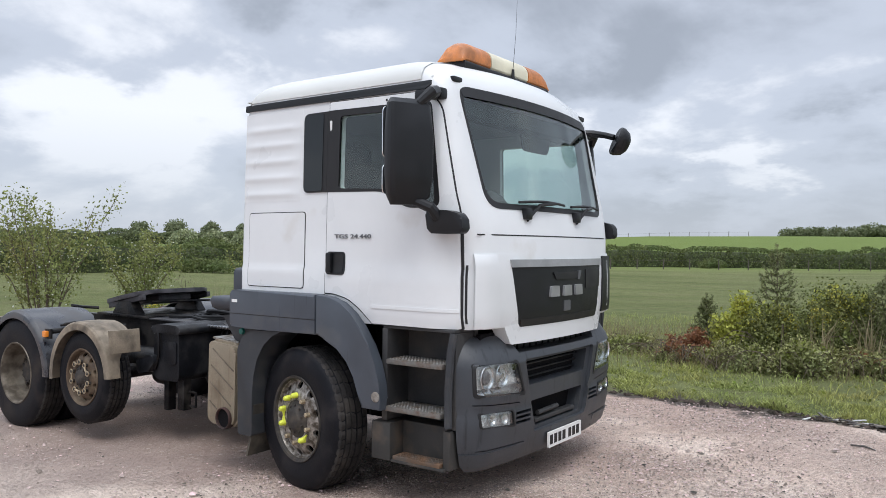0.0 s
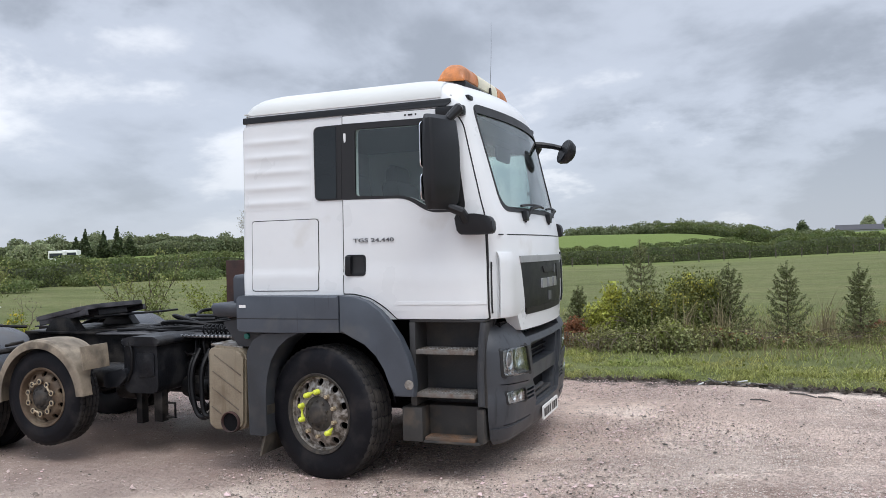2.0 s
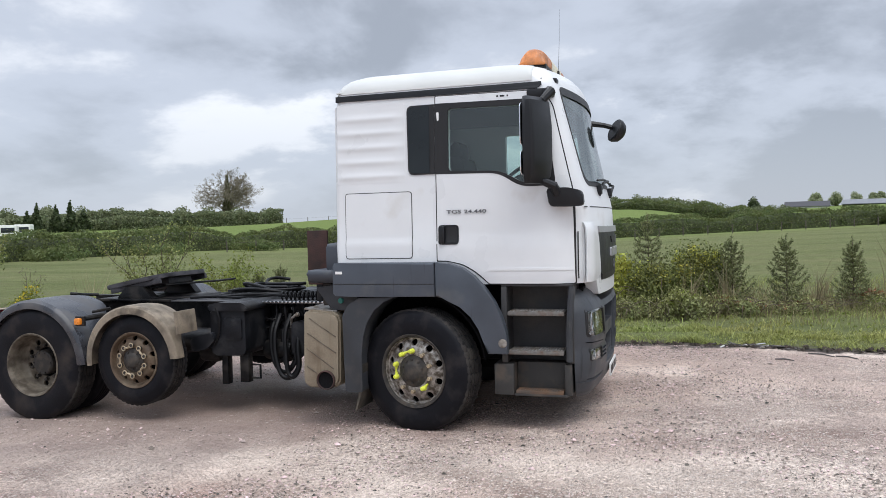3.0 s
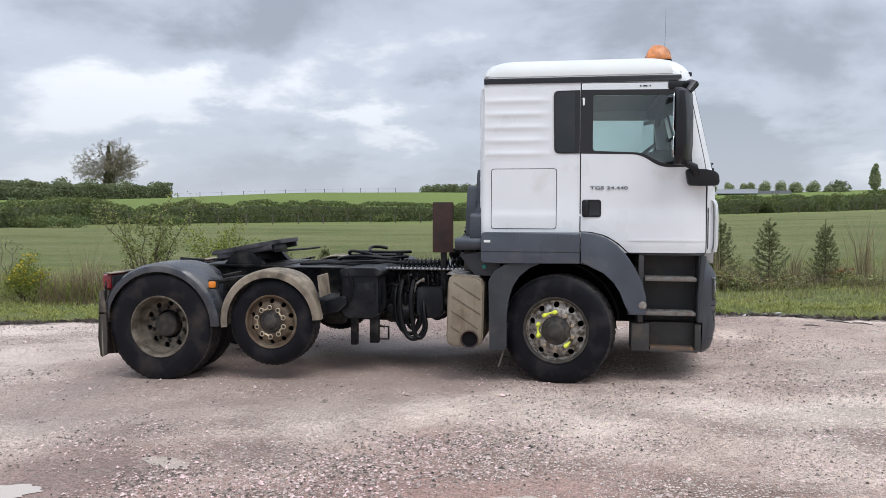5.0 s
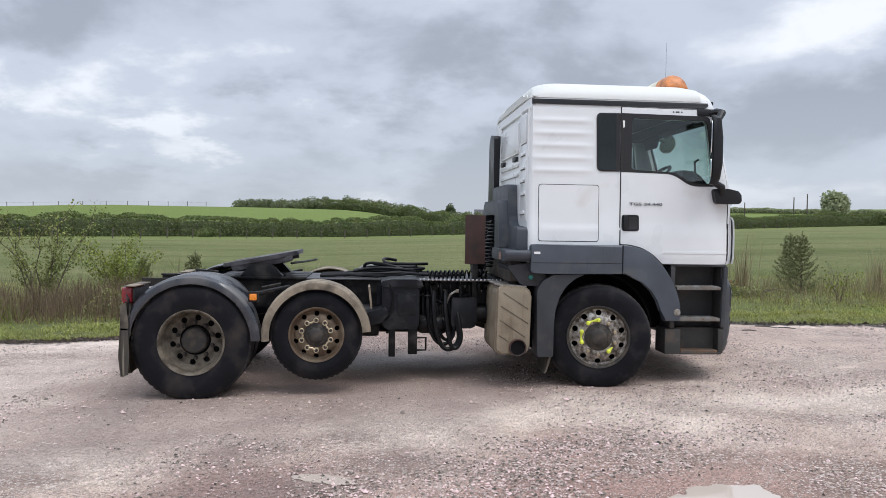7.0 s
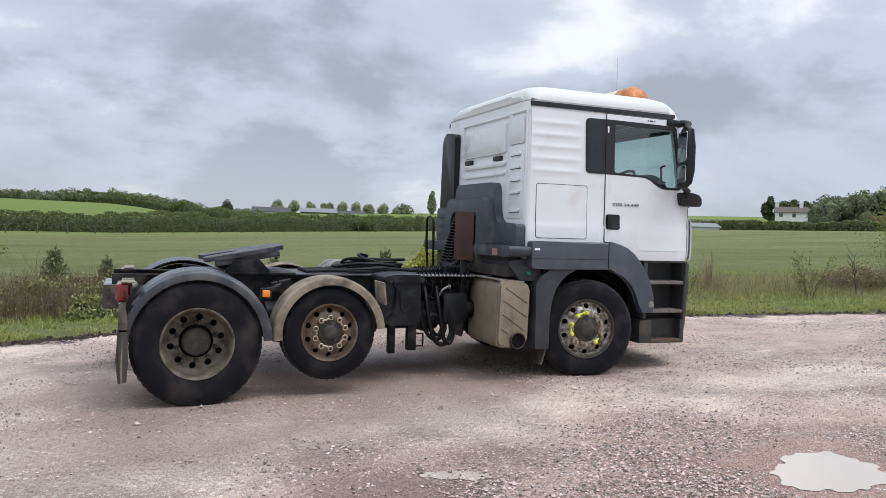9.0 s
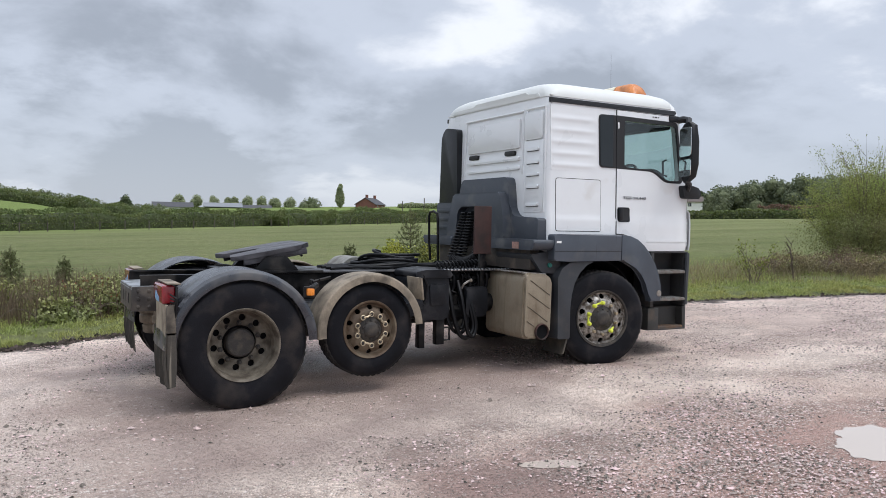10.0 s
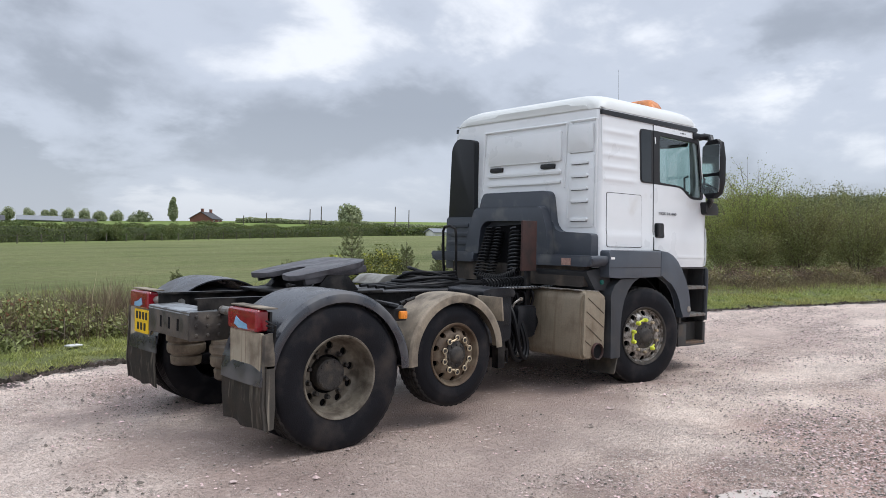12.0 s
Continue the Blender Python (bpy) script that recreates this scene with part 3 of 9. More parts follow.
    gravel = mixed(grit, gravel, ramp(sep2.outputs[0], (0.0, (0.085, 0.062, 0.052)), (0.45, (0.50, 0.41, 0.35)), (0.75, (0.86, 0.78, 0.71)), (1.0, (1.0, 0.95, 0.89))))
    vor3 = n.new("ShaderNodeTexVoronoi")
    vor3.inputs["Scale"].default_value = 21.0
    l.new(tc.outputs["Object"], vor3.inputs["Vector"])
    sep3 = n.new("ShaderNodeSeparateColor")
    l.new(vor3.outputs["Color"], sep3.inputs[0])
    flat = calc("MULTIPLY", ranged(vor3.outputs["Distance"], 0.42, 0.30, 0, 1), calc("MULTIPLY", ranged(calc("ADD", sep3.outputs[1], bed), 1.15, 1.30, 0, 0.5), trodden))
    gravel = mixed(flat, gravel, ramp(sep3.outputs[0], (0.0, (0.15, 0.118, 0.10)), (0.5, (0.33, 0.26, 0.22)), (0.72, (0.62, 0.54, 0.48)), (1.0, (0.92, 0.87, 0.82))))
    damp = ranged(calc("ADD", noise_at(0.42, 5), calc("ADD", ranged(where.outputs[0], 2.0, -2.5, -0.16, 0.10), ranged(ends, -4.3, -5.8, 0.0, -0.28))), 0.50, 0.66, 0, 1)
    gravel = mixed(calc("MULTIPLY", damp, 0.50), gravel, (0.19, 0.142, 0.128))
    gravel = mixed(1.0, gravel, (1.21, 1.165, 1.15), "MULTIPLY")
    # grass: pale and dark swathes, straw, fresher growth
    swathe = n.new("ShaderNodeMapping")
    swathe.inputs["Scale"].default_value = (0.35, 1.0, 1.0)
    swathe.inputs["Rotation"].default_value = (0, 0, -0.35)
    l.new(tc.outputs["Object"], swathe.inputs["Vector"])
    strips = n.new("ShaderNodeTexNoise")
    strips.inputs["Scale"].default_value, strips.inputs["Detail"].default_value, strips.inputs["Roughness"].default_value = 0.16, 6.0, 0.65
    l.new(swathe.outputs[0], strips.inputs["Vector"])
    grass = ramp(strips.outputs["Fac"], (0.32, (0.128, 0.150, 0.058)), (0.50, (0.195, 0.216, 0.092)), (0.68, (0.250, 0.250, 0.120)))
    grass = mixed(ranged(noise_at(2.6, 6, 0.7), 0.40, 0.66, 0, 0.55), grass, (0.085, 0.108, 0.044))
    grass = mixed(ranged(noise_at(0.5, 5, 0.7), 0.48, 0.68, 0, 0.5), grass, (0.205, 0.192, 0.105))
    far_side = calc("ADD", where.outputs[1], calc("MULTIPLY", where.outputs[0], -0.48))
    grass = mixed(ranged(far_side, 66, 78, 0, 0.45), grass, (0.205, 0.250, 0.085))
    grass = mixed(ranged(far_side, 80, 90, 0, 0.75), grass, (0.150, 0.205, 0.058))
    soil = ramp(noise_at(3.0, 5), (0.3, (0.055, 0.044, 0.036)), (0.7, (0.115, 0.094, 0.078)))
    wob = calc("ADD", dist.outputs["Fac"], ranged(noise_at(1.6, 6, 0.65), 0.2, 0.8, -0.42, 0.42))
    col = mixed(ranged(wob, -0.24, -0.10, 0, 1), gravel, soil)
    col = mixed(ranged(wob, 0.10, 0.28, 0, 1), col, grass)
    l.new(col, b.inputs["Base Color"])
    isgrass = ranged(wob, 0.1, 0.28, 0, 1)
    wet = ranged(damp, 0, 1, 0.86, 0.36)
    rm = n.new("ShaderNodeMix")
    l.new(isgrass, rm.inputs[0])
    l.new(wet, rm.inputs[2])
    rm.inputs[3].default_value = 0.95
    l.new(rm.outputs[0], b.inputs["Roughness"])
    l.new(ranged(isgrass, 0, 1, 0.38, 0.08), b.inputs["Specular IOR Level"])
    h = calc("ADD", calc("MULTIPLY", ranged(vor.outputs["Distance"], 0.0, 0.45, 1, 0), 0.9), calc("ADD", calc("MULTIPLY", noise_at(22, 6, 0.7), 0.9), calc("MULTIPLY", ranged(vor2.outputs["Distance"], 0, 0.45, 1, 0), 0.35)))
    bp = n.new("ShaderNodeBump")
    bp.inputs["Strength"].default_value, bp.inputs["Distance"].default_value = 1.0, 0.034
    l.new(calc("MULTIPLY", h, ranged(trodden_shade, 0, 1, 1, 0.65)), bp.inputs["Height"])
    l.new(bp.outputs[0], b.inputs["Normal"])
    return m


PUDDLES = [(-0.22, -4.44, 0.42, 0.33, 0.35, 1), (-3.30, -4.33, 0.32, 0.16, 0.2, 2), (-2.48, -3.68, 0.21, 0.085, -0.45, 3)]


def build_ground():
    xs, ys = spaced(-11, 13, 0.2, 3200), spaced(-9, 9, 0.2, 3200)
    nx, ny = len(xs), len(ys)
    edge = [edge_y(x) for x in xs]
    verts, verge = [], []
    for y in ys:
        for x, e in zip(xs, edge):
            near = 1 - smoothstep(14, 30, max(abs(x), abs(y)))
            dip = 0.009 * noise.noise(Vector((x * 0.4, y * 2.4, 5.0))) * near + 0.018 * (noise.noise(Vector((x * 0.45, y * 0.45, 3.0)))) * near + 0.007 * noise.noise(Vector((x * 2.1, y * 2.1, 8.0))) * near
            flat = smoothstep(0.35, 0.9, min(math.hypot(x - wx, abs(y) - 1.08) for wx in (0.0, -3.85)))
            flat *= smoothstep(1.0, 1.9, min(math.hypot(x - p[0], y - p[1]) / (p[2] + 0.1) for p in PUDDLES))
            verts.append((x, y, land(x, y) + dip * flat))
            verge.append(max(-6.0, min(30.0, y - e)))
    faces = [(j * nx + i, j * nx + i + 1, (j + 1) * nx + i + 1, (j + 1) * nx + i) for j in range(ny - 1) for i in range(nx - 1)]
    me = bpy.data.meshes.new("ground")
    me.from_pydata(verts, [], faces)
    at = me.attributes.new("verge", "FLOAT", "POINT")
    at.data.foreach_set("value", verge)
    me.shade_smooth()
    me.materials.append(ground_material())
    return tagged(new("ground", me), "gravel yard meeting rough grass and open fields", "ground", kind="structure")


build_ground()

M_WATER = bpy.data.materials.new("muddy_water")
M_WATER.use_nodes = True
_b = M_WATER.node_tree.nodes["Principled BSDF"]
_b.inputs["Base Color"].default_value, _b.inputs["Roughness"].default_value, _b.inputs["Specular IOR Level"].default_value = (0.50, 0.425, 0.365, 1), 0.03, 1.0

M_MUDWATER = M_WATER.copy()
M_MUDWATER.name = "thick_muddy_water"
M_MUDWATER.node_tree.nodes["Principled BSDF"].inputs["Base Color"].default_value = (0.46, 0.37, 0.31, 1)
M_MUDWATER.node_tree.nodes["Principled BSDF"].inputs["Roughness"].default_value = 0.12


def puddle(cx, cy, rx, ry, turn, seed):
    """A shallow puddle with a ragged rim."""
    rng = random.Random(seed)
    ph = [rng.uniform(0, 6.28) for _ in range(5)]
    bm, ring, k = bmesh.new(), [], 72
    for i in range(k):
        a = 2 * math.pi * i / k
        r = 1 + 0.07 * math.sin(2 * a + ph[0]) + 0.07 * math.sin(3 * a + ph[1]) + 0.05 * math.sin(7 * a + ph[2]) + 0.05 * math.sin(13 * a + ph[3]) + 0.03 * math.sin(23 * a + ph[4])
        u, v = rx * r * math.cos(a), ry * r * math.sin(a)
        x, y = cx + u * math.cos(turn) - v * math.sin(turn), cy + u * math.sin(turn) + v * math.cos(turn)
        ring.append(bm.verts.new((x, y, land(cx, cy) + 0.028 * (x - cx) + 0.004)))
    bm.faces.new(ring)
    ob = new("puddle", mesh_of("puddle", bm, M_WATER if rx > 0.15 else M_MUDWATER, 0))
    return tagged(ob, "shallow puddle of muddy rainwater in the gravel", "puddle", "puddles in the yard", "structure")


for row in PUDDLES:
    puddle(*row)


# ---- the tractor unit ----
truck = thing("lorry", "white three-axle lorry tractor with dark grey lower panels", "lorry")

CAB = [(1.19, 1.522, 0.140, -0.690, 1.122, 0.32, 0.05), (1.27, 1.532, 0.140, -0.695, 1.132, 0.32, 0.05), (1.53, 1.532, 0.140, -0.700, 1.130, 0.32, 0.05),
       (1.575, 1.529, 0.140, -0.700, 1.120, 0.31, 0.05), (1.80, 1.515, 0.132, -0.700, 1.117, 0.26, 0.05), (1.93, 1.485, 0.118, -0.700, 1.114, 0.21, 0.05),
       (2.05, 1.458, 0.118, -0.697, 1.112, 0.16, 0.05), (2.40, 1.382, 0.122, -0.690, 1.102, 0.14, 0.05), (2.70, 1.330, 0.142, -0.685, 1.092, 0.14, 0.06), (2.775, 1.315, 0.150, -0.680, 1.088, 0.15, 0.06),
       (2.835, 1.296, 0.160, -0.675, 1.078, 0.16, 0.10), (2.886, 1.266, 0.175, -0.658, 1.055, 0.18, 0.13), (2.934, 1.218, 0.195, -0.625, 1.005, 0.22, 0.17), (2.969, 1.135, 0.205, -0.565, 0.92, 0.25, 0.2),
       (2.994, 1.01, 0.195, -0.46, 0.78, 0.25, 0.2), (3.012, 0.76, 0.14, -0.25, 0.52, 0.18, 0.15), (3.019, 0.48, 0.06, 0.0, 0.24, 0.10, 0.1)]


def cab_at(z, table=None):
    table = table or CAB
    if z <= table[0][0]:
        return table[0][1:]
    for a, b in zip(table, table[1:]):
        if z <= b[0]:
            t = (z - a[0]) / (b[0] - a[0])
            return tuple(p + (q - p) * t for p, q in zip(a[1:], b[1:]))
    return table[-1][1:]


def plan(row, inset=0.0):
    """The outline of the cab at one height, anticlockwise from the back."""
    xf, bulge, xr, hw, rf, rr = row
    xf, xr, hw = xf - inset, xr + inset, hw - inset
    fx = lambda y: xf - bulge * (y / hw) ** 2
    pts = [(xr, y) for y in np.linspace(hw - rr, -(hw - rr), 9)[:-1]]
    pts += [(xr + rr * (1 - math.cos(a)), -(hw - rr) - rr * math.sin(a)) for a in np.linspace(0, math.pi / 2, 5)]
    cx = fx(hw - rf) - rf
    pts += [(x, -hw) for x in np.linspace(xr + rr, cx, 11)[1:-1]]
    pts += [(cx + rf * math.sin(a), -(hw - rf) - rf * math.cos(a)) for a in np.linspace(0, math.pi / 2, 8)]
    pts += [(fx(y), y) for y in np.linspace(-(hw - rf), hw - rf, 17)[1:-1]]
    pts += [(cx + rf * math.cos(a), (hw - rf) + rf * math.sin(a)) for a in np.linspace(0, math.pi / 2, 8)]
    pts += [(x, hw) for x in np.linspace(cx, xr + rr, 11)[1:-1]]
    pts += [(xr + rr * (1 - math.cos(a)), (hw - rr) + rr * math.sin(a)) for a in np.linspace(math.pi / 2, 0, 5)][:-1]
    return pts


def loft(bm, rows, inset=0.0, lift=0.0):
    rings = [[bm.verts.new((x, y, z + lift)) for x, y in plan(row, inset)] for z, *row in rows]
    n = len(rings[0])
    for a, b in zip(rings, rings[1:]):
        for k in range(n):
            bm.faces.new((a[k], a[(k + 1) % n], b[(k + 1) % n], b[k]))
    bm.faces.new(rings[0][::-1])
    bm.faces.new(rings[-1])
    return bm


def front_x(y, z):
    xf, bulge, xr, hw, rf, rr = cab_at(z)
    return xf - bulge * (y / hw) ** 2


def half_at(x, z):
    """Half the cab's width at one place, round its front corner too."""
    xf, bulge, xr, hw, rf, rr = cab_at(z)
    cx = xf - bulge * ((hw - rf) / hw) ** 2 - rf
    if x <= cx:
        return hw
    return hw - rf + math.sqrt(max(0.0, rf * rf - (x - cx) ** 2))


def fill(bm, loops):
    """Faces for an outline with holes."""
    vs = [bm.verts.new(p) for loop in loops for p in loop]
    for tri in tessellate_polygon([[Vector(p) for p in loop] for loop in loops]):
        if len(set(tri)) == 3:
            bm.faces.new([vs[i] for i in tri])


def side_panel(outline, proud, thick, side=-1, holes=(), wave=None, rows=24):
    """A panel lying on the side of the cab, following its curve; side -1 is the driver's side."""
    bm = bmesh.new()
    fill(bm, [[(u, 0, v) for u, v in loop] for loop in (outline, *holes)])
    z0, z1 = min(v for _, v in outline), max(v for _, v in outline)
    for i in range(1, rows):
        z = z0 + (z1 - z0) * i / rows
        bmesh.ops.bisect_plane(bm, geom=bm.verts[:] + bm.edges[:] + bm.faces[:], plane_co=(0, 0, z), plane_no=(0, 0, 1), dist=1e-5)
    if max(u for u, _ in outline) > 1.1:
        for x in (1.10, 1.15, 1.19, 1.23, 1.26, 1.29, 1.315):
            bmesh.ops.bisect_plane(bm, geom=bm.verts[:] + bm.edges[:] + bm.faces[:], plane_co=(x, 0, 0), plane_no=(1, 0, 0), dist=1e-5)
    if wave:
        x0, x1 = min(u for u, _ in outline), max(u for u, _ in outline)
        for i in range(1, 10):
            bmesh.ops.bisect_plane(bm, geom=bm.verts[:] + bm.edges[:] + bm.faces[:], plane_co=(x0 + (x1 - x0) * i / 10, 0, 0), plane_no=(1, 0, 0), dist=1e-5)
    made = bmesh.ops.extrude_face_region(bm, geom=bm.faces[:])["geom"]
    outer = {v for v in made if isinstance(v, bmesh.types.BMVert)}
    for v in bm.verts:
        off = proud + (wave(v.co.x, v.co.z) if wave else 0) if v in outer else proud - thick
        v.co.y = side * (half_at(v.co.x, v.co.z) + off)
    return bm


def side_pair(name, outline, proud, thick, material, label="", holes=(), wave=None, rows=24, parent=None):
    for s in (-1, 1):
        part(name, side_panel(outline, proud, thick, s, holes, wave, rows), material, parent or truck, label)


WINDOW = rounded([(0.325, 2.625), (1.085, 2.615), (1.165, 1.995), (0.945, 1.992), (0.765, 2.10), (0.325, 2.118)], [0.03, 0.04, 0.05, 0.08, 0.08, 0.03])
SURROUND = rounded([(0.212, 2.672), (1.115, 2.660), (1.205, 1.968), (0.925, 1.965), (0.742, 2.083), (0.212, 2.094)], [0.01, 0.05, 0.06, 0.08, 0.08, 0.01])
SCREEN = rounded([(-0.875, 1.985), (0.875, 1.985), (0.945, 2.755), (-0.945, 2.755)], [0.13, 0.13, 0.10, 0.10], 6)

cab_bm = bmesh.new()
loft(cab_bm, CAB)
inner = bmesh.new()
loft(inner, [(1.25, *cab_at(1.25))] + [r for r in CAB if 1.27 <= r[0] <= 2.775], 0.05)
SURROUND_HOLE = [(max(u, 0.232), v) for u, v in SURROUND]
cab = part("cab_shell", cab_bm, M_WHITE, truck, "white painted steel cab")
w_cut, s_cut = bmesh.new(), bmesh.new()
prism(w_cut, WINDOW, "y", -2, 2)
prism(s_cut, SCREEN, "x", 0.95, 2)
cut(cab, [inner, w_cut, s_cut])

# roof edge trim, quarter glass, doors and lockers on both sides
side_pair("roof_trim", [(-0.672, 2.742), (1.06, 2.736), (1.10, 2.765), (1.095, 2.792), (-0.672, 2.790)], 0.012, 0.03, M_BLACKPL, "black roof edge trim", rows=3)
roof_line = [(-0.67, 2.815), (1.10, 2.815), (1.10, 2.824), (-0.67, 2.824)]
side_pair("roof_seam", roof_line, 0.006, 0.02, M_WHITE_ROOF, rows=1)
DOOR = rounded([(0.222, 2.730), (1.085, 2.722), (1.175, 2.62), (1.325, 1.93), (1.335, 1.195), (0.655, 1.195), (0.56, 1.285), (0.44, 1.355), (0.30, 1.385), (0.222, 1.385)], [0.01, 0.05, 0.12, 0.05, 0.015, 0.01, 0.05, 0.05, 0.05, 0.01])
SEAL = rounded([(0.212, 2.736), (1.09, 2.728), (1.183, 2.625), (1.334, 1.93), (1.344, 1.187), (0.650, 1.187), (0.55, 1.277), (0.435, 1.347), (0.30, 1.376), (0.212, 1.376)], [0.01, 0.05, 0.12, 0.05, 0.015, 0.01, 0.05, 0.05, 0.05, 0.01])
for s in (-1, 1):
    part("door_seal", side_panel(SEAL, 0.002, 0.01, s, [WINDOW]), M_BLACK, truck)
    door = part("door", side_panel(DOOR, 0.009, 0.012, s, [SURROUND_HOLE]), M_WHITE, truck, "white cab door with a black window surround")
    part("door_swage", side_panel([(0.665, 1.322), (1.333, 1.322), (1.333, 1.300), (0.655, 1.300)], 0.0135, 0.01, s, rows=2), M_WHITE, door)
    part("window_surround", side_panel(SURROUND, 0.011, 0.02, s, [WINDOW]), M_BLACK, door, "black window surround")
    part("door_window", side_panel(WINDOW, -0.004, 0.004, s, rows=4), M_WINDOW, door, "green-tinted side window").visible_shadow = False
    quarter = rounded([(-0.032, 2.668), (0.208, 2.670), (0.208, 2.096), (-0.022, 2.096)], [0.05, 0.005, 0.005, 0.05])
    part("quarter_window_seal", side_panel(quarter, 0.008, 0.02, s), M_BLACK, truck)
    pane = rounded([(-0.020, 2.656), (0.165, 2.658), (0.165, 2.108), (-0.010, 2.108)], [0.045, 0.01, 0.01, 0.045])
    part("quarter_window", side_panel(pane, 0.012, 0.01, s), M_DARKGLASS, truck, "smoked fixed quarter window")
    part("chip_mark", side_panel(rounded([(0.228, 2.60), (0.250, 2.60), (0.250, 2.535), (0.235, 2.525)], 0.01), 0.0135, 0.004, s, rows=1), M_PLATE_W, door)
    # recessed handle
    part("handle_recess", side_panel(rounded([(0.232, 1.675), (0.405, 1.675), (0.405, 1.515), (0.232, 1.515)], 0.03), 0.014, 0.012, s, rows=4), M_BLACKPL, door, "black door handle recess")
    part("handle_well", side_panel(rounded([(0.300, 1.655), (0.390, 1.655), (0.390, 1.535), (0.300, 1.535)], 0.02), 0.0165, 0.004, s, rows=2), M_BLACK, door)
    hb = bmesh.new()
    yo = s * (cab_at(1.6)[3] + 0.03)
    box(hb, 0.246, 0.292, yo - 0.016, yo + 0.016, 1.525, 1.668, 0.012)
    part("door_handle", hb, M_BLACKPL, door, "black pull handle")
    for i, (u, ln) in enumerate(((0.735, 0.014), (0.765, 0.036), (0.82, 0.012))):
        part("sticker", side_panel([(u, 2.690), (u + ln, 2.690), (u + ln, 2.703), (u, 2.703)], 0.0112, 0.003, s, rows=1), M_BLACK, door)
    locker_gap = rounded([(-0.600, 1.962), (0.004, 1.962), (0.004, 1.404), (-0.600, 1.404)], 0.03)
    locker = rounded([(-0.594, 1.956), (-0.002, 1.956), (-0.002, 1.410), (-0.594, 1.410)], 0.026)
    part("locker_gap", side_panel(locker_gap, 0.002, 0.01, s), M_BLACK, truck)
    part("locker_hatch", side_panel(locker, 0.005, 0.008, s), M_WHITE, truck, "white side locker hatch")
    ribs = side_panel([(-0.665, 2.715), (-0.055, 2.715), (-0.055, 2.04), (-0.665, 2.04)], 0.001, 0.01, s, rows=66,
                      wave=lambda x, z: 0.0075 * sum(math.exp(-((z - zr) / 0.027) ** 2) for zr in (2.585, 2.463, 2.341, 2.219, 2.097)) * smoothstep(-0.665, -0.62, x) * (1 - smoothstep(-0.17, -0.06, x)))
    part("ribbed_side_panel", ribs, M_WHITE, truck, "white ribbed side panel")

for words, x in (("TGS", 0.305), ("24.440", 0.452)):
    lettering(words, 0.066, 0.002, M_TEXTGREY, truck, "model_lettering", Matrix.Translation((x, -1.1325, 1.768)) @ Matrix.Rotation(math.pi / 2, 4, "X") @ Matrix.Diagonal((1.05, 0.62, 1, 1)), "dark grey raised model lettering")

# roof moulding: a separate white cap with a lip over the sides and back, ending short of the windscreen
roof_bm = bmesh.new()
loft(roof_bm, [(2.803, *cab_at(2.803))] + [r for r in CAB if r[0] > 2.81], -0.007, 0.002)
bmesh.ops.bisect_plane(roof_bm, geom=roof_bm.verts[:] + roof_bm.edges[:] + roof_bm.faces[:], plane_co=(1.02, 0, 0), plane_no=(1, 0, 0), clear_outer=True, dist=1e-5)
part("roof_cap", roof_bm, M_WHITE_ROOF, truck, "slightly grimy white roof moulding")
lip_bm = bmesh.new()
prism(lip_bm, rounded([(-0.93, 2.812), (0.93, 2.812), (0.90, 2.852), (0.42, 2.862), (0.36, 2.886), (-0.66, 2.886), (-0.72, 2.862), (-0.90, 2.852)], 0.015), "x", -0.688, -0.52, 0.010)
part("roof_rear_lip", lip_bm, M_WHITE_ROOF, truck, "stepped rear lip of the roof moulding")

# windscreen and its trim
def screen_sheet(outline, proud, thick, holes=()):
    bm = bmesh.new()
    fill(bm, [[(0, u, v) for u, v in loop] for loop in (outline, *holes)])
    for i in range(1, 20):
        bmesh.ops.bisect_plane(bm, geom=bm.verts[:] + bm.edges[:] + bm.faces[:], plane_co=(0, -1.1 + 0.11 * i, 0), plane_no=(0, 1, 0), dist=1e-5)
    for i in range(1, 26):
        bmesh.ops.bisect_plane(bm, geom=bm.verts[:] + bm.edges[:] + bm.faces[:], plane_co=(0, 0, 1.0 + 0.07 * i), plane_no=(0, 0, 1), dist=1e-5)
    made = bmesh.ops.extrude_face_region(bm, geom=bm.faces[:])["geom"]
    outer = {v for v in made if isinstance(v, bmesh.types.BMVert)}
    for v in bm.verts:
        v.co.x = front_x(v.co.y, v.co.z) + (proud if v in outer else proud - thick)
    return bm


part("windscreen", screen_sheet(SCREEN, -0.004, 0.005), M_SCREEN, truck, "green-tinted windscreen").visible_shadow = False
SCREEN_OUT = [(u * 1.006, v + (0.016 if v > 2.4 else -0.016)) for u, v in SCREEN]
part("windscreen_seal", screen_sheet(SCREEN_OUT, 0.004, 0.02, [[(u * 0.986, v + (-0.03 if v > 2.4 else 0.022)) for u, v in SCREEN]]), M_BLACK, truck, "black rubber windscreen seal")
part("sun_strip", screen_sheet([(-0.92, 2.700), (0.92, 2.700), (0.93, 2.742), (-0.93, 2.742)], 0.006, 0.004), M_BLACK, truck)
part("front_seam", screen_sheet([(-1.0, 1.792), (1.0, 1.792), (1.0, 1.800), (-1.0, 1.800)], 0.0015, 0.006), M_BLACK, truck)

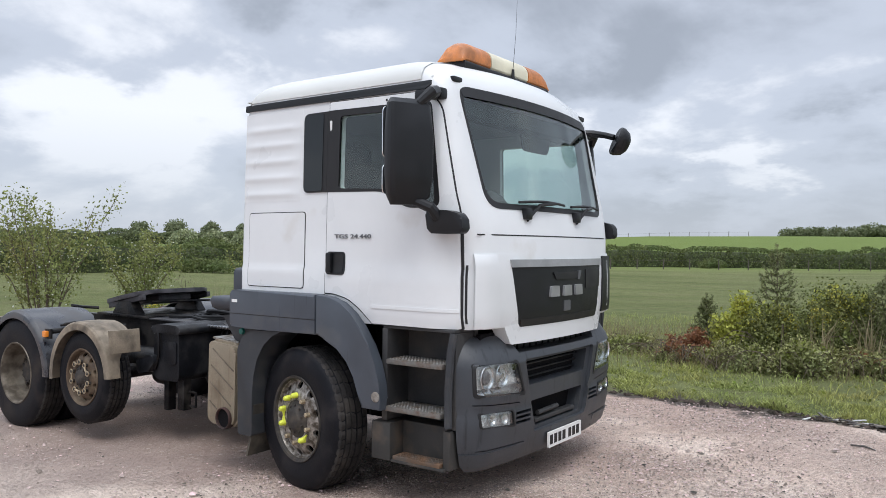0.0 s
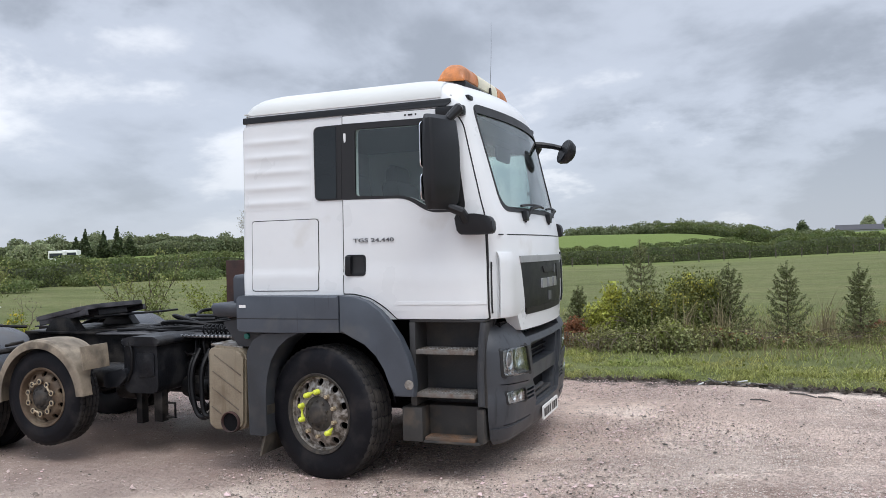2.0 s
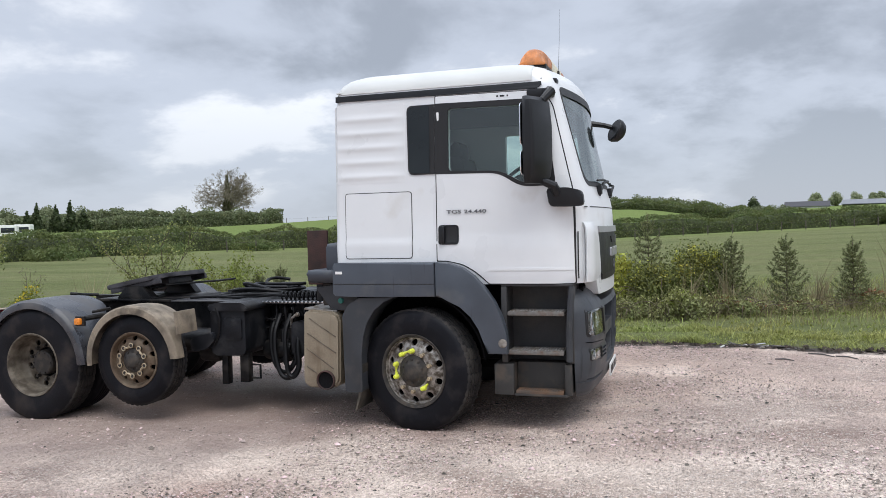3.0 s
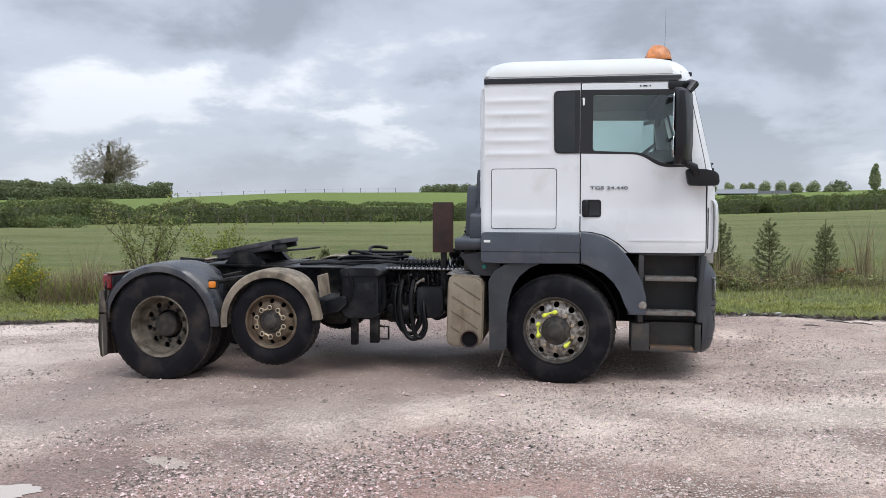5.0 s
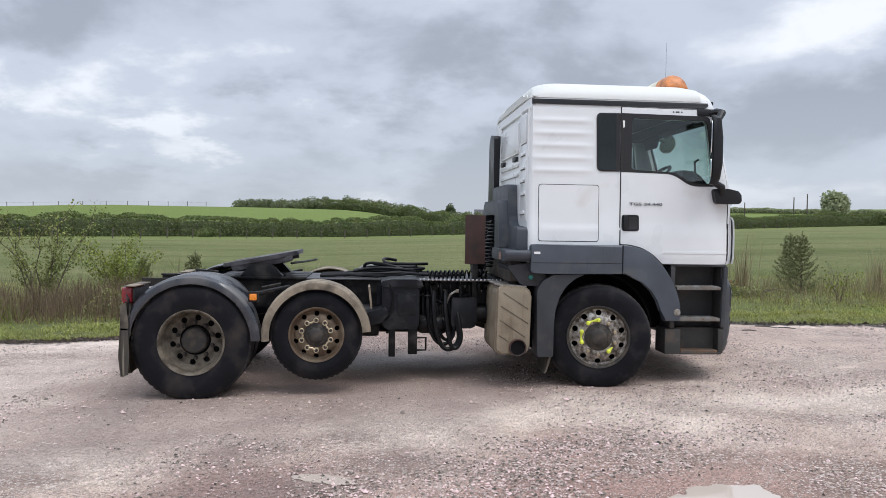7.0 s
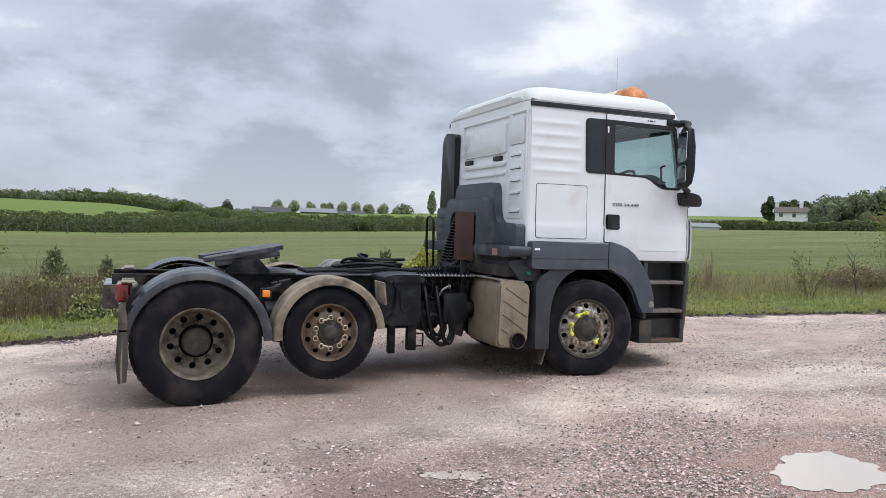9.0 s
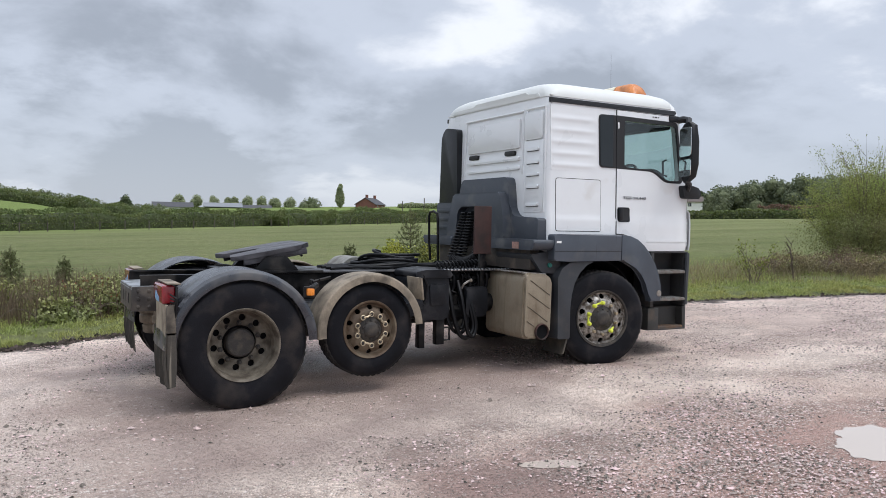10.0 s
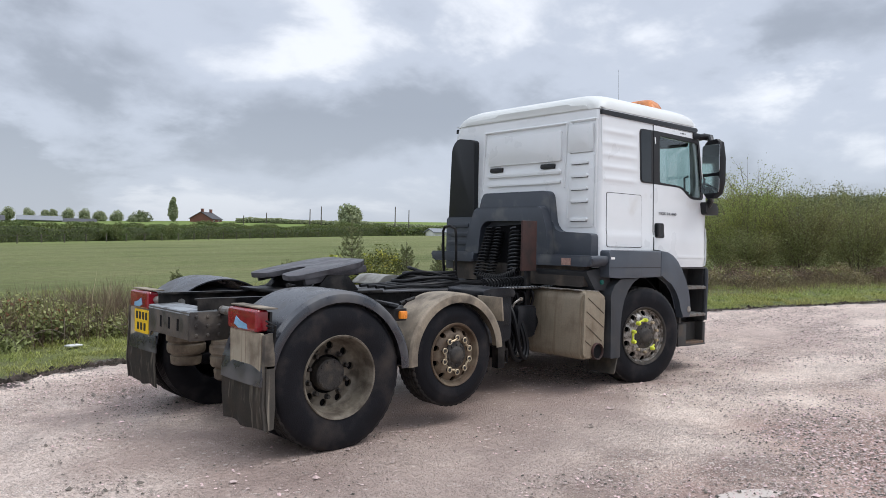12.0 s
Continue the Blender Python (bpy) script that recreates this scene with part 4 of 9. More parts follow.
# front: dark grille panel with a raised emblem of plain bars, white lower lip
GRILLE = rounded([(-0.705, 1.632), (0.705, 1.632), (0.60, 1.185), (-0.60, 1.185)], 0.02)
grille = part("grille_panel", screen_sheet(GRILLE, 0.006, 0.02), M_BLACKPL, truck, "black trapezoid grille panel")
part("grille_top_bar", screen_sheet([(-0.70, 1.585), (0.70, 1.585), (0.71, 1.636), (-0.71, 1.636)], 0.02, 0.03), M_EMBLEM, grille, "grey metallic top bar")
part("grille_inset", screen_sheet(rounded([(0.335, 1.558), (0.665, 1.558), (0.650, 1.415), (0.335, 1.415)], 0.01), 0.012, 0.01), M_BLACK, grille)
part("grille_lower_gap", screen_sheet([(-0.585, 1.19), (0.585, 1.19), (0.60, 1.235), (-0.60, 1.235)], 0.010, 0.01), M_BLACK, grille)
for y0 in (-0.270, -0.080, 0.110):
    part("emblem_bar", screen_sheet(rounded([(y0 + 0.01, 1.372), (y0 + 0.140, 1.372), (y0 + 0.130, 1.448), (y0 + 0.02, 1.448)], 0.008), 0.022, 0.02), M_EMBLEM, grille, "plain silver emblem bar")
part("grille_handle", screen_sheet(rounded([(-0.21, 1.545), (0.21, 1.545), (0.17, 1.492), (-0.17, 1.492)], 0.012), 0.014, 0.012), M_BLACK, grille, "black bonnet handle recess")
part("handle_edge", screen_sheet([(0.185, 1.550), (0.235, 1.550), (0.205, 1.486), (0.170, 1.486)], 0.017, 0.012), M_TEXTGREY, grille)
part("emblem_badge", screen_sheet(rounded([(-0.048, 1.262), (0.052, 1.262), (0.052, 1.338), (-0.048, 1.338)], 0.01), 0.012, 0.010), M_TEXTGREY, grille, "small grey square badge")
part("front_lip", screen_sheet(rounded([(-0.76, 1.205), (0.76, 1.205), (0.685, 1.074), (-0.685, 1.074)], [0.0, 0.0, 0.02, 0.02]), 0.003, 0.10), M_WHITE, truck, "white lower front lip")
for s in (-1, 1):
    # swept corner panel with its shut line and air deflector
    rows = [(z, *cab_at(z)) for z in np.linspace(1.195, 1.675, 9)]
    cb = bmesh.new()
    rng_i = [i for i, (x, y) in enumerate(plan(rows[0][1:])) if y * s > 0.60 and x > 1.34]
    grid = []
    for j, (z, *row) in enumerate(rows):
        o1, o0 = plan(row, -0.013 if 0 < j < 8 else -0.006), plan(row, 0.0)
        o1 = [(x + (px - x) * k, y + (py - y) * k) for (x, y), (px, py), k in ((q, p, smoothstep(0.60, 0.86, abs(p[1]))) for p, q in zip(o1, o0))]
        grid.append([(cb.verts.new((*o1[i], z)), cb.verts.new((*o0[i], z))) for i in rng_i])
    for a, b in zip(grid, grid[1:]):
        for k in range(len(rng_i) - 1):
            cb.faces.new((a[k][0], a[k + 1][0], b[k + 1][0], b[k][0]))
            cb.faces.new((a[k][1], b[k][1], b[k + 1][1], a[k + 1][1]))
        for k in (0, -1):
            cb.faces.new((a[k][0], b[k][0], b[k][1], a[k][1]))
    for row in (grid[0], grid[-1]):
        for k in range(len(rng_i) - 1):
            cb.faces.new((row[k][0], row[k][1], row[k + 1][1], row[k + 1][0]))
    part("corner_panel", cb, M_WHITE, truck, "white corner panel beside the grille")
    gp = side_panel([(1.3355, 1.93), (1.3435, 1.93), (1.3445, 1.20), (1.3355, 1.20)], 0.010, 0.02, s, rows=10)
    part("hinge_gap", gp, M_BLACK, truck)
    # moulded air deflector wrapped round the corner, standing off a little towards the door
    df, rings = bmesh.new(), []
    lead = 0.80 if s < 0 else 0.90
    for z, *row in [(z, *cab_at(z)) for z in np.linspace(1.200, 1.668, 13)]:
        near, wide = plan(row, 0.0), plan(row, -0.05)
        at = [k for k, (x, y) in enumerate(near) if y * s > lead and x > 1.372] if not rings else at
        off = [(0.017 + 0.020 * smoothstep(lead + 0.02, lead + 0.20, abs(near[k][1]))) * (1 - 0.55 * smoothstep(1.620, 1.668, z)) for k in at]
        outer = [Vector((*near[k], z)).lerp(Vector((*wide[k], z)), o / 0.05) for k, o in zip(at, off)]
        under = [Vector((*near[k], z)).lerp(Vector((*wide[k], z)), (o - 0.011) / 0.05) for k, o in zip(at, off)]
        rings.append([df.verts.new(v) for v in outer + under[::-1]])
    for a, b in zip(rings, rings[1:]):
        for k in range(len(a)):
            df.faces.new((a[k], a[(k + 1) % len(a)], b[(k + 1) % len(b)], b[k]))
    half = len(at)
    for ring in (rings[0], rings[-1]):
        for k in range(half - 1):
            df.faces.new((ring[k], ring[k + 1], ring[2 * half - 2 - k], ring[2 * half - 1 - k]))
    bmesh.ops.recalc_face_normals(df, faces=df.faces[:])
    part("air_deflector", df, M_WHITE, truck, "white corner air deflector beside the grille")
    # black strip stands in for the shade behind the deflector's rear edge
    gp = side_panel([(1.354, 1.60), (1.362, 1.60), (1.362, 1.23), (1.354, 1.23)], 0.006, 0.02, s, rows=6)
    part("deflector_gap", gp, M_BLACK, truck)
    # black sheet added for the dark gap inside the far deflector
    if s > 0:
        part("deflector_duct", screen_sheet(rounded([(0.745, 1.655), (0.985, 1.655), (0.985, 1.21), (0.725, 1.21)], 0.01), 0.019, 0.03), M_BLACKPL, truck, "black sheet filling the gap behind the air deflector")

# wipers
for y0, y1 in ((-0.50, 0.02), (0.22, 0.72)):
    wb = bmesh.new()
    pts = [(front_x(y, 2.0) + 0.03, y, 2.025 + 0.012 * math.sin((y - y0) * 6)) for y in np.linspace(y0 - 0.08, y1, 8)]
    tube(wb, pts, 0.010, 6)
    tube(wb, [(front_x(y0, 1.93) + 0.012, y0 + 0.02, 1.90), (front_x(y0, 2.0) + 0.05, y0 + 0.16, 2.01), (front_x(y1, 2.0) + 0.045, (y0 + y1) / 2 + 0.1, 2.03)], 0.012, 6)
    wiper = part("wiper", wb, M_BLACK, truck, "black windscreen wiper")
    kb = bmesh.new()
    box(kb, front_x(y0, 1.93) - 0.01, front_x(y0, 1.93) + 0.035, y0 - 0.02, y0 + 0.06, 1.905, 1.985, 0.012)
    part("wiper_cap", kb, M_BLACKPL, wiper)
for y in (-0.93, 0.93):
    kb = bmesh.new()
    box(kb, front_x(y, 2.82) - 0.06, front_x(y, 2.82) + 0.02, y - 0.05, y + 0.05, 2.79, 2.83, 0.012)
    part("roof_lamp", kb, M_BLACKPL, truck, "small dark roof marker lamp")

# roof beacon bar and aerial
bar = bmesh.new()
prism(bar, rounded([(0.80, 2.965), (1.060, 2.945), (1.07, 3.016), (0.81, 3.03)], 0.02), "y", -0.645, 0.58, 0.01)
beacon = part("beacon_bar", bar, M_BLACKPL, truck, "amber and cream roof beacon bar")


def beacon_lens(y0, y1, name, material, label, taper):
    bm = bmesh.new()
    rings = []
    for i in range(9):
        t = i / 8
        k = 1.0
        if taper:
            e = t if taper > 0 else 1 - t
            k = math.sqrt(max(0.02, 1 - max(0, (e - 0.55) / 0.45) ** 2.4))
        prof = rounded([(0.835, 3.005), (1.065, 2.995), (1.055, 2.995 + 0.11 * k), (0.99, 3.0 + 0.155 * k), (0.90, 3.01 + 0.15 * k), (0.845, 3.005 + 0.08 * k)], 0.05, 3)
        y = y0 + (y1 - y0) * t
        rings.append([bm.verts.new((u, y, v + 0.014)) for u, v in prof])
    n = len(rings[0])
    for a, b in zip(rings, rings[1:]):
        for k in range(n):
            bm.faces.new((a[k], a[(k + 1) % n], b[(k + 1) % n], b[k]))
    bm.faces.new(rings[0][::-1])
    bm.faces.new(rings[-1])
    part(name, bm, material, beacon, label)


beacon_lens(-0.30, -0.665, "amber_beacon", M_AMBER_FADED, "faded amber beacon lens", 1)
beacon_lens(0.265, 0.60, "amber_beacon", M_AMBER_FADED, "faded amber beacon lens", 1)
beacon_lens(-0.285, 0.25, "cream_centre", M_CREAM, "cream centre panel", 0)
ab = bmesh.new()
tube(ab, [(1.07, 0.0, 2.95), (1.07, 0.0, 3.07)], [0.018, 0.010], 8)
tube(ab, [(1.07, 0.0, 3.07), (1.08, 0.02, 3.35), (1.085, 0.03, 3.64)], [0.002, 0.0013, 0.0009], 6)
part("aerial", ab, M_BLACK, truck, "thin black roof aerial")

# mirrors
for s in (-1, 1):
    mb = bmesh.new()
    rings = []
    for z, k, e in ((2.635, 0.45, 0.06), (2.60, 0.85, 0.02), (2.42, 1.0, 0.0), (2.16, 1.0, 0.0), (2.03, 0.85, 0.02), (1.975, 0.45, 0.07)):
        foot = rounded([(1.115, 1.145 + e), (1.115 + 0.085 * k, 1.175 + e), (0.995 + 0.095 * k, 1.475 - e), (0.995, 1.445 - e)], 0.035, 3)
        rings.append([mb.verts.new((x, s * y, z)) for x, y in foot])
    n = len(rings[0])
    for a, b in zip(rings, rings[1:]):
        for k in range(n):
            mb.faces.new((a[k], a[(k + 1) % n], b[(k + 1) % n], b[k]))
    mb.faces.new(rings[0])
    mb.faces.new(rings[-1])
    mirror = part("mirror_housing", mb, M_BLACKPL, truck, "tall black door mirror housing")
    for nm, z0, z1, lab in (("mirror_glass", 2.26, 2.585, "flat mirror glass"), ("wide_mirror_glass", 2.035, 2.225, "wide-angle mirror glass")):
        g1 = bmesh.new()
        prism(g1, rounded([(1.16, z1), (1.44, z1), (1.44, z0), (1.16, z0)], 0.04), "x", -0.010, -0.004)
        for v in g1.verts:
            v.co.x += 1.115 - (v.co.y - 1.145) * 0.40
            v.co.y *= s
        part(nm, g1, M_MIRROR, mirror, lab)
    arm = bmesh.new()
    tube(arm, [(1.12, s * 1.08, 2.69), (1.17, s * 1.14, 2.70), (1.19, s * 1.20, 2.685), (1.13, s * 1.26, 2.61)], [0.035, 0.04, 0.04, 0.03], 10)
    box(arm, 0.98, 1.20, s * 1.085 - 0.03, s * 1.085 + 0.045 * 1, 2.66, 2.735, 0.02)
    part("mirror_top_arm", arm, M_BLACKPL, mirror)
    low = bmesh.new()
    prism(low, rounded([(1.135, 1.945), (1.30, 1.945), (1.415, 1.915), (1.425, 1.80), (1.30, 1.795), (1.16, 1.80)], 0.03), "y", s * 1.11, s * 1.195, 0.02)
    tube(low, [(1.22, s * 1.17, 1.90), (1.20, s * 1.22, 1.96), (1.11, s * 1.26, 2.0)], [0.04, 0.036, 0.03], 10)
    part("mirror_bracket", low, M_BLACKPL, mirror, "black mirror bracket")
# small front mirror on the far corner
fm = bmesh.new()
tube(fm, [(1.18, 0.98, 2.70), (1.26, 1.03, 2.695), (1.38, 1.01, 2.67), (1.46, 1.01, 2.645)], [0.028, 0.030, 0.026, 0.026], 8)
front_mirror = part("front_mirror_arm", fm, M_BLACKPL, truck, "black arm of the front mirror")
fh = bmesh.new()
lathe(fh, [(0, -0.075), (0.05, -0.068), (0.09, -0.04), (0.112, 0.01), (0.112, 0.04), (0.10, 0.052), (0, 0.046)], (0, 0, 0), "x", 20)
bmesh.ops.transform(fh, matrix=Matrix.Translation((1.515, 1.02, 2.60)) @ Matrix.Rotation(radians(28), 4, "Y") @ Matrix.Rotation(radians(215), 4, "Z") @ Matrix.Diagonal((1, 0.85, 1.08, 1)), verts=fh.verts[:])
part("front_mirror", fh, M_BLACKPL, front_mirror, "oval black front mirror")

# cab interior
VISOR = (1.07, 0.38, 2.53)
ib = bmesh.new()
prism(ib, rounded([(0.86, 1.30), (0.86, 1.72), (0.98, 1.93), (1.30, 1.95), (1.36, 1.80), (1.36, 1.30)], 0.05), "y", -1.03, 1.03, 0.02)
part("dashboard", ib, M_INTERIOR, truck, "dark grey dashboard")
ib = bmesh.new()
box(ib, -0.64, 0.86, -1.05, 1.05, 1.255, 1.30)
part("cab_floor", ib, M_INTERIOR, truck)
ib = bmesh.new()
box(ib, -0.64, -0.60, -1.05, 1.05, 1.30, 2.72)
box(ib, -0.60, 1.0, -1.0, 1.0, 2.72, 2.75)
part("cab_lining", ib, M_INTERIOR_L, truck, "grey headlining and rear wall trim")
ib = bmesh.new()
box(ib, 1.0, 1.19, -0.93, 0.93, 2.60, 2.72, 0.03)
part("overhead_shelf", ib, M_INTERIOR, truck)
ib = bmesh.new()
prism(ib, rounded([(VISOR[1] - 0.24, VISOR[2] + 0.10), (VISOR[1] + 0.24, VISOR[2] + 0.10), (VISOR[1] + 0.20, VISOR[2] - 0.055), (VISOR[1] - 0.20, VISOR[2] - 0.055)], 0.04), "x", VISOR[0] - 0.02, VISOR[0], 0.006)
tube(ib, [(VISOR[0] - 0.01, VISOR[1], VISOR[2] + 0.08), (VISOR[0] - 0.01, VISOR[1], 2.70)], 0.012, 6)
part("sun_visor", ib, M_INTERIOR, truck, "dark sun visor folded down")
for y in (-0.55, 0.55):
    sb = bmesh.new()
    box(sb, 0.0, 0.50, y - 0.26, y + 0.26, 1.58, 1.74, 0.06)
    box(sb, 0.05, 0.42, y - 0.2, y + 0.2, 1.30, 1.58, 0.03)
    seat = part("seat", sb, M_SEAT, truck, "dark cloth cab seat")
    bk = bmesh.new()
    prism(bk, rounded([(-0.02, 1.66), (0.14, 1.66), (0.05, 2.36), (-0.12, 2.36)], 0.05), "y", y - 0.25, y + 0.25, 0.05)
    prism(bk, rounded([(-0.115, 2.34), (0.02, 2.34), (0.0, 2.52), (-0.10, 2.52)], 0.04), "y", y - 0.15, y + 0.15, 0.04)
    part("backrest", bk, M_SEAT, seat)
wh = bmesh.new()
ring = [(0.225 * math.cos(a), 0.225 * math.sin(a), 0) for a in np.linspace(0, 2 * math.pi, 33)]
tube(wh, ring, 0.016, 8, False)
for a in (0.5, 2.6, 4.7):
    tube(wh, [(0, 0, -0.03), (0.21 * math.cos(a), 0.21 * math.sin(a), 0)], 0.014, 6)
lathe(wh, [(0, 0.0), (0.07, -0.005), (0.07, -0.04), (0, -0.05)], (0, 0, 0), "z", 16)
tube(wh, [(0, 0, -0.03), (0, 0, -0.35)], 0.03, 8)
bmesh.ops.transform(wh, matrix=Matrix.Translation((0.74, -0.55, 2.06)) @ Matrix.Rotation(radians(-38), 4, "Y"), verts=wh.verts[:])
part("steering_wheel", wh, M_INTERIOR, truck, "black steering wheel")
gb = bmesh.new()
tube(gb, [(1.045, -1.02, 2.24), (1.02, -0.985, 2.22), (1.03, -0.985, 2.07), (1.06, -1.02, 2.05)], 0.012, 8)
part("grab_handle", gb, M_INTERIOR, truck)
ib = bmesh.new()
prism(ib, rounded([(0.90, 1.90), (0.84, 2.06), (0.92, 2.15), (1.10, 2.13), (1.22, 2.0), (1.24, 1.90)], 0.04), "y", -0.86, -0.26, 0.03)
part("instrument_binnacle", ib, M_INTERIOR, truck, "dark instrument binnacle behind the wheel")

# front bumper, hollow, with openings for lamps and intakes
BUMPER = [(0.275, 1.445, 0.085, 1.10, 1.065, 0.26, 0.02), (0.33, 1.485, 0.085, 1.10, 1.095, 0.26, 0.02), (0.50, 1.515, 0.085, 1.10, 1.112, 0.26, 0.02), (0.62, 1.520, 0.085, 1.10, 1.115, 0.26, 0.02),
          (0.66, 1.510, 0.085, 1.10, 1.112, 0.26, 0.02), (0.72, 1.522, 0.085, 1.10, 1.118, 0.26, 0.02), (0.95, 1.525, 0.085, 1.10, 1.118, 0.26, 0.02), (1.02, 1.50, 0.085, 1.10, 1.105, 0.26, 0.02), (1.10, 1.45, 0.085, 1.10, 1.075, 0.26, 0.02), (1.13, 1.42, 0.085, 1.10, 1.05, 0.26, 0.02)]
bf = lambda y, z: cab_at(z, BUMPER)[0] - 0.085 * (y / 1.1) ** 2
bb = bmesh.new()
loft(bb, BUMPER)
bumper = part("bumper", bb, M_BUMPER, truck, "dark grey plastic front bumper")
hollow, up_g, low_g = bmesh.new(), bmesh.new(), bmesh.new()
box(hollow, 1.0, 1.318, -2, 2, 0.0, 1.3)
prism(up_g, rounded([(-0.475, 0.940), (0.475, 0.940), (0.425, 0.772), (-0.425, 0.772)], 0.02), "x", 1.36, 2)
prism(low_g, rounded([(-0.400, 0.660), (0.400, 0.660), (0.335, 0.478), (-0.335, 0.478)], 0.02), "x", 1.36, 2)
lamp_cuts = []
for s in (-1, 1):
    h1, h2 = bmesh.new(), bmesh.new()
    prism(h1, rounded([(s * 0.636, 0.965), (s * 1.030, 0.973), (s * 1.021, 0.768), (s * 0.543, 0.736)], 0.03), "x", 1.30, 2)
    prism(h2, rounded([(s * 0.668, 0.643), (s * 0.990, 0.660), (s * 0.980, 0.567), (s * 0.647, 0.537)], 0.02), "x", 1.30, 2)
    lamp_cuts += [h1, h2]
slots = []
for z in (0.612, 0.580, 0.548):
    sl = bmesh.new()
    for s in (-1, 1):
        box(sl, 1.44, 2, min(s * 0.46, s * 0.635), max(s * 0.46, s * 0.635), z - 0.008, z + 0.012)
    slots.append(sl)
recess = bmesh.new()
prism(recess, rounded([(-0.545, 0.965), (0.545, 0.965), (0.400, 0.452), (-0.400, 0.452)], 0.03), "x", 1.0, 2)
for v in recess.verts:
    v.co.x = (bf(v.co.y, v.co.z) - 0.028) if v.co.x < 1.5 else 2.0
seams = bmesh.new()
for s in (-1, 1):
    prism(seams, [(s * 0.585, 0.685), (s * 1.2, 0.735), (s * 1.2, 0.728), (s * 0.585, 0.678)], "x", 1.40, 2)
    prism(seams, [(s * 0.51, 0.408), (s * 1.2, 0.428), (s * 1.2, 0.421), (s * 0.51, 0.401)], "x", 1.40, 2)
notch = bmesh.new()
prism(notch, [(-0.665, 1.2), (0.665, 1.2), (0.640, 1.118), (0.585, 1.012), (-0.585, 1.012), (-0.640, 1.118)], "x", 1.0, 2)
cut(bumper, [hollow, recess, notch, up_g, low_g, *lamp_cuts, *slots, seams])
for s in (-1, 1):
    pb = bmesh.new()
    loft(pb, [(z, *cab_at(z, BUMPER)) for z in (0.31, 0.40)], -0.006)
    lip = part("bumper_lip", pb, M_BUMPER, bumper)
    cut(lip, [box(bmesh.new(), 1.0, 1.325, -2, 2, 0, 1), box(bmesh.new(), 1.0, 2, -2 if s > 0 else -0.60, 0.60 if s > 0 else 2, 0, 1)])
gb = bmesh.new()
box(gb, 1.34, 1.37, -0.9, 0.9, 0.42, 1.15)
part("bumper_backing", gb, M_LINER, bumper)
for z0, z1 in ((0.800, 0.812), (0.845, 0.857), (0.890, 0.902)):
    gb = bmesh.new()
    box(gb, 1.372, 1.392, -0.47, 0.47, z0, z1, 0.004)
    part("intake_slat", gb, M_BLACKPL, bumper)
gb = bmesh.new()
box(gb, 1.40, 1.46, -0.31, 0.31, 0.490, 0.520, 0.010)
tube(gb, [(1.44, -0.25, 0.55), (1.44, 0.05, 0.555)], 0.018, 8)
part("lower_intake_bar", gb, M_STEPWELL, bumper)
gb = bmesh.new()
box(gb, 1.30, 1.365, -0.70, 0.70, 0.985, 1.150, 0.01)
part("radiator_gap", gb, M_LINER, truck)
for i in range(14):
    gb = bmesh.new()
    y = -0.62 + i * 0.092
    box(gb, 1.366, 1.385, y, y + 0.07, 1.015, 1.075, 0.004)
    part("radiator_fin", gb, M_BLACKPL, truck)
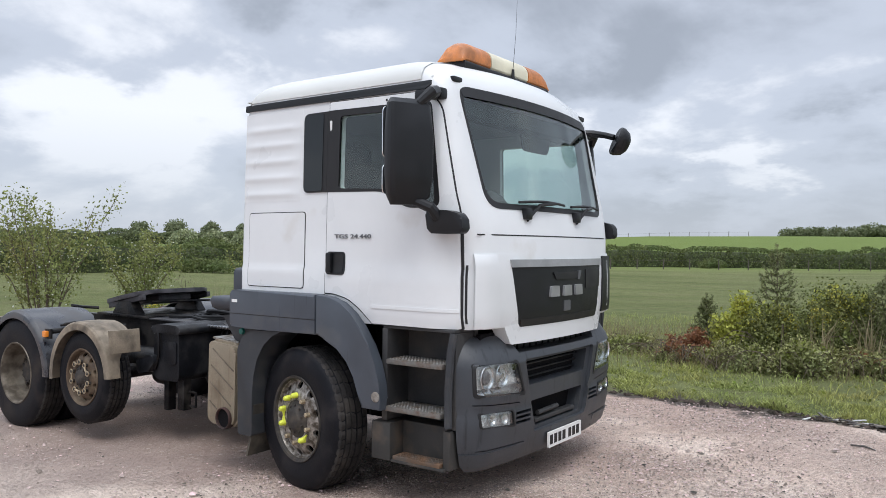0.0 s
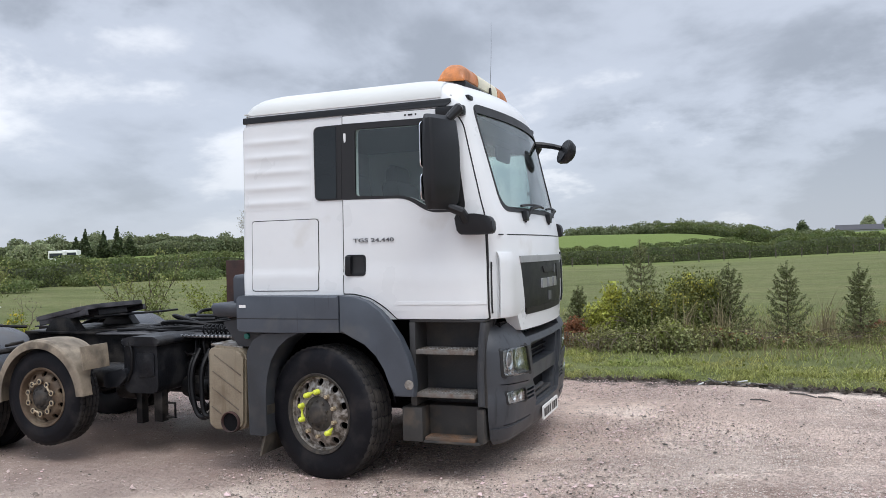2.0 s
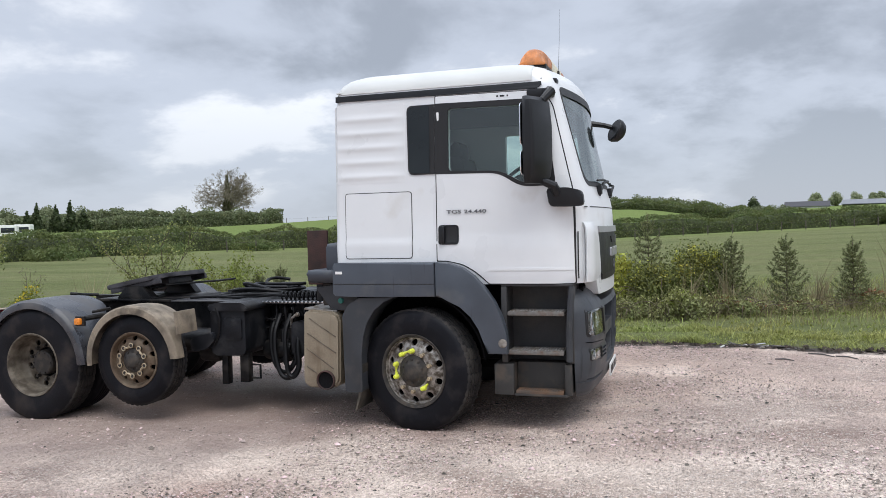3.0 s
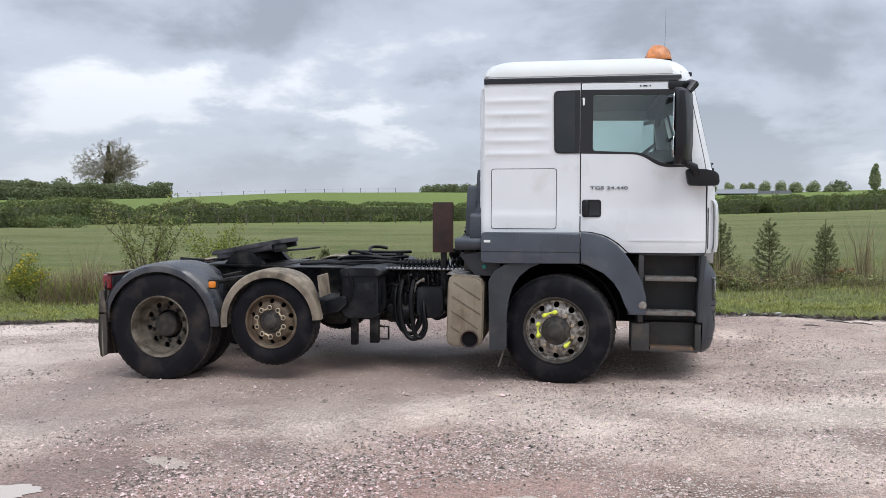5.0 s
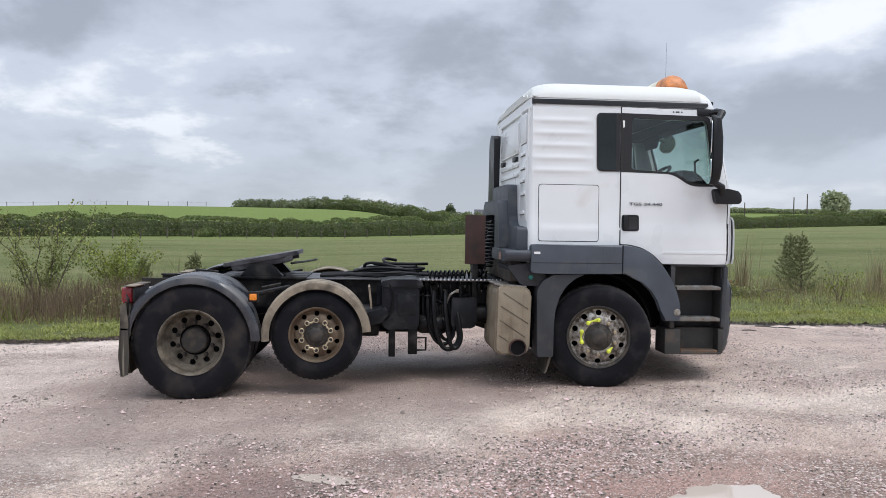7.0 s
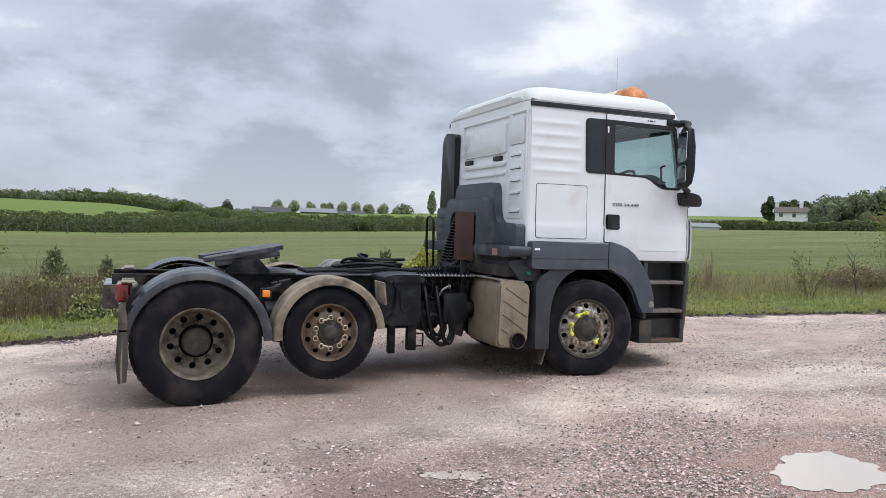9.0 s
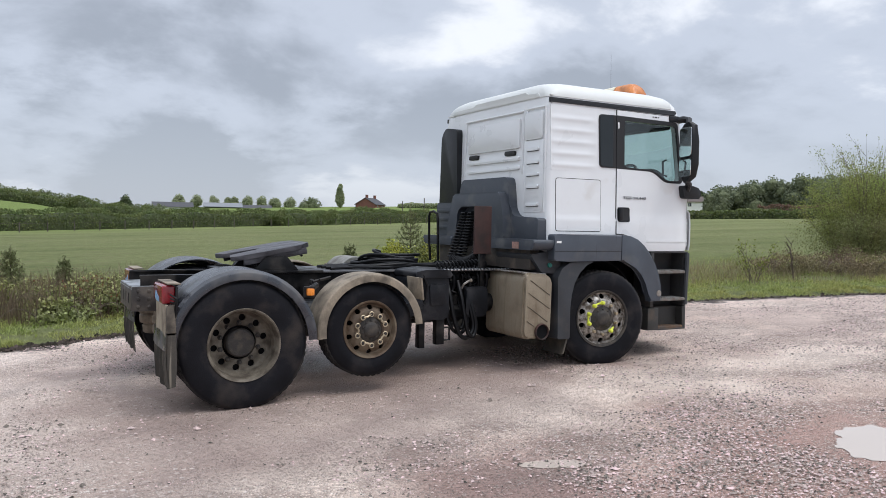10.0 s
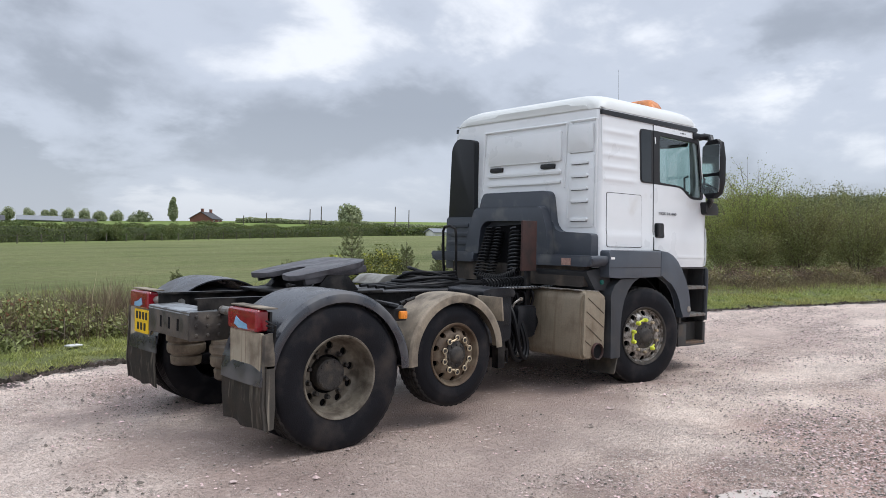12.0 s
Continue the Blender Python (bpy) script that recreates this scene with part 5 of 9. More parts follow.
for s in (-1, 1):
    # headlamp: reflector bowls, indicator strip, clear cover
    def skin(y, z):
        """The bumper's surface, round its corners too."""
        xf, bulge, xr, hw, rf, rr = cab_at(z, BUMPER)
        y = abs(y)
        if y <= hw - rf:
            return xf - bulge * (y / hw) ** 2
        return xf - bulge * ((hw - rf) / hw) ** 2 - rf + math.sqrt(max(1e-6, rf * rf - (y - hw + rf) ** 2))

    def cover(points, depth, name, parent, material, label, thick=0.004):
        bm = bmesh.new()
        fill(bm, [[(0, u, v) for u, v in points]])
        for i in range(1, 12):
            bmesh.ops.bisect_plane(bm, geom=bm.verts[:] + bm.edges[:] + bm.faces[:], plane_co=(0, s * (0.54 + 0.05 * i), 0), plane_no=(0, 1, 0), dist=1e-5)
        made = bmesh.ops.extrude_face_region(bm, geom=bm.faces[:])["geom"]
        outer = {v for v in made if isinstance(v, bmesh.types.BMVert)}
        for v in bm.verts:
            v.co.x = skin(v.co.y, v.co.z) + depth - (0 if v in outer else thick)
        ob = part(name, bm, material, parent, label)
        ob.visible_shadow = material is not M_LENS
        return ob

    HEAD = rounded([(s * 0.636, 0.965), (s * 1.030, 0.973), (s * 1.021, 0.768), (s * 0.543, 0.736)], 0.03)
    FOG = rounded([(s * 0.668, 0.643), (s * 0.990, 0.660), (s * 0.980, 0.567), (s * 0.647, 0.537)], 0.02)
    for outline, name in ((HEAD, "headlamp_bezel"), (FOG, "fog_lamp_bezel")):
        cy, cz = sum(u for u, _ in outline) / len(outline), sum(v for _, v in outline) / len(outline)
        big = [(cy + (u - cy) * 1.045, cz + (v - cz) * 1.09) for u, v in outline]
        small = [(cy + (u - cy) * 0.965, cz + (v - cz) * 0.92) for u, v in outline]
        bz = bmesh.new()
        fill(bz, [[(0, u, v) for u, v in loop] for loop in (big, small)])
        made = bmesh.ops.extrude_face_region(bz, geom=bz.faces[:])["geom"]
        front = {v for v in made if isinstance(v, bmesh.types.BMVert)}
        for v in bz.verts:
            v.co.x = skin(v.co.y, v.co.z) + (0.004 if v in front else -0.012)
        part(name, bz, M_BLACK, truck, "black lamp surround")
    lamp = cover(HEAD, -0.040, "headlamp", truck, M_INNERLAMP, "clear headlamp with silvered reflector", 0.02)
    for y, r in ((0.770, 0.080), (0.920, 0.080)):
        lb = bmesh.new()
        lathe(lb, [(r, 0.020), (r * 0.95, 0.024), (r * 0.8, 0.010), (r * 0.5, 0.003), (0.0, 0.001)], (skin(y + 0.02, 0.87) - 0.040, s * y, 0.880), "x", 28)
        part("reflector", lb, M_CHROME, lamp)
        lb = bmesh.new()
        lathe(lb, [(0.0, 0.030), (0.030, 0.027), (0.044, 0.015), (0.046, 0.0)] if y > 0.9 else [(0.0, 0.026), (0.018, 0.024), (0.022, 0.0)], (skin(y + 0.02, 0.87) - 0.040, s * y, 0.880), "x", 18)
        part("projector_bulb", lb, M_TEXTGREY if y > 0.9 else M_CHROME, lamp)
    ledge = bmesh.new()
    yy = [0.58, 0.68, 0.78, 0.88, 0.95, 1.01]
    for y0, y1 in zip(yy, yy[1:]):
        f0, f1 = (skin(y, 0.80) for y in (y0, y1))
        ring = [(f0 - 0.038, s * y0, 0.805), (f0 - 0.012, s * y0, 0.775), (f1 - 0.012, s * y1, 0.785), (f1 - 0.038, s * y1, 0.812)]
        ledge.faces.new([ledge.verts.new(p) for p in ring])
    bmesh.ops.remove_doubles(ledge, verts=ledge.verts[:], dist=0.0005)
    part("lamp_ledge", ledge, M_CHROME, lamp, "bright sloping lamp ledge")
    for j in range(5):
        lb = bmesh.new()
        xx = bf(0.64, 0.86) - 0.036
        yc = 0.635 - 0.012 * (4 - j)
        box(lb, xx, xx + 0.010, min(s * yc, s * (yc + 0.022)), max(s * yc, s * (yc + 0.022)), 0.825 + j * 0.025, 0.840 + j * 0.025, 0.003)
        part("indicator", lb, M_CHROME, lamp)
    cover(HEAD, -0.004, "lamp_cover", lamp, M_LENS, "clear lamp cover")
    fog = cover(FOG, -0.034, "fog_lamp", truck, M_INNERLAMP, "clear fog lamp in the bumper", 0.02)
    for y, r in ((0.750, 0.038), (0.880, 0.040)):
        lb = bmesh.new()
        lathe(lb, [(r, 0.026), (r * 0.8, 0.012), (0.0, 0.0)], (skin(y, 0.60) - 0.034, s * y, 0.598 if y < 0.8 else 0.612), "x", 18)
        part("reflector", lb, M_CHROME, fog)
    cover(FOG, -0.004, "lamp_cover", fog, M_LENS, "clear lamp cover")
pl = bmesh.new()
prism(pl, rounded([(-0.220, 0.303), (0.302, 0.303), (0.302, 0.413), (-0.220, 0.413)], 0.01), "x", 1.505, 1.518)
plate = part("front_number_plate", pl, M_PLATE_W, truck, "white number plate with dark bars")
for i, y in enumerate((-0.183, -0.118, -0.053, 0.012, 0.107, 0.172, 0.237)):
    cb = bmesh.new()
    box(cb, 1.5175, 1.5200, y - 0.020, y + 0.026, 0.325, 0.391)
    part("plate_bar", cb, M_BLACK, plate)

M_STEPBOX = mat("scuffed_step_plastic", (0.036, 0.035, 0.033), 0.6, var=0.2, scale=5, bump=0.1, dirt=(0.115, 0.085, 0.06), dirt_at=0.64, dirt_scale=5)
# steps beside the front wheel, on both sides
for s in (-1, 1):
    def sided(bm):
        if s > 0:
            bmesh.ops.transform(bm, matrix=Matrix.Diagonal((1, -1, 1, 1)), verts=bm.verts[:])
        return bm

    well = bmesh.new()
    prism(well, [(0.74, 1.19), (1.33, 1.19), (1.33, 0.30), (0.74, 0.30)], "y", -0.90, -0.86)
    well_ob = part("step_well", sided(well), M_STEPWELL, truck, "dusty grey step well")
    for x0, x1, y0, z0, z1 in ((0.745, 0.79, -1.13, 0.56, 1.17), (1.275, 1.32, -1.10, 0.56, 1.17), (0.745, 1.32, -1.12, 1.172, 1.190)):
        well = bmesh.new()
        box(well, x0, x1, y0, -0.86, z0, z1, 0.004)
        part("well_side", sided(well), M_STEPWELL, well_ob)
    lowbox = bmesh.new()
    box(lowbox, 0.685, 0.845, -1.165, -0.90, 0.305, 0.555, 0.012)
    box(lowbox, 0.845, 1.27, -1.03, -0.90, 0.305, 0.555, 0.012)
    box(lowbox, 1.245, 1.30, -1.13, -0.90, 0.305, 0.555, 0.012)
    box(lowbox, 0.845, 1.27, -1.155, -0.92, 0.300, 0.318, 0.004)
    part("lower_step_box", sided(lowbox), M_STEPBOX, truck, "grey lower step housing")
    edge_bar = bmesh.new()
    tube(edge_bar, [(1.315, -1.115, 1.17), (1.30, -1.128, 1.05), (1.285, -1.130, 0.80), (1.285, -1.128, 0.58)], 0.026, 8)
    part("step_edge_bar", sided(edge_bar), M_SCUFF, truck)
    for z, y0, x0, x1, m in ((0.955, -1.155, 0.80, 1.25, M_STEP), (0.645, -1.165, 0.80, 1.245, M_STEP), (0.325, -1.150, 0.855, 1.235, M_RUSTSTEP)):
        st = bmesh.new()
        box(st, x0, x1, y0, -0.93, z - 0.014, z + 0.018, 0.006)
        tread = part("step", sided(st), m, truck, "worn metal cab step")
        sb = bmesh.new()
        for i in range(17):
            for j in range(5):
                lathe(sb, [(0.007, 0.0), (0.005, 0.006), (0.0, 0.0065)], (x0 + 0.022 + i * (x1 - x0 - 0.044) / 16, y0 + 0.018 + j * 0.036, z + 0.0185), "z", 5)
        tagged(part("tread_studs", sided(sb), M_SILVER if m is M_STEP else m, tread), kind="stuff")

    # front wheel arch panels
    arch = bmesh.new()
    prism(arch, rounded([(-0.680, 1.375), (0.218, 1.375), (0.218, 1.095), (-0.26, 1.092), (-0.50, 1.092), (-0.680, 1.10)], [0.03, 0.0, 0, 0, 0, 0.02]), "y", -1.235, -1.05, 0.018)
    wing = part("sill_panel", sided(arch), M_GREY, truck, "dark grey plastic sill panel")
    sp = bmesh.new()
    box(sp, -0.675, 0.216, -1.2365, -1.20, 1.196, 1.201)
    part("sill_groove", sided(sp), M_BLACK, wing)
    st = bmesh.new()
    box(st, -0.655, -0.595, -1.2375, -1.22, 1.282, 1.305)
    part("white_label", sided(st), M_PLATE_W, wing)
    outer = [(0.224, 1.375), (0.35, 1.364), (0.455, 1.328), (0.548, 1.264), (0.635, 1.172), (0.707, 1.062), (0.765, 0.94), (0.800, 0.82), (0.812, 0.72), (0.808, 0.640)]
    inner_l = [(0.650, 0.640), (0.632, 0.74), (0.592, 0.845), (0.527, 0.945), (0.438, 1.026), (0.335, 1.075), (0.224, 1.095)]
    ab2 = bmesh.new()
    prism(ab2, outer + inner_l, "y", -1.232, -1.15, 0.016)
    wing2 = part("arch_panel", sided(ab2), M_GREY, truck, "dark grey front wheel arch panel")
    cp = bmesh.new()
    lathe(cp, [(0.0, -0.006), (0.026, -0.005), (0.034, 0.0), (0.036, 0.006)], (0.775, -1.236, 0.728), "y", 18)
    part("arch_cap", sided(cp), M_SILVER, wing2, "round grey cap")
    rear = bmesh.new()
    prism(rear, rounded([(-0.612, 0.93), (-0.560, 1.02), (-0.46, 1.080), (-0.14, 1.089), (-0.235, 1.050), (-0.325, 0.975), (-0.392, 0.870), (-0.430, 0.740), (-0.445, 0.60), (-0.445, 0.285), (-0.60, 0.285)], 0.02), "y", -1.215, -0.95, 0.016)
    part("rear_arch_panel", sided(rear), M_SCUFF, truck, "grey arch panel behind the front wheel")
    fl = bmesh.new()
    prism(fl, [(-0.455, 0.52), (-0.440, 0.52), (-0.455, 0.30), (-0.505, 0.130), (-0.525, 0.120), (-0.475, 0.30)], "y", -1.20, -0.86)
    part("front_mudflap", sided(fl), M_FRONTFLAP, truck, "mud-splashed rubber mudflap")
    liner = bmesh.new()
    pts = [(math.cos(a) * 0.60 - 0.02 + 0.0, 0.50 + math.sin(a) * 0.60) for a in np.linspace(0.10, math.pi - 0.05, 22)]
    pts2 = [(math.cos(a) * 0.615 - 0.02, 0.50 + math.sin(a) * 0.615) for a in np.linspace(math.pi - 0.05, 0.10, 22)]
    prism(liner, pts + pts2, "y", -1.06, -0.45)
    prism(liner, pts + [(-0.6, 0.4), (0.6, 0.4)], "y", -0.50, -0.45)
    part("arch_liner", sided(liner), M_LINER, truck)


# ---- wheels ----
def tyre_bm(r, w, bead, sag=0.0):
    """A tyre about the y axis, its outer wall at y = 0; the foot is a little flattened."""
    h = w
    prof = [(bead, 0.030), (bead + 0.012, 0.012), (bead + 0.035, 0.008), (bead + (r - bead) * 0.45, 0.0), (r - 0.075, 0.004), (r - 0.06, 0.009), (r - 0.04, 0.012), (r - 0.016, 0.026), (r - 0.004, 0.042), (r, 0.055)]
    g = (w - 0.11) / 9
    y = 0.055
    for i in range(9):
        if i % 2:
            prof += [(r - 0.013, y + 0.003), (r - 0.013, y + g * 0.5 - 0.003), (r, y + g * 0.5)]
            y += g * 0.5
        else:
            y += g * 1.4
            prof.append((r, min(y, w - 0.055)))
    prof += [(r, w - 0.055), (r - 0.004, w - 0.042), (r - 0.016, w - 0.026), (r - 0.04, w - 0.012), (bead + (r - bead) * 0.45, w), (bead + 0.03, w - 0.01), (bead, w - 0.03)]
    bm = bmesh.new()
    lathe(bm, prof, (0, 0, 0), "y", 72, closed=True)
    if sag:
        for v in bm.verts:
            if v.co.z < -r + sag:
                v.co.z = -r + sag
            if v.co.z < -r * 0.72:
                k = (-r * 0.72 - v.co.z) / (r * 0.28)
                v.co.y += (-0.012 if v.co.y < w / 2 else 0.012) * k * (1 if v.co.z > -r + sag + 1e-4 else 0.3)
    return bm


def tread_bm(r, w, sag=0.0, seg=150):
    """The worn running surface: ribs parted by grooves, with sipes nicked across the ribs."""
    bm = bmesh.new()
    w0, w1 = 0.036, w - 0.036
    rib = (w1 - w0) / 5
    across = [(w0 - 0.014, -0.030), (w0, -0.004)]
    for i in range(5):
        a, b = w0 + rib * i, w0 + rib * (i + 1)
        across += [(a + 0.007, 0.005), (b - 0.007, 0.005)]
        across += [(b - 0.004, -0.011), (b + 0.004, -0.011)] if i < 4 else []
    across += [(w1, -0.004), (w1 + 0.014, -0.030)]
    rings = []
    for k in range(seg):
        ring = []
        for j, (y, d) in enumerate(across):
            a = 2 * math.pi * (k + 0.35 * math.sin(j * 2.1)) / seg
            edge = j < 4 or j > len(across) - 5
            nick = 0.0065 if d > -0.01 and k % (3 if edge else 5) == 0 else 0.0
            rad = r + d - nick
            z = rad * math.sin(a)
            if sag and z < -r + sag:
                z = -r + sag - 0.001
            ring.append(bm.verts.new((rad * math.cos(a), y, z)))
        rings.append(ring)
    for a, b in zip(rings, rings[1:] + rings[:1]):
        for j in range(len(across) - 1):
            bm.faces.new((a[j], a[j + 1], b[j + 1], b[j]))
    bmesh.ops.recalc_face_normals(bm, faces=bm.faces[:])
    return bm


def discs(n, rad, r, y0, y1, phase=0.0, seg=14):
    bm = bmesh.new()
    for i in range(n):
        a = 2 * math.pi * i / n + phase
        lathe(bm, [(0, y0), (r, y0), (r, y1), (0, y1)], (rad * math.cos(a), 0, rad * math.sin(a)), "y", seg)
    return bm


def wheel(at, flip, r, w, style, nuts=()):
    """One road wheel under the lorry: rim, tyre, hub, nuts."""
    turn = at @ (Matrix.Rotation(math.pi, 4, "Z") if flip else Matrix.Identity(4))
    bead = {"steer": 0.293, "mid": 0.248, "drive": 0.293}[style]
    bm = bmesh.new()
    if style == "drive":
        lathe(bm, [(bead + 0.014, 0.012), (bead + 0.010, 0.004), (bead - 0.002, 0.008), (bead - 0.008, 0.022), (bead - 0.016, 0.040), (bead - 0.020, 0.085), (bead - 0.028, 0.170), (bead - 0.044, 0.192), (0.240, 0.200), (0.165, 0.196), (0.144, 0.198), (0.144, 0.222), (0.24, 0.222), (bead - 0.012, 0.215), (bead, 0.06)], (0, 0, 0), "y", 64, closed=True)
        holes, metal, lab = discs(10, 0.212, 0.029, 0.1, 0.3, 0.2), M_RIM_MUD, "deep-dished steel wheel coated in dried mud"
    else:
        k = bead / 0.293
        m_in = [(bead + 0.014, 0.012), (bead + 0.010, 0.003), (bead - 0.004, 0.008), (bead - 0.014, 0.026), (bead - 0.022, 0.048), (bead - 0.034, 0.052), (0.238 * k, 0.038), (0.212 * k, 0.022), (0.196 * k, 0.014), (0.150 * k, 0.010), (0.135 * k, 0.012), (0.135 * k, 0.04), (0.22 * k, 0.05), (bead - 0.03, 0.075), (bead, 0.06)]
        lathe(bm, m_in, (0, 0, 0), "y", 64, closed=True)
        holes = discs(10, 0.236 * k, 0.028 * k, -0.1, 0.3, 0.31)
        metal, lab = (M_RIM_SILVER, "worn polished alloy wheel with yellow nut indicators") if style == "steer" else (M_RIM_BROWN, "rusty brown steel wheel with steel nut links")
    rim = part("wheel", bm, metal, truck, lab)
    cut(rim, [holes])
    rim.matrix_basis = turn
    if style == "steer":
        fb = bmesh.new()
        lathe(fb, [(bead + 0.0150, 0.0125), (bead + 0.0120, 0.0015), (bead - 0.003, 0.0062), (bead - 0.0132, 0.0245), (bead - 0.0212, 0.0462), (bead - 0.0212, 0.052), (bead, 0.03)], (0, 0, 0), "y", 64, closed=True)
        part("rim_flange", fb, M_HUB, rim, "dark rust-stained rim flange")
    tyre = part("tyre", tyre_bm(r, w, bead, 0.0 if style == "mid" else 0.014), M_RUBBER_DUSTY if style == "drive" else M_RUBBER, rim, "worn black tyre")
    part("tread", tread_bm(r, w, 0.0 if style == "mid" else 0.014), M_TREAD, tyre, "dusty ribbed tread", 20)
    if style == "drive":
        t2 = part("inner_tyre", tyre_bm(r, w, bead, 0.014), M_RUBBER, rim)
        t2.matrix_basis = Matrix.Translation((0, w + 0.05, 0))
    bk = bmesh.new()
    lathe(bk, [(bead - 0.002, 0.235), (0.0, 0.235), (0.0, 0.245), (bead - 0.002, 0.245)], (0, 0, 0), "y", 40)
    part("brake_drum", bk, M_LINER, rim)
    hb = bmesh.new()
    if style == "drive":
        lathe(hb, [(0.0, 0.128), (0.070, 0.128), (0.108, 0.132), (0.119, 0.142), (0.122, 0.160), (0.124, 0.24)], (0, 0, 0), "y", 32)
        for i in range(10):
            a = i * 0.6283
            lathe(hb, [(0.0, 0.122), (0.009, 0.124), (0.009, 0.136)], (0.098 * math.cos(a), 0, 0.098 * math.sin(a)), "y", 6)
        nr, ny = 0.1675, 0.158
    else:
        q = 1.0 if style == "steer" else 0.84
        lathe(hb, [(0.0, -0.028), (0.055 * q, -0.028), (0.075 * q, -0.020), (0.088 * q, -0.004), (0.110 * q, 0.004), (0.132 * q, 0.012), (0.136 * q, 0.03)], (0, 0, 0), "y", 32)
        for i in range(10):
            a = i * 0.6283 + 0.3
            lathe(hb, [(0.0, -0.012), (0.008, -0.010), (0.008, 0.01)], (0.098 * q * math.cos(a), 0, 0.098 * q * math.sin(a)), "y", 6)
        nr, ny = 0.1675 * q, -0.022
    part("hub", hb, M_HUB, rim, "grimy wheel hub")
    for i in range(10):
        a = 2 * math.pi * i / 10 + 0.33
        nb = bmesh.new()
        lathe(nb, [(0.0, ny), (0.013, ny), (0.0165, ny + 0.004), (0.0165, ny + 0.034), (0.024, ny + 0.038), (0.024, ny + 0.044)], (nr * math.cos(a), 0, nr * math.sin(a)), "y", 6)
        part("wheel_nut", nb, M_NUT if style == "steer" else M_HUB, rim)
    if style == "mid":
        for i in range(0, 10, 2):
            a0, a1 = (2 * math.pi * j / 10 + 0.33 for j in (i, i + 1))
            lk = bmesh.new()
            yy = ny + 0.006
            tube(lk, [(nr * math.cos(a0), yy, nr * math.sin(a0)), ((nr - 0.016) * math.cos((a0 + a1) / 2), yy, (nr - 0.016) * math.sin((a0 + a1) / 2)), (nr * math.cos(a1), yy, nr * math.sin(a1))], [0.006, 0.010, 0.006], 6)
            for a in (a0, a1):
                ring = [(nr * math.cos(a) + 0.021 * math.cos(b), yy, nr * math.sin(a) + 0.021 * math.sin(b)) for b in np.linspace(0, 2 * math.pi, 11)]
                tube(lk, ring, 0.006, 5, False)
            part("nut_link", lk, M_NUT, rim, "steel nut link")
    for i, turned in nuts:
        a = 2 * math.pi * i / 10 + 0.33
        yb = bmesh.new()
        c = (nr * math.cos(a), 0, nr * math.sin(a))
        lathe(yb, [(0.0, ny - 0.014), (0.012, ny - 0.012), (0.019, ny - 0.002), (0.020, ny + 0.02), (0.022, ny + 0.034), (0.022, ny + 0.040)], c, "y", 14)
        d = a + turned
        tip = (c[0] + 0.056 * math.cos(d), ny + 0.03, c[2] + 0.056 * math.sin(d))
        tube(yb, [(c[0], ny + 0.026, c[2]), tip], [0.018, 0.007], 8)
        part("nut_indicator", yb, M_YELLOW, rim, "fluorescent yellow nut indicator")
    return rim


YELLOW_NUTS = [(2, 1.75), (3, -1.75), (4, 1.75), (5, -1.75), (8, 1.75)]
for s in (-1, 1):
    f = s > 0
    wheel(pose(0.035 + s * 0.155 * math.sin(radians(12)), s * (1.05 + 0.155 * math.cos(radians(12))), 0.476, 0, 0, -12), f, 0.506, 0.30, "steer", YELLOW_NUTS)
    wheel(pose(-2.715, s * 1.255, 0.497), f, 0.425, 0.27, "mid")
    wheel(pose(-3.855, s * 1.292, 0.426), f, 0.538, 0.29, "drive")
ax = bmesh.new()
tube(ax, [(-0.01, -0.98, 0.47), (-0.01, -0.5, 0.44), (-0.01, 0.5, 0.44), (-0.01, 0.98, 0.47)], 0.06, 8)
part("front_axle", ax, M_CHASSIS, truck)
ax = bmesh.new()
tube(ax, [(-2.715, -1.0, 0.497), (-2.715, 1.0, 0.497)], 0.07, 10)
part("lift_axle", ax, M_CHASSIS, truck)
ax = bmesh.new()
tube(ax, [(-3.855, -1.0, 0.424), (-3.855, -0.45, 0.43), (-3.855, 0.45, 0.43), (-3.855, 1.0, 0.424)], [0.10, 0.11, 0.11, 0.10], 12)
lathe(ax, [(0, -0.26), (0.12, -0.25), (0.2, -0.14), (0.23, 0.0), (0.2, 0.14), (0.12, 0.25), (0, 0.26)], (-3.855, 0, 0.44), "x", 20)
part("drive_axle", ax, M_CHASSIS, truck)

# ---- mudguards over the rear axles ----
def arch_guard(cx, cz, r, a0, a1, y_out, y_in, material, label, crown=0.028, name="mudguard", foot=0.30):
    """A curved guard over a wheel; its band narrows towards the front foot."""
    bm = bmesh.new()
    n, rows = 30, []
    prof = [(0.0, -0.050), (0.002, -0.012), (0.010, 0.0), (0.06, crown * 0.8), (0.3, crown), (0.7, crown), (1.0, crown * 0.5)]
    for i in range(n + 1):
        a = radians(a0 + (a1 - a0) * i / n)
        ring = []
        for lift in (0.0, -0.010):
            band = foot + (1 - foot) * smoothstep(15, 62, math.degrees(a))
            row = [(y_out + (y_in - y_out) * t * band, r + dr + lift) for t, dr in prof]
            ring += row if lift == 0.0 else row[::-1]
        rows.append([bm.verts.new((cx + math.cos(a) * q, y, cz + math.sin(a) * q)) for y, q in ring])
    m = len(rows[0])
    for p, q in zip(rows, rows[1:]):
        for k in range(m):
            bm.faces.new((p[k], p[(k + 1) % m], q[(k + 1) % m], q[k]))
    bm.faces.new(rows[0][::-1])
    bm.faces.new(rows[-1])
    return part(name, bm, material, truck, label)


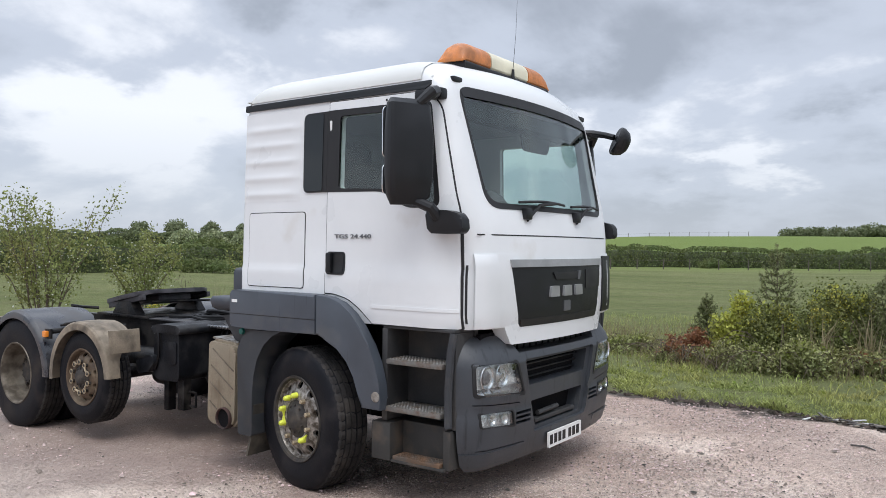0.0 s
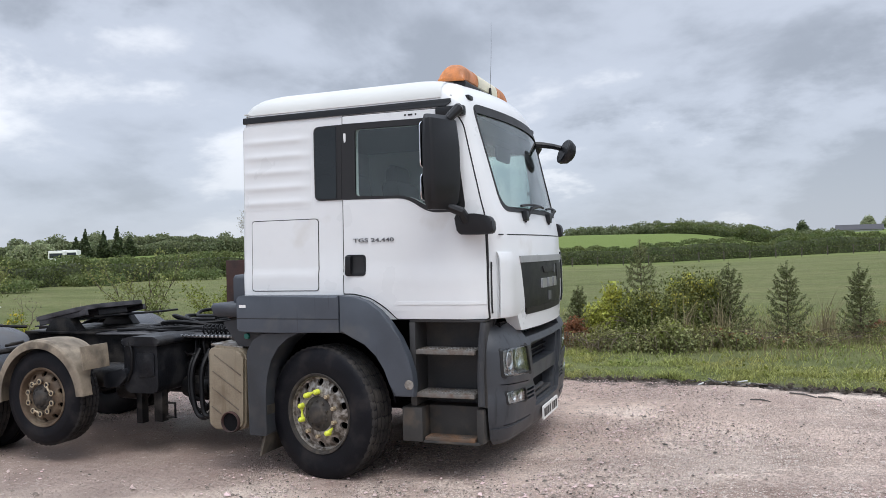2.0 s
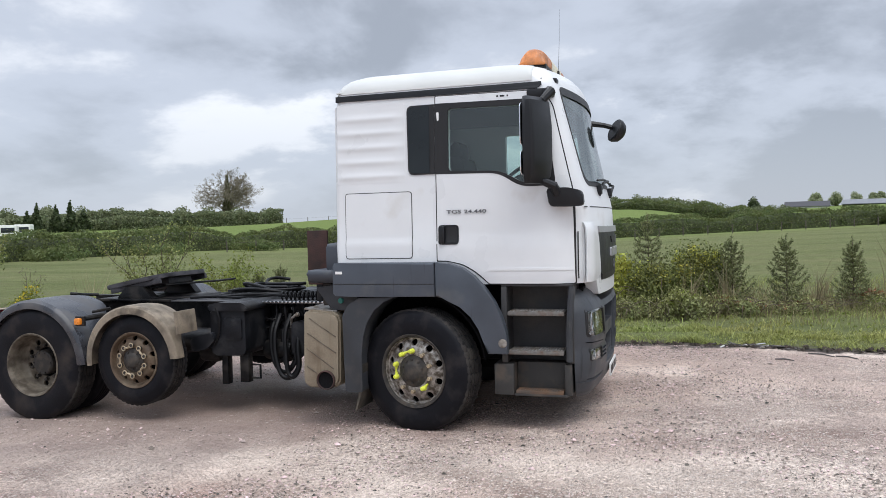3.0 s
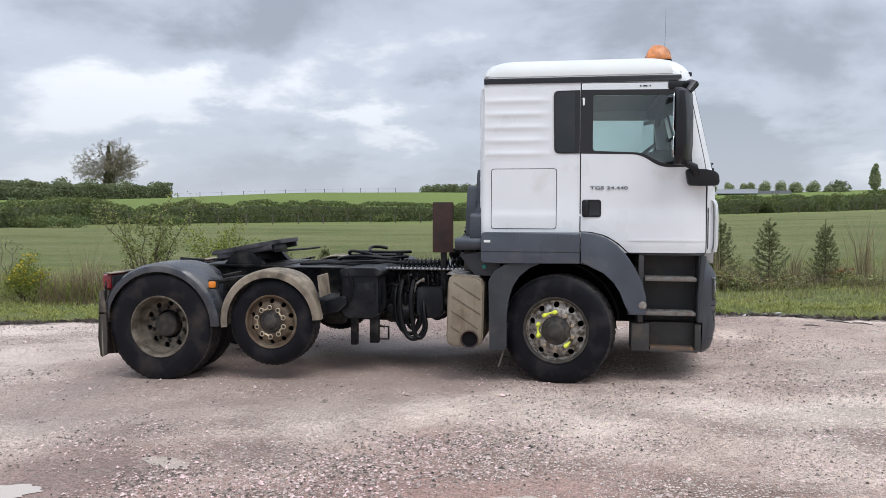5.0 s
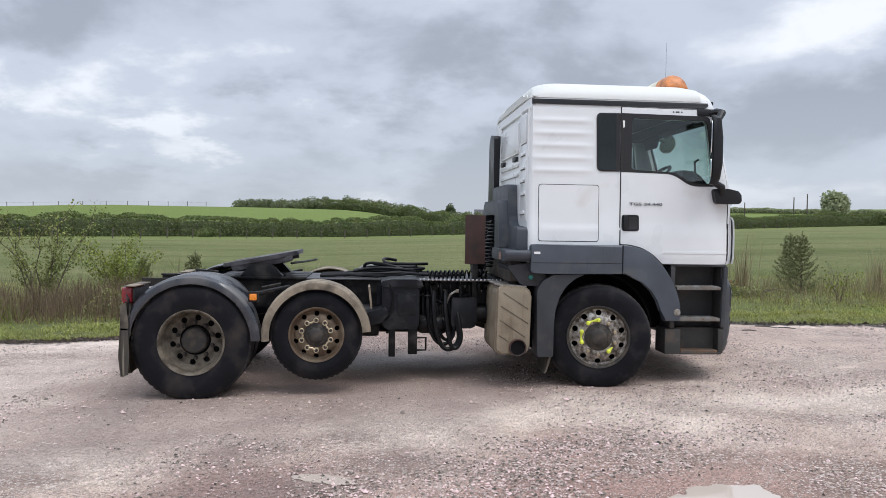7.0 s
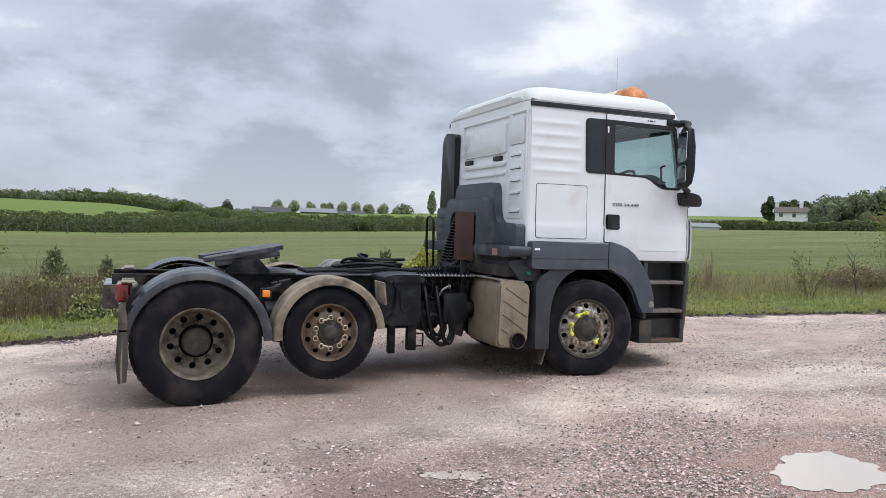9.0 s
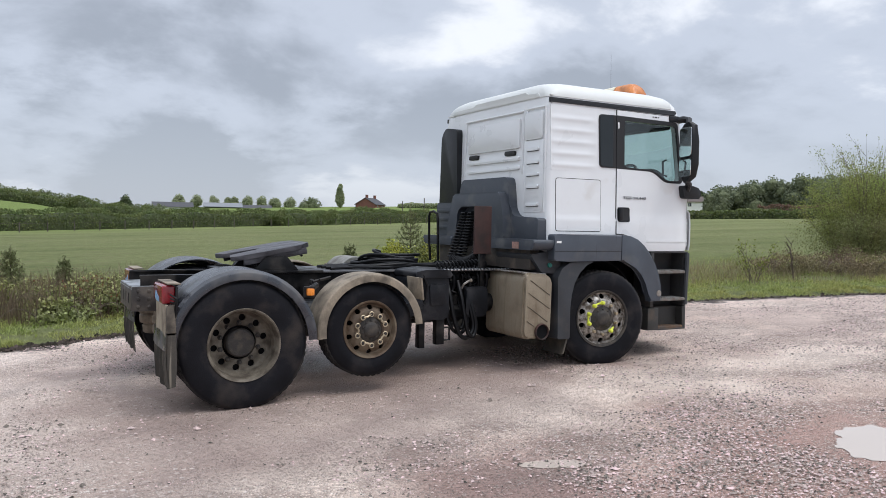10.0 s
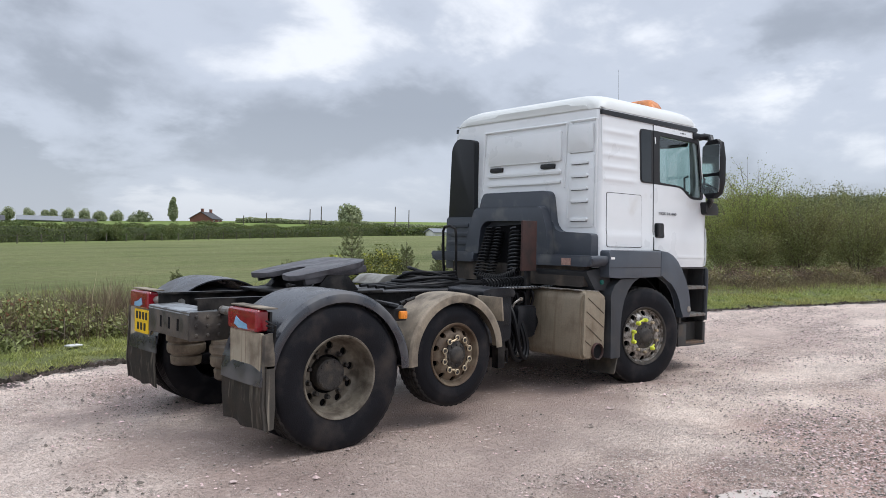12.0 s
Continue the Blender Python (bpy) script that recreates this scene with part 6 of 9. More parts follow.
for s in (-1, 1):
    arch_guard(-3.855, 0.424, 0.605, 2, 181, s * 1.300, s * 0.64, M_GUARD, "weathered dark plastic rear mudguard")
    arch_guard(-2.715, 0.497, 0.492, 4, 187, s * 1.290, s * 0.95, M_BEIGE, "mid-axle mudguard caked in pale mud", 0.02, foot=0.34)

    def sided(bm):
        if s > 0:
            bmesh.ops.transform(bm, matrix=Matrix.Diagonal((1, -1, 1, 1)), verts=bm.verts[:])
        return bm

    bx = bmesh.new()
    prism(bx, rounded([(-2.236, 0.955), (-2.220, 0.955), (-2.196, 0.752), (-2.212, 0.748)], 0.004), "y", -1.285, -0.99, 0.003)
    part("guard_end_plate", sided(bx), M_BEIGE, truck, "mud-caked guard end plate")
    # tail board, flap and lamp cluster
    tb = bmesh.new()
    prism(tb, rounded([(-1.255, 0.775), (-0.785, 0.775), (-0.80, 0.440), (-1.245, 0.440)], 0.015), "x", -4.475, -4.455)
    tail = part("tail_board", sided(tb), M_TAILBOARD, truck, "pale mud-caked panel under the tail lamp")
    tb = bmesh.new()
    box(tb, -4.46, -4.36, -1.262, -0.76, 0.936, 0.946, 0.003)
    part("guard_top_strip", sided(tb), M_BEIGE, tail)
    tb = bmesh.new()
    prism(tb, rounded([(-4.470, 0.765), (-4.40, 0.780), (-4.395, 0.50), (-4.470, 0.47)], 0.008), "y", -1.296, -1.256, 0.004)
    part("guard_end_panel", sided(tb), M_TAILMUD, tail, "mud-caked end of the rear guard")
    sf = bmesh.new()
    prism(sf, [(-4.478, 0.56), (-4.405, 0.56), (-4.395, 0.30), (-4.405, 0.135), (-4.470, 0.120), (-4.492, 0.30)], "y", -1.318, -1.304)
    part("side_flap", sided(sf), M_FLAP, tail, "muddy rubber side of the flap")
    sf = bmesh.new()
    prism(sf, rounded([(-4.475, 0.775), (-4.425, 0.785), (-4.405, 0.62), (-4.405, 0.545), (-4.478, 0.545)], 0.008), "y", -1.318, -1.302, 0.004)
    part("side_guard_panel", sided(sf), M_TAILMUD, tail, "mud-caked side of the rear guard")
    lb = bmesh.new()
    for k in range(3):
        tube(lb, [(-4.44, -1.25 - 0.01 * k, 0.86 - 0.03 * k), (-4.40, -1.31, 0.83 - 0.02 * k), (-4.41, -1.305, 0.74 - 0.03 * k), (-4.43, -1.27, 0.70)], 0.008, 6)
    part("lamp_cable", sided(lb), M_HOSE, truck, "black cable looping behind the tail lamp")
    fb = bmesh.new()
    n = 14
    for i in range(n + 1):
        y = -1.330 + 0.680 * i / n
        for x, z in ((-4.462, 0.560), (-4.478, 0.300), (-4.455, 0.112)):
            w = 0.010 * math.sin(i * 1.3 + z * 9)
            fb.verts.new((x + w, y, z + (0.012 * math.sin(i * 0.7) if z < 0.2 else 0)))
    fb.verts.ensure_lookup_table()
    for i in range(n):
        for j in range(2):
            fb.faces.new([fb.verts[k] for k in (i * 3 + j, i * 3 + j + 1, i * 3 + j + 4, i * 3 + j + 3)])
    bmesh.ops.solidify(fb, geom=fb.faces[:], thickness=0.012)
    part("rear_mudflap", sided(fb), M_FLAP, truck, "muddy black rubber rear mudflap")
    lb = bmesh.new()
    box(lb, -4.500, -4.395, -1.215, -0.785, 0.778, 0.930, 0.028, 3)
    cluster = part("tail_lamp", sided(lb), M_RED, truck, "red tail lamp cluster with a pale blue patch")
    lb = bmesh.new()
    prism(lb, [(-1.10, 0.792), (-0.97, 0.792), (-0.90, 0.815), (-0.93, 0.872), (-0.99, 0.845), (-1.09, 0.826)], "x", -4.5035, -4.490)
    part("blue_patch", sided(lb), M_PALEBLUE, cluster, "irregular pale blue patch")
    lb = bmesh.new()
    box(lb, -4.395, -4.375, -1.22, -0.76, 0.795, 0.915, 0.004)
    part("lamp_base", sided(lb), M_BLACK, cluster)
    lb = bmesh.new()
    tube(lb, [(-4.42, -0.80, 0.86), (-4.36, -0.60, 0.865), (-4.36, -0.38, 0.865)], 0.032, 10)
    part("lamp_arm", sided(lb), M_SILVER, truck, "grey lamp support tube")
    mk = bmesh.new()
    box(mk, -3.328, -3.262, -1.300, -1.262, 0.822, 0.883, 0.012)
    part("side_marker_lamp", sided(mk), M_AMBER, truck, "amber side marker lamp")
    mk = bmesh.new()
    box(mk, -3.345, -3.245, -1.265, -1.235, 0.805, 0.90, 0.008)
    tube(mk, [(-3.30, -1.24, 0.87), (-3.18, -1.1, 0.89), (-3.05, -0.6, 0.89)], 0.026, 8)
    part("marker_bracket", sided(mk), M_CHASSIS, truck)
    for x, z in ((-3.235, 0.93), (-3.17, 0.945)):
        mk = bmesh.new()
        tube(mk, [(x, -1.16, z), (x + 0.11, -1.12, z + 0.02)], 0.014, 6)
        part("guard_stay", sided(mk), M_CHASSIS, truck)
yp = bmesh.new()
prism(yp, rounded([(0.79, 0.560), (1.12, 0.560), (1.12, 0.765), (0.79, 0.765)], 0.01), "x", -4.488, -4.478)
yplate = part("rear_number_plate", yp, M_PLATE_Y, truck, "yellow number plate with dark bars")
for y, z in ((0.835, 0.68), (0.91, 0.68), (0.985, 0.68), (1.06, 0.68), (0.87, 0.585), (0.95, 0.585), (1.03, 0.585)):
    cb = bmesh.new()
    box(cb, -4.4905, -4.487, y - 0.022, y + 0.022, z, z + 0.065)
    part("plate_bar", cb, M_BLACK, yplate)

# ---- chassis ----
for s in (-1, 1):
    rb = bmesh.new()
    prism(rb, [(-0.40, 0.955), (-0.33, 0.955), (-0.33, 0.940), (-0.385, 0.940), (-0.385, 0.685), (-0.33, 0.685), (-0.33, 0.670), (-0.40, 0.670)] if s < 0 else
          [(0.40, 0.955), (0.33, 0.955), (0.33, 0.940), (0.385, 0.940), (0.385, 0.685), (0.33, 0.685), (0.33, 0.670), (0.40, 0.670)], "x", -4.55, 1.30)
    part("chassis_rail", rb, M_CHASSIS, truck, "greasy black chassis rail")
for x in (-2.15, -1.2, -0.3, 0.8):
    cb = bmesh.new()
    box(cb, x - 0.06, x + 0.06, -0.39, 0.39, 0.70, 0.93, 0.01)
    part("cross_member", cb, M_CHASSIS, truck)
cb = bmesh.new()
box(cb, -4.625, -4.605, -0.405, 0.405, 0.645, 0.850, 0.004)
end = part("rear_cross_member", cb, M_ENDBEAM, truck, "black riveted rear cross-member")
for s in (-1, 1):
    cb = bmesh.new()
    box(cb, -4.62, -4.24, min(s * 0.400, s * 0.418), max(s * 0.400, s * 0.418), 0.640, 0.855, 0.004)
    part("end_gusset", cb, M_ENDBEAM, end)
    for i in range(4):
        for j in range(3):
            rv = bmesh.new()
            lathe(rv, [(0.0, -0.014), (0.012, -0.011), (0.016, 0.0)], (-4.57 + i * 0.09, s * 0.418, 0.68 + j * 0.07), "y", 8)
            if s > 0:
                bmesh.ops.transform(rv, matrix=Matrix.Translation((0, 0.008, 0)), verts=rv.verts[:])
            part("rivet", rv, M_ENDBEAM, end)
cb = bmesh.new()
prism(cb, rounded([(-4.628, 0.832), (-4.618, 0.858), (-4.40, 0.868), (-4.40, 0.856), (-4.610, 0.846), (-4.620, 0.828)], 0.003), "y", -0.405, 0.405, 0.002)
part("end_top_plate", cb, M_WORNTOP, end, "worn blue-grey top plate")
for y in (-0.22, -0.05, 0.12):
    cb = bmesh.new()
    box(cb, -4.627, -4.6235, y, y + 0.035, 0.70, 0.79)
    part("end_slot", cb, M_LINER, end)
for s in (-1, 1):
    ab2 = bmesh.new()
    lathe(ab2, [(0.0, 0.0), (0.11, 0.0), (0.125, 0.012), (0.132, 0.075), (0.122, 0.085), (0.122, 0.093), (0.148, 0.102), (0.160, 0.125), (0.160, 0.175), (0.150, 0.188), (0.150, 0.196), (0.166, 0.206), (0.166, 0.255), (0.152, 0.275), (0.154, 0.285), (0.150, 0.30), (0.0, 0.305)], (-4.29, s * 0.43, 0.335), "z", 32)
    part("air_spring", ab2, M_SPRING, truck, "dusty suspension air spring")
    ab2 = bmesh.new()
    box(ab2, -4.38, -3.6, s * 0.42 - 0.06, s * 0.42 + 0.06, 0.33, 0.42, 0.02)
    part("spring_arm", ab2, M_CHASSIS, truck)
    ab2 = bmesh.new()
    lathe(ab2, [(0.0, 0.0), (0.10, 0.0), (0.11, 0.02), (0.11, 0.22), (0.10, 0.25), (0.0, 0.25)], (-4.2, s * 0.66, 0.38), "z", 20)
    part("brake_chamber", ab2, M_CHASSIS, truck)
    ab2 = bmesh.new()
    tube(ab2, [(-3.2, s * 0.60, 0.60), (-2.2, s * 0.60, 0.60)], 0.12, 16)
    part("air_tank", ab2, M_CHASSIS, truck, "black air tank")
    # gallery of side plates along the rail
    sp = bmesh.new()
    box(sp, -2.15, -0.85, s * 0.405, s * 0.405 + s * 0.02, 0.70, 0.965, 0.0) if s > 0 else box(sp, -2.15, -0.85, -0.425, -0.405, 0.70, 0.965, 0.0)
    part("side_plate", sp, M_BATTERY, truck)

# deck plates with a toothed edge
dk = bmesh.new()
box(dk, -1.95, -0.72, -0.62, 0.62, 0.966, 0.980, 0.003)
deck = part("catwalk_plate", dk, M_DECK, truck, "dusty black chequered catwalk plate")
for i in range(28):
    tb = bmesh.new()
    box(tb, -1.93 + i * 0.042, -1.93 + i * 0.042 + 0.020, -0.636, -0.600, 0.974, 0.992, 0.003)
    part("tread_tooth", tb, M_CHROME, deck)
dk = bmesh.new()
box(dk, -3.05, -2.0, -0.45, 0.45, 0.958, 0.972, 0.003)
part("rear_deck", dk, M_DECK, truck)

# fifth wheel: mounting plate, pedestals and tilted slotted top plate
fw = bmesh.new()
box(fw, -3.80, -2.88, -0.46, 0.46, 0.960, 0.985, 0.006)
fifth = part("fifth_wheel_base", fw, M_CHASSIS, truck, "black mounting plate of the coupling")
for s in (-1, 1):
    pb = bmesh.new()
    prism(pb, rounded([(-3.56, 0.985), (-3.12, 0.985), (-3.24, 1.12), (-3.44, 1.12)], 0.015), "y", s * 0.33, s * 0.43, 0.008)
    part("pedestal", pb, M_CHASSIS, fifth)
tp = bmesh.new()
U = rounded([(-0.36, -0.42), (-0.42, -0.34), (-0.37, -0.12), (-0.08, -0.055), (-0.04, 0.0), (-0.08, 0.055), (-0.37, 0.12), (-0.42, 0.34), (-0.36, 0.42), (-0.05, 0.45), (0.25, 0.43), (0.37, 0.30), (0.37, -0.30), (0.25, -0.43), (-0.05, -0.45)], 0.04, 3)
tilt = Matrix.Translation((-3.34, 0, 1.165)) @ Matrix.Rotation(radians(-10.5), 4, "Y")
prism(tp, U, "z", -0.022, 0.022, 0.008)
for s in (-1, 1):
    box(tp, -0.32, 0.30, min(s * 0.38, s * 0.42), max(s * 0.38, s * 0.42), -0.075, -0.018, 0.006)
box(tp, -0.12, 0.25, -0.2, 0.2, -0.085, -0.018, 0.01)
bmesh.ops.transform(tp, matrix=tilt, verts=tp.verts[:])
top = part("fifth_wheel_plate", tp, mat("greased_steel_plate", (0.052, 0.050, 0.056), 0.36, metal=0.5, var=0.4, scale=8, bump=0.25, dirt=(0.15, 0.145, 0.155), dirt_at=0.58, dirt_scale=5), fifth, "greasy slotted coupling plate tilted back")
tp = bmesh.new()
tube(tp, [(-3.05, -0.30, 1.12), (-2.97, 0.0, 1.12), (-2.92, 0.48, 1.11), (-2.86, 0.72, 1.115)], 0.012, 6)
part("release_handle", tp, M_CHASSIS, fifth)
tp = bmesh.new()
tube(tp, [(-3.78, -0.45, 1.03), (-3.85, -0.60, 1.045), (-3.95, -0.66, 1.06)], 0.016, 6)
part("lock_lever", tp, M_CHASSIS, fifth)

# battery box, valve box and struts on the driver's side; plain tanks on the other
for s in (-1, 1):
    def sided(bm):
        if s > 0:
            bmesh.ops.transform(bm, matrix=Matrix.Diagonal((1, -1, 1, 1)), verts=bm.verts[:])
        return bm

    bx = bmesh.new()
    prism(bx, rounded([(-2.10, 0.93), (-1.735, 0.93), (-1.73, 0.56), (-1.76, 0.51), (-2.06, 0.505), (-2.10, 0.56)], 0.02), "y", -0.92, -0.45, 0.015)
    bat = part("battery_box", sided(bx), M_BATTERY, truck, "dusty black plastic battery box")
    bx = bmesh.new()
    prism(bx, rounded([(-2.115, 0.985), (-2.00, 1.005), (-1.76, 1.005), (-1.70, 0.975), (-1.705, 0.925), (-2.11, 0.925)], 0.02), "y", -0.94, -0.44, 0.018)
    part("battery_lid", sided(bx), M_BATTERY, bat, "dusty black lid")
    bx = bmesh.new()
    prism(bx, rounded([(-1.955, 0.86), (-1.765, 0.86), (-1.765, 0.66), (-1.94, 0.65)], 0.025), "y", -0.932, -0.90, 0.008)
    part("battery_panel", sided(bx), M_BATTERY, bat)
    bx = bmesh.new()
    tube(bx, [(-2.03, -0.93, 0.96), (-1.99, -0.945, 0.86), (-2.0, -0.94, 0.72), (-2.06, -0.935, 0.60)], 0.012, 6)
    part("battery_strap", sided(bx), M_HOSE, bat)
    bx = bmesh.new()
    prism(bx, rounded([(-2.30, 0.66), (-2.06, 0.73), (-2.03, 0.66), (-2.12, 0.57), (-2.28, 0.545)], 0.02), "y", -0.97, -0.60, 0.015)
    part("side_shield", sided(bx), M_BATTERY, truck, "dusty black side shield")
    bx = bmesh.new()
    prism(bx, rounded([(-1.385, 0.80), (-1.13, 0.80), (-1.125, 0.53), (-1.16, 0.488), (-1.36, 0.485), (-1.39, 0.53)], 0.03), "y", -0.68, -0.42, 0.02)
    part("valve_box", sided(bx), M_BATTERY, truck, "dark valve housing")
    bx = bmesh.new()
    tube(bx, [(-1.43, -0.60, 0.74), (-1.40, -0.64, 0.83), (-1.355, -0.655, 0.862), (-1.33, -0.655, 0.87)], 0.012, 6)
    lathe(bx, [(0, 0), (0.02, 0.004), (0.02, 0.03), (0, 0.034)], (-1.345, -0.655, 0.868), "x", 8)
    part("air_valve", sided(bx), M_SILVER, truck, "small bright air valve")
    for x0, x1, z0 in ((-2.03, -1.965, 0.225), (-1.835, -1.745, 0.25)):
        bx = bmesh.new()
        box(bx, x0, x1, -0.86, -0.78, z0, 0.55, 0.006)
        part("strut", sided(bx), M_CHASSIS, truck)
    bx = bmesh.new()
    box(bx, -1.68, -1.40, -0.56, -0.44, 0.50, 0.72, 0.03)
    box(bx, -1.60, -1.46, -0.60, -0.44, 0.40, 0.56, 0.03)
    part("pipe_bundle", sided(bx), M_CHASSIS, truck)
    bx = bmesh.new()
    tube(bx, [(-1.745, -0.80, 0.41), (-1.655, -0.80, 0.41), (-1.655, -0.80, 0.285), (-1.745, -0.80, 0.285)], 0.012, 6)
    part("strut_loop", sided(bx), M_CHASSIS, truck)
    for x0, x1, y, r, low in ((-1.62, -1.38, -0.66, 0.020, 0.33), (-1.56, -1.33, -0.70, 0.024, 0.285), (-1.52, -1.40, -0.62, 0.018, 0.37), (-1.66, -1.50, -0.60, 0.022, 0.42), (-1.48, -1.30, -0.58, 0.016, 0.46), (-1.44, -1.31, -0.72, 0.022, 0.30)):
        bx = bmesh.new()
        tube(bx, flowing([(x0, y + 0.14, 0.86), (x0 - 0.01, y + 0.04, 0.70), (x0 + 0.01, y, 0.50), ((x0 * 2 + x1) / 3, y - 0.02, low + 0.03), ((x0 + x1 * 2) / 3 + 0.02, y - 0.02, low), (x1 + 0.02, y, low + 0.10), (x1, y + 0.02, 0.55), (x1 - 0.03, y + 0.10, 0.74)]), r, 8)
        part("looped_hose", sided(bx), M_HOSE, truck, "black hose hanging in a loop")
    for k, (x, z) in enumerate(((-1.66, 0.90), (-1.60, 0.84), (-1.50, 0.90), (-1.44, 0.86), (-1.22, 0.90), (-1.05, 0.86), (-0.98, 0.90), (-1.56, 0.76))):
        bx = bmesh.new()
        lathe(bx, [(0.0, -0.016), (0.014, -0.014), (0.016, 0.0)], (x, -0.427, z), "y", 6)
        part("chassis_bolt", sided(bx), M_SILVER, truck)
    for k, x in enumerate((-1.66, -1.55, -1.28)):
        bx = bmesh.new()
        tube(bx, [(x, -0.44, 0.95), (x + 0.01, -0.46, 0.86), (x + 0.015 * k, -0.45, 0.74)], 0.009, 6)
        part("brake_line", sided(bx), M_SILVER if k == 2 else M_HOSE, truck)
    for k in range(6):
        pp = bmesh.new()
        x = -1.62 + k * 0.10
        tube(pp, flowing([(x, -0.46, 0.97), (x + 0.02, -0.56 - 0.02 * (k % 3), 0.93), (x + 0.03, -0.58, 0.80), (x - 0.02 * (k % 2), -0.56, 0.66), (x + 0.02, -0.50, 0.58)]), 0.011 + 0.004 * (k % 2), 7)
        part("air_line", sided(pp), M_HOSE, truck)
    for x, z in ((-1.55, 0.88), (-1.45, 0.80), (-1.58, 0.76), (-1.28, 0.90), (-1.18, 0.88), (-1.0, 0.90)):
        pp = bmesh.new()
        box(pp, x - 0.035, x + 0.035, -0.50, -0.42, z - 0.03, z + 0.03, 0.008)
        part("valve", sided(pp), M_CHASSIS, truck)

rc = random.Random(31)
for i in range(10):
    cl = bmesh.new()
    x, z0 = rc.uniform(-2.2, -1.2), rc.uniform(0.62, 0.9)
    pts = [(x, rc.uniform(-0.60, -0.5), z0), (x + 0.12, rc.uniform(-0.62, -0.5), z0 - rc.uniform(0.02, 0.10)), (x + 0.26, rc.uniform(-0.6, -0.5), z0 - rc.uniform(0.0, 0.12)), (x + 0.40, -0.5, z0)]
    tube(cl, flowing(pts), rc.uniform(0.006, 0.012), 6)
    part("brake_pipe", cl, M_HOSE, truck)
# gearbox, propeller shaft and air tanks slung between the rails, added to block light
gb = bmesh.new()
prism(gb, rounded([(-1.25, 0.92), (-0.55, 1.0), (-0.50, 0.48), (-0.95, 0.42), (-1.25, 0.52)], 0.06), "y", -0.28, 0.28, 0.05)
part("gearbox", gb, M_CHASSIS, truck, "greasy black gearbox")
gb = bmesh.new()
tube(gb, [(-1.22, 0, 0.66), (-2.45, 0, 0.60), (-3.62, 0, 0.46)], [0.075, 0.06, 0.07], 14)
part("propeller_shaft", gb, M_CHASSIS, truck)
for y in (-0.24, 0.10):
    gb = bmesh.new()
    lathe(gb, [(0, 0), (0.12, 0.015), (0.14, 0.06), (0.14, 0.74), (0.12, 0.785), (0, 0.80)], (-2.30, y + 0.07, 0.52), "x", 20)
    part("air_tank", gb, M_CHASSIS, truck, "black air tank")
for x, y, z, r, ln in ((-1.72, -0.56, 0.52, 0.10, 0.30), (-1.14, -0.50, 0.62, 0.10, 0.24), (-2.34, -0.70, 0.50, 0.09, 0.22)):
    cl = bmesh.new()
    lathe(cl, [(0, 0), (r * 0.9, 0.01), (r, 0.04), (r, ln - 0.04), (r * 0.9, ln - 0.01), (0, ln)], (x, y, z), "x", 18)
    part("air_dryer", cl, M_CHASSIS, truck, "black air reservoir")

# silencer box with diagonal ribs and the exhaust outlet (driver's side), fuel tank on the other
mb = bmesh.new()
FACE = rounded([(-0.965, 0.975), (-0.700, 0.955), (-0.655, 0.90), (-0.668, 0.345), (-0.72, 0.298), (-0.99, 0.300), (-1.015, 0.36), (-1.0, 0.90)], 0.03)
prism(mb, FACE, "y", -1.155, -0.47, 0.02)
silencer = part("silencer_box", mb, M_MUFFLER, truck, "mud-caked exhaust silencer box")
mb = bmesh.new()
prism(mb, rounded([(-0.985, 0.958), (-0.705, 0.938), (-0.668, 0.89), (-0.680, 0.36), (-0.73, 0.315), (-0.975, 0.316), (-0.998, 0.37), (-0.985, 0.90)], 0.04), "y", -1.185, -1.13, 0.018)
shield = part("heat_shield", mb, M_MUFFLER, silencer, "ribbed pale heat shield")
for (x0, z0), (x1, z1) in (((-0.935, 0.902), (-0.690, 0.745)), ((-0.955, 0.772), (-0.690, 0.605)), ((-0.965, 0.640), (-0.715, 0.470)), ((-0.970, 0.488), (-0.880, 0.430))):
    mb = bmesh.new()
    tube(mb, [(x0, -1.186, z0), (x1, -1.186, z1)], 0.005, 6)
    part("shield_rib", mb, M_SPRING, shield)
mb = bmesh.new()
lathe(mb, [(0.070, 0.12), (0.072, -0.02), (0.078, -0.026), (0.084, -0.02), (0.086, 0.03)], (-0.790, -1.186, 0.372), "y", 28)
part("exhaust_outlet", mb, M_RUST, silencer, "rusty exhaust outlet")
mb = bmesh.new()
lathe(mb, [(0.0, 0.0), (0.073, 0.0), (0.073, 0.004), (0.0, 0.004)], (-0.790, -1.1895, 0.372), "y", 24)
part("exhaust_bore", mb, M_LINER, silencer)
mb = bmesh.new()
prism(mb, rounded([(-1.01, 0.985), (-0.70, 0.965), (-0.70, 0.955), (-1.01, 0.970)], 0.004), "y", -1.13, -0.48, 0.003)
part("silencer_top", mb, M_SILVER, silencer, "bare metal top plate")
mb = bmesh.new()
prism(mb, rounded([(-1.02, 0.95), (-0.66, 0.95), (-0.66, 0.36), (-1.02, 0.36)], 0.12), "y", 0.52, 1.16, 0.03)
part("fuel_tank", mb, M_SILVER, truck, "dull metal fuel tank")
mb = bmesh.new()
prism(mb, rounded([(-0.90, 1.16), (-0.60, 1.20), (-0.50, 1.05), (-0.52, 0.96), (-0.75, 0.97)], 0.02), "y", -1.12, -0.45, 0.01)
part("cab_mount", mb, M_SCUFF, truck, "dusty cab mounting bracket")
mb = bmesh.new()
lathe(mb, [(0.0, -0.02), (0.022, -0.018), (0.026, 0.0)], (-0.66, -1.125, 1.05), "y", 10)
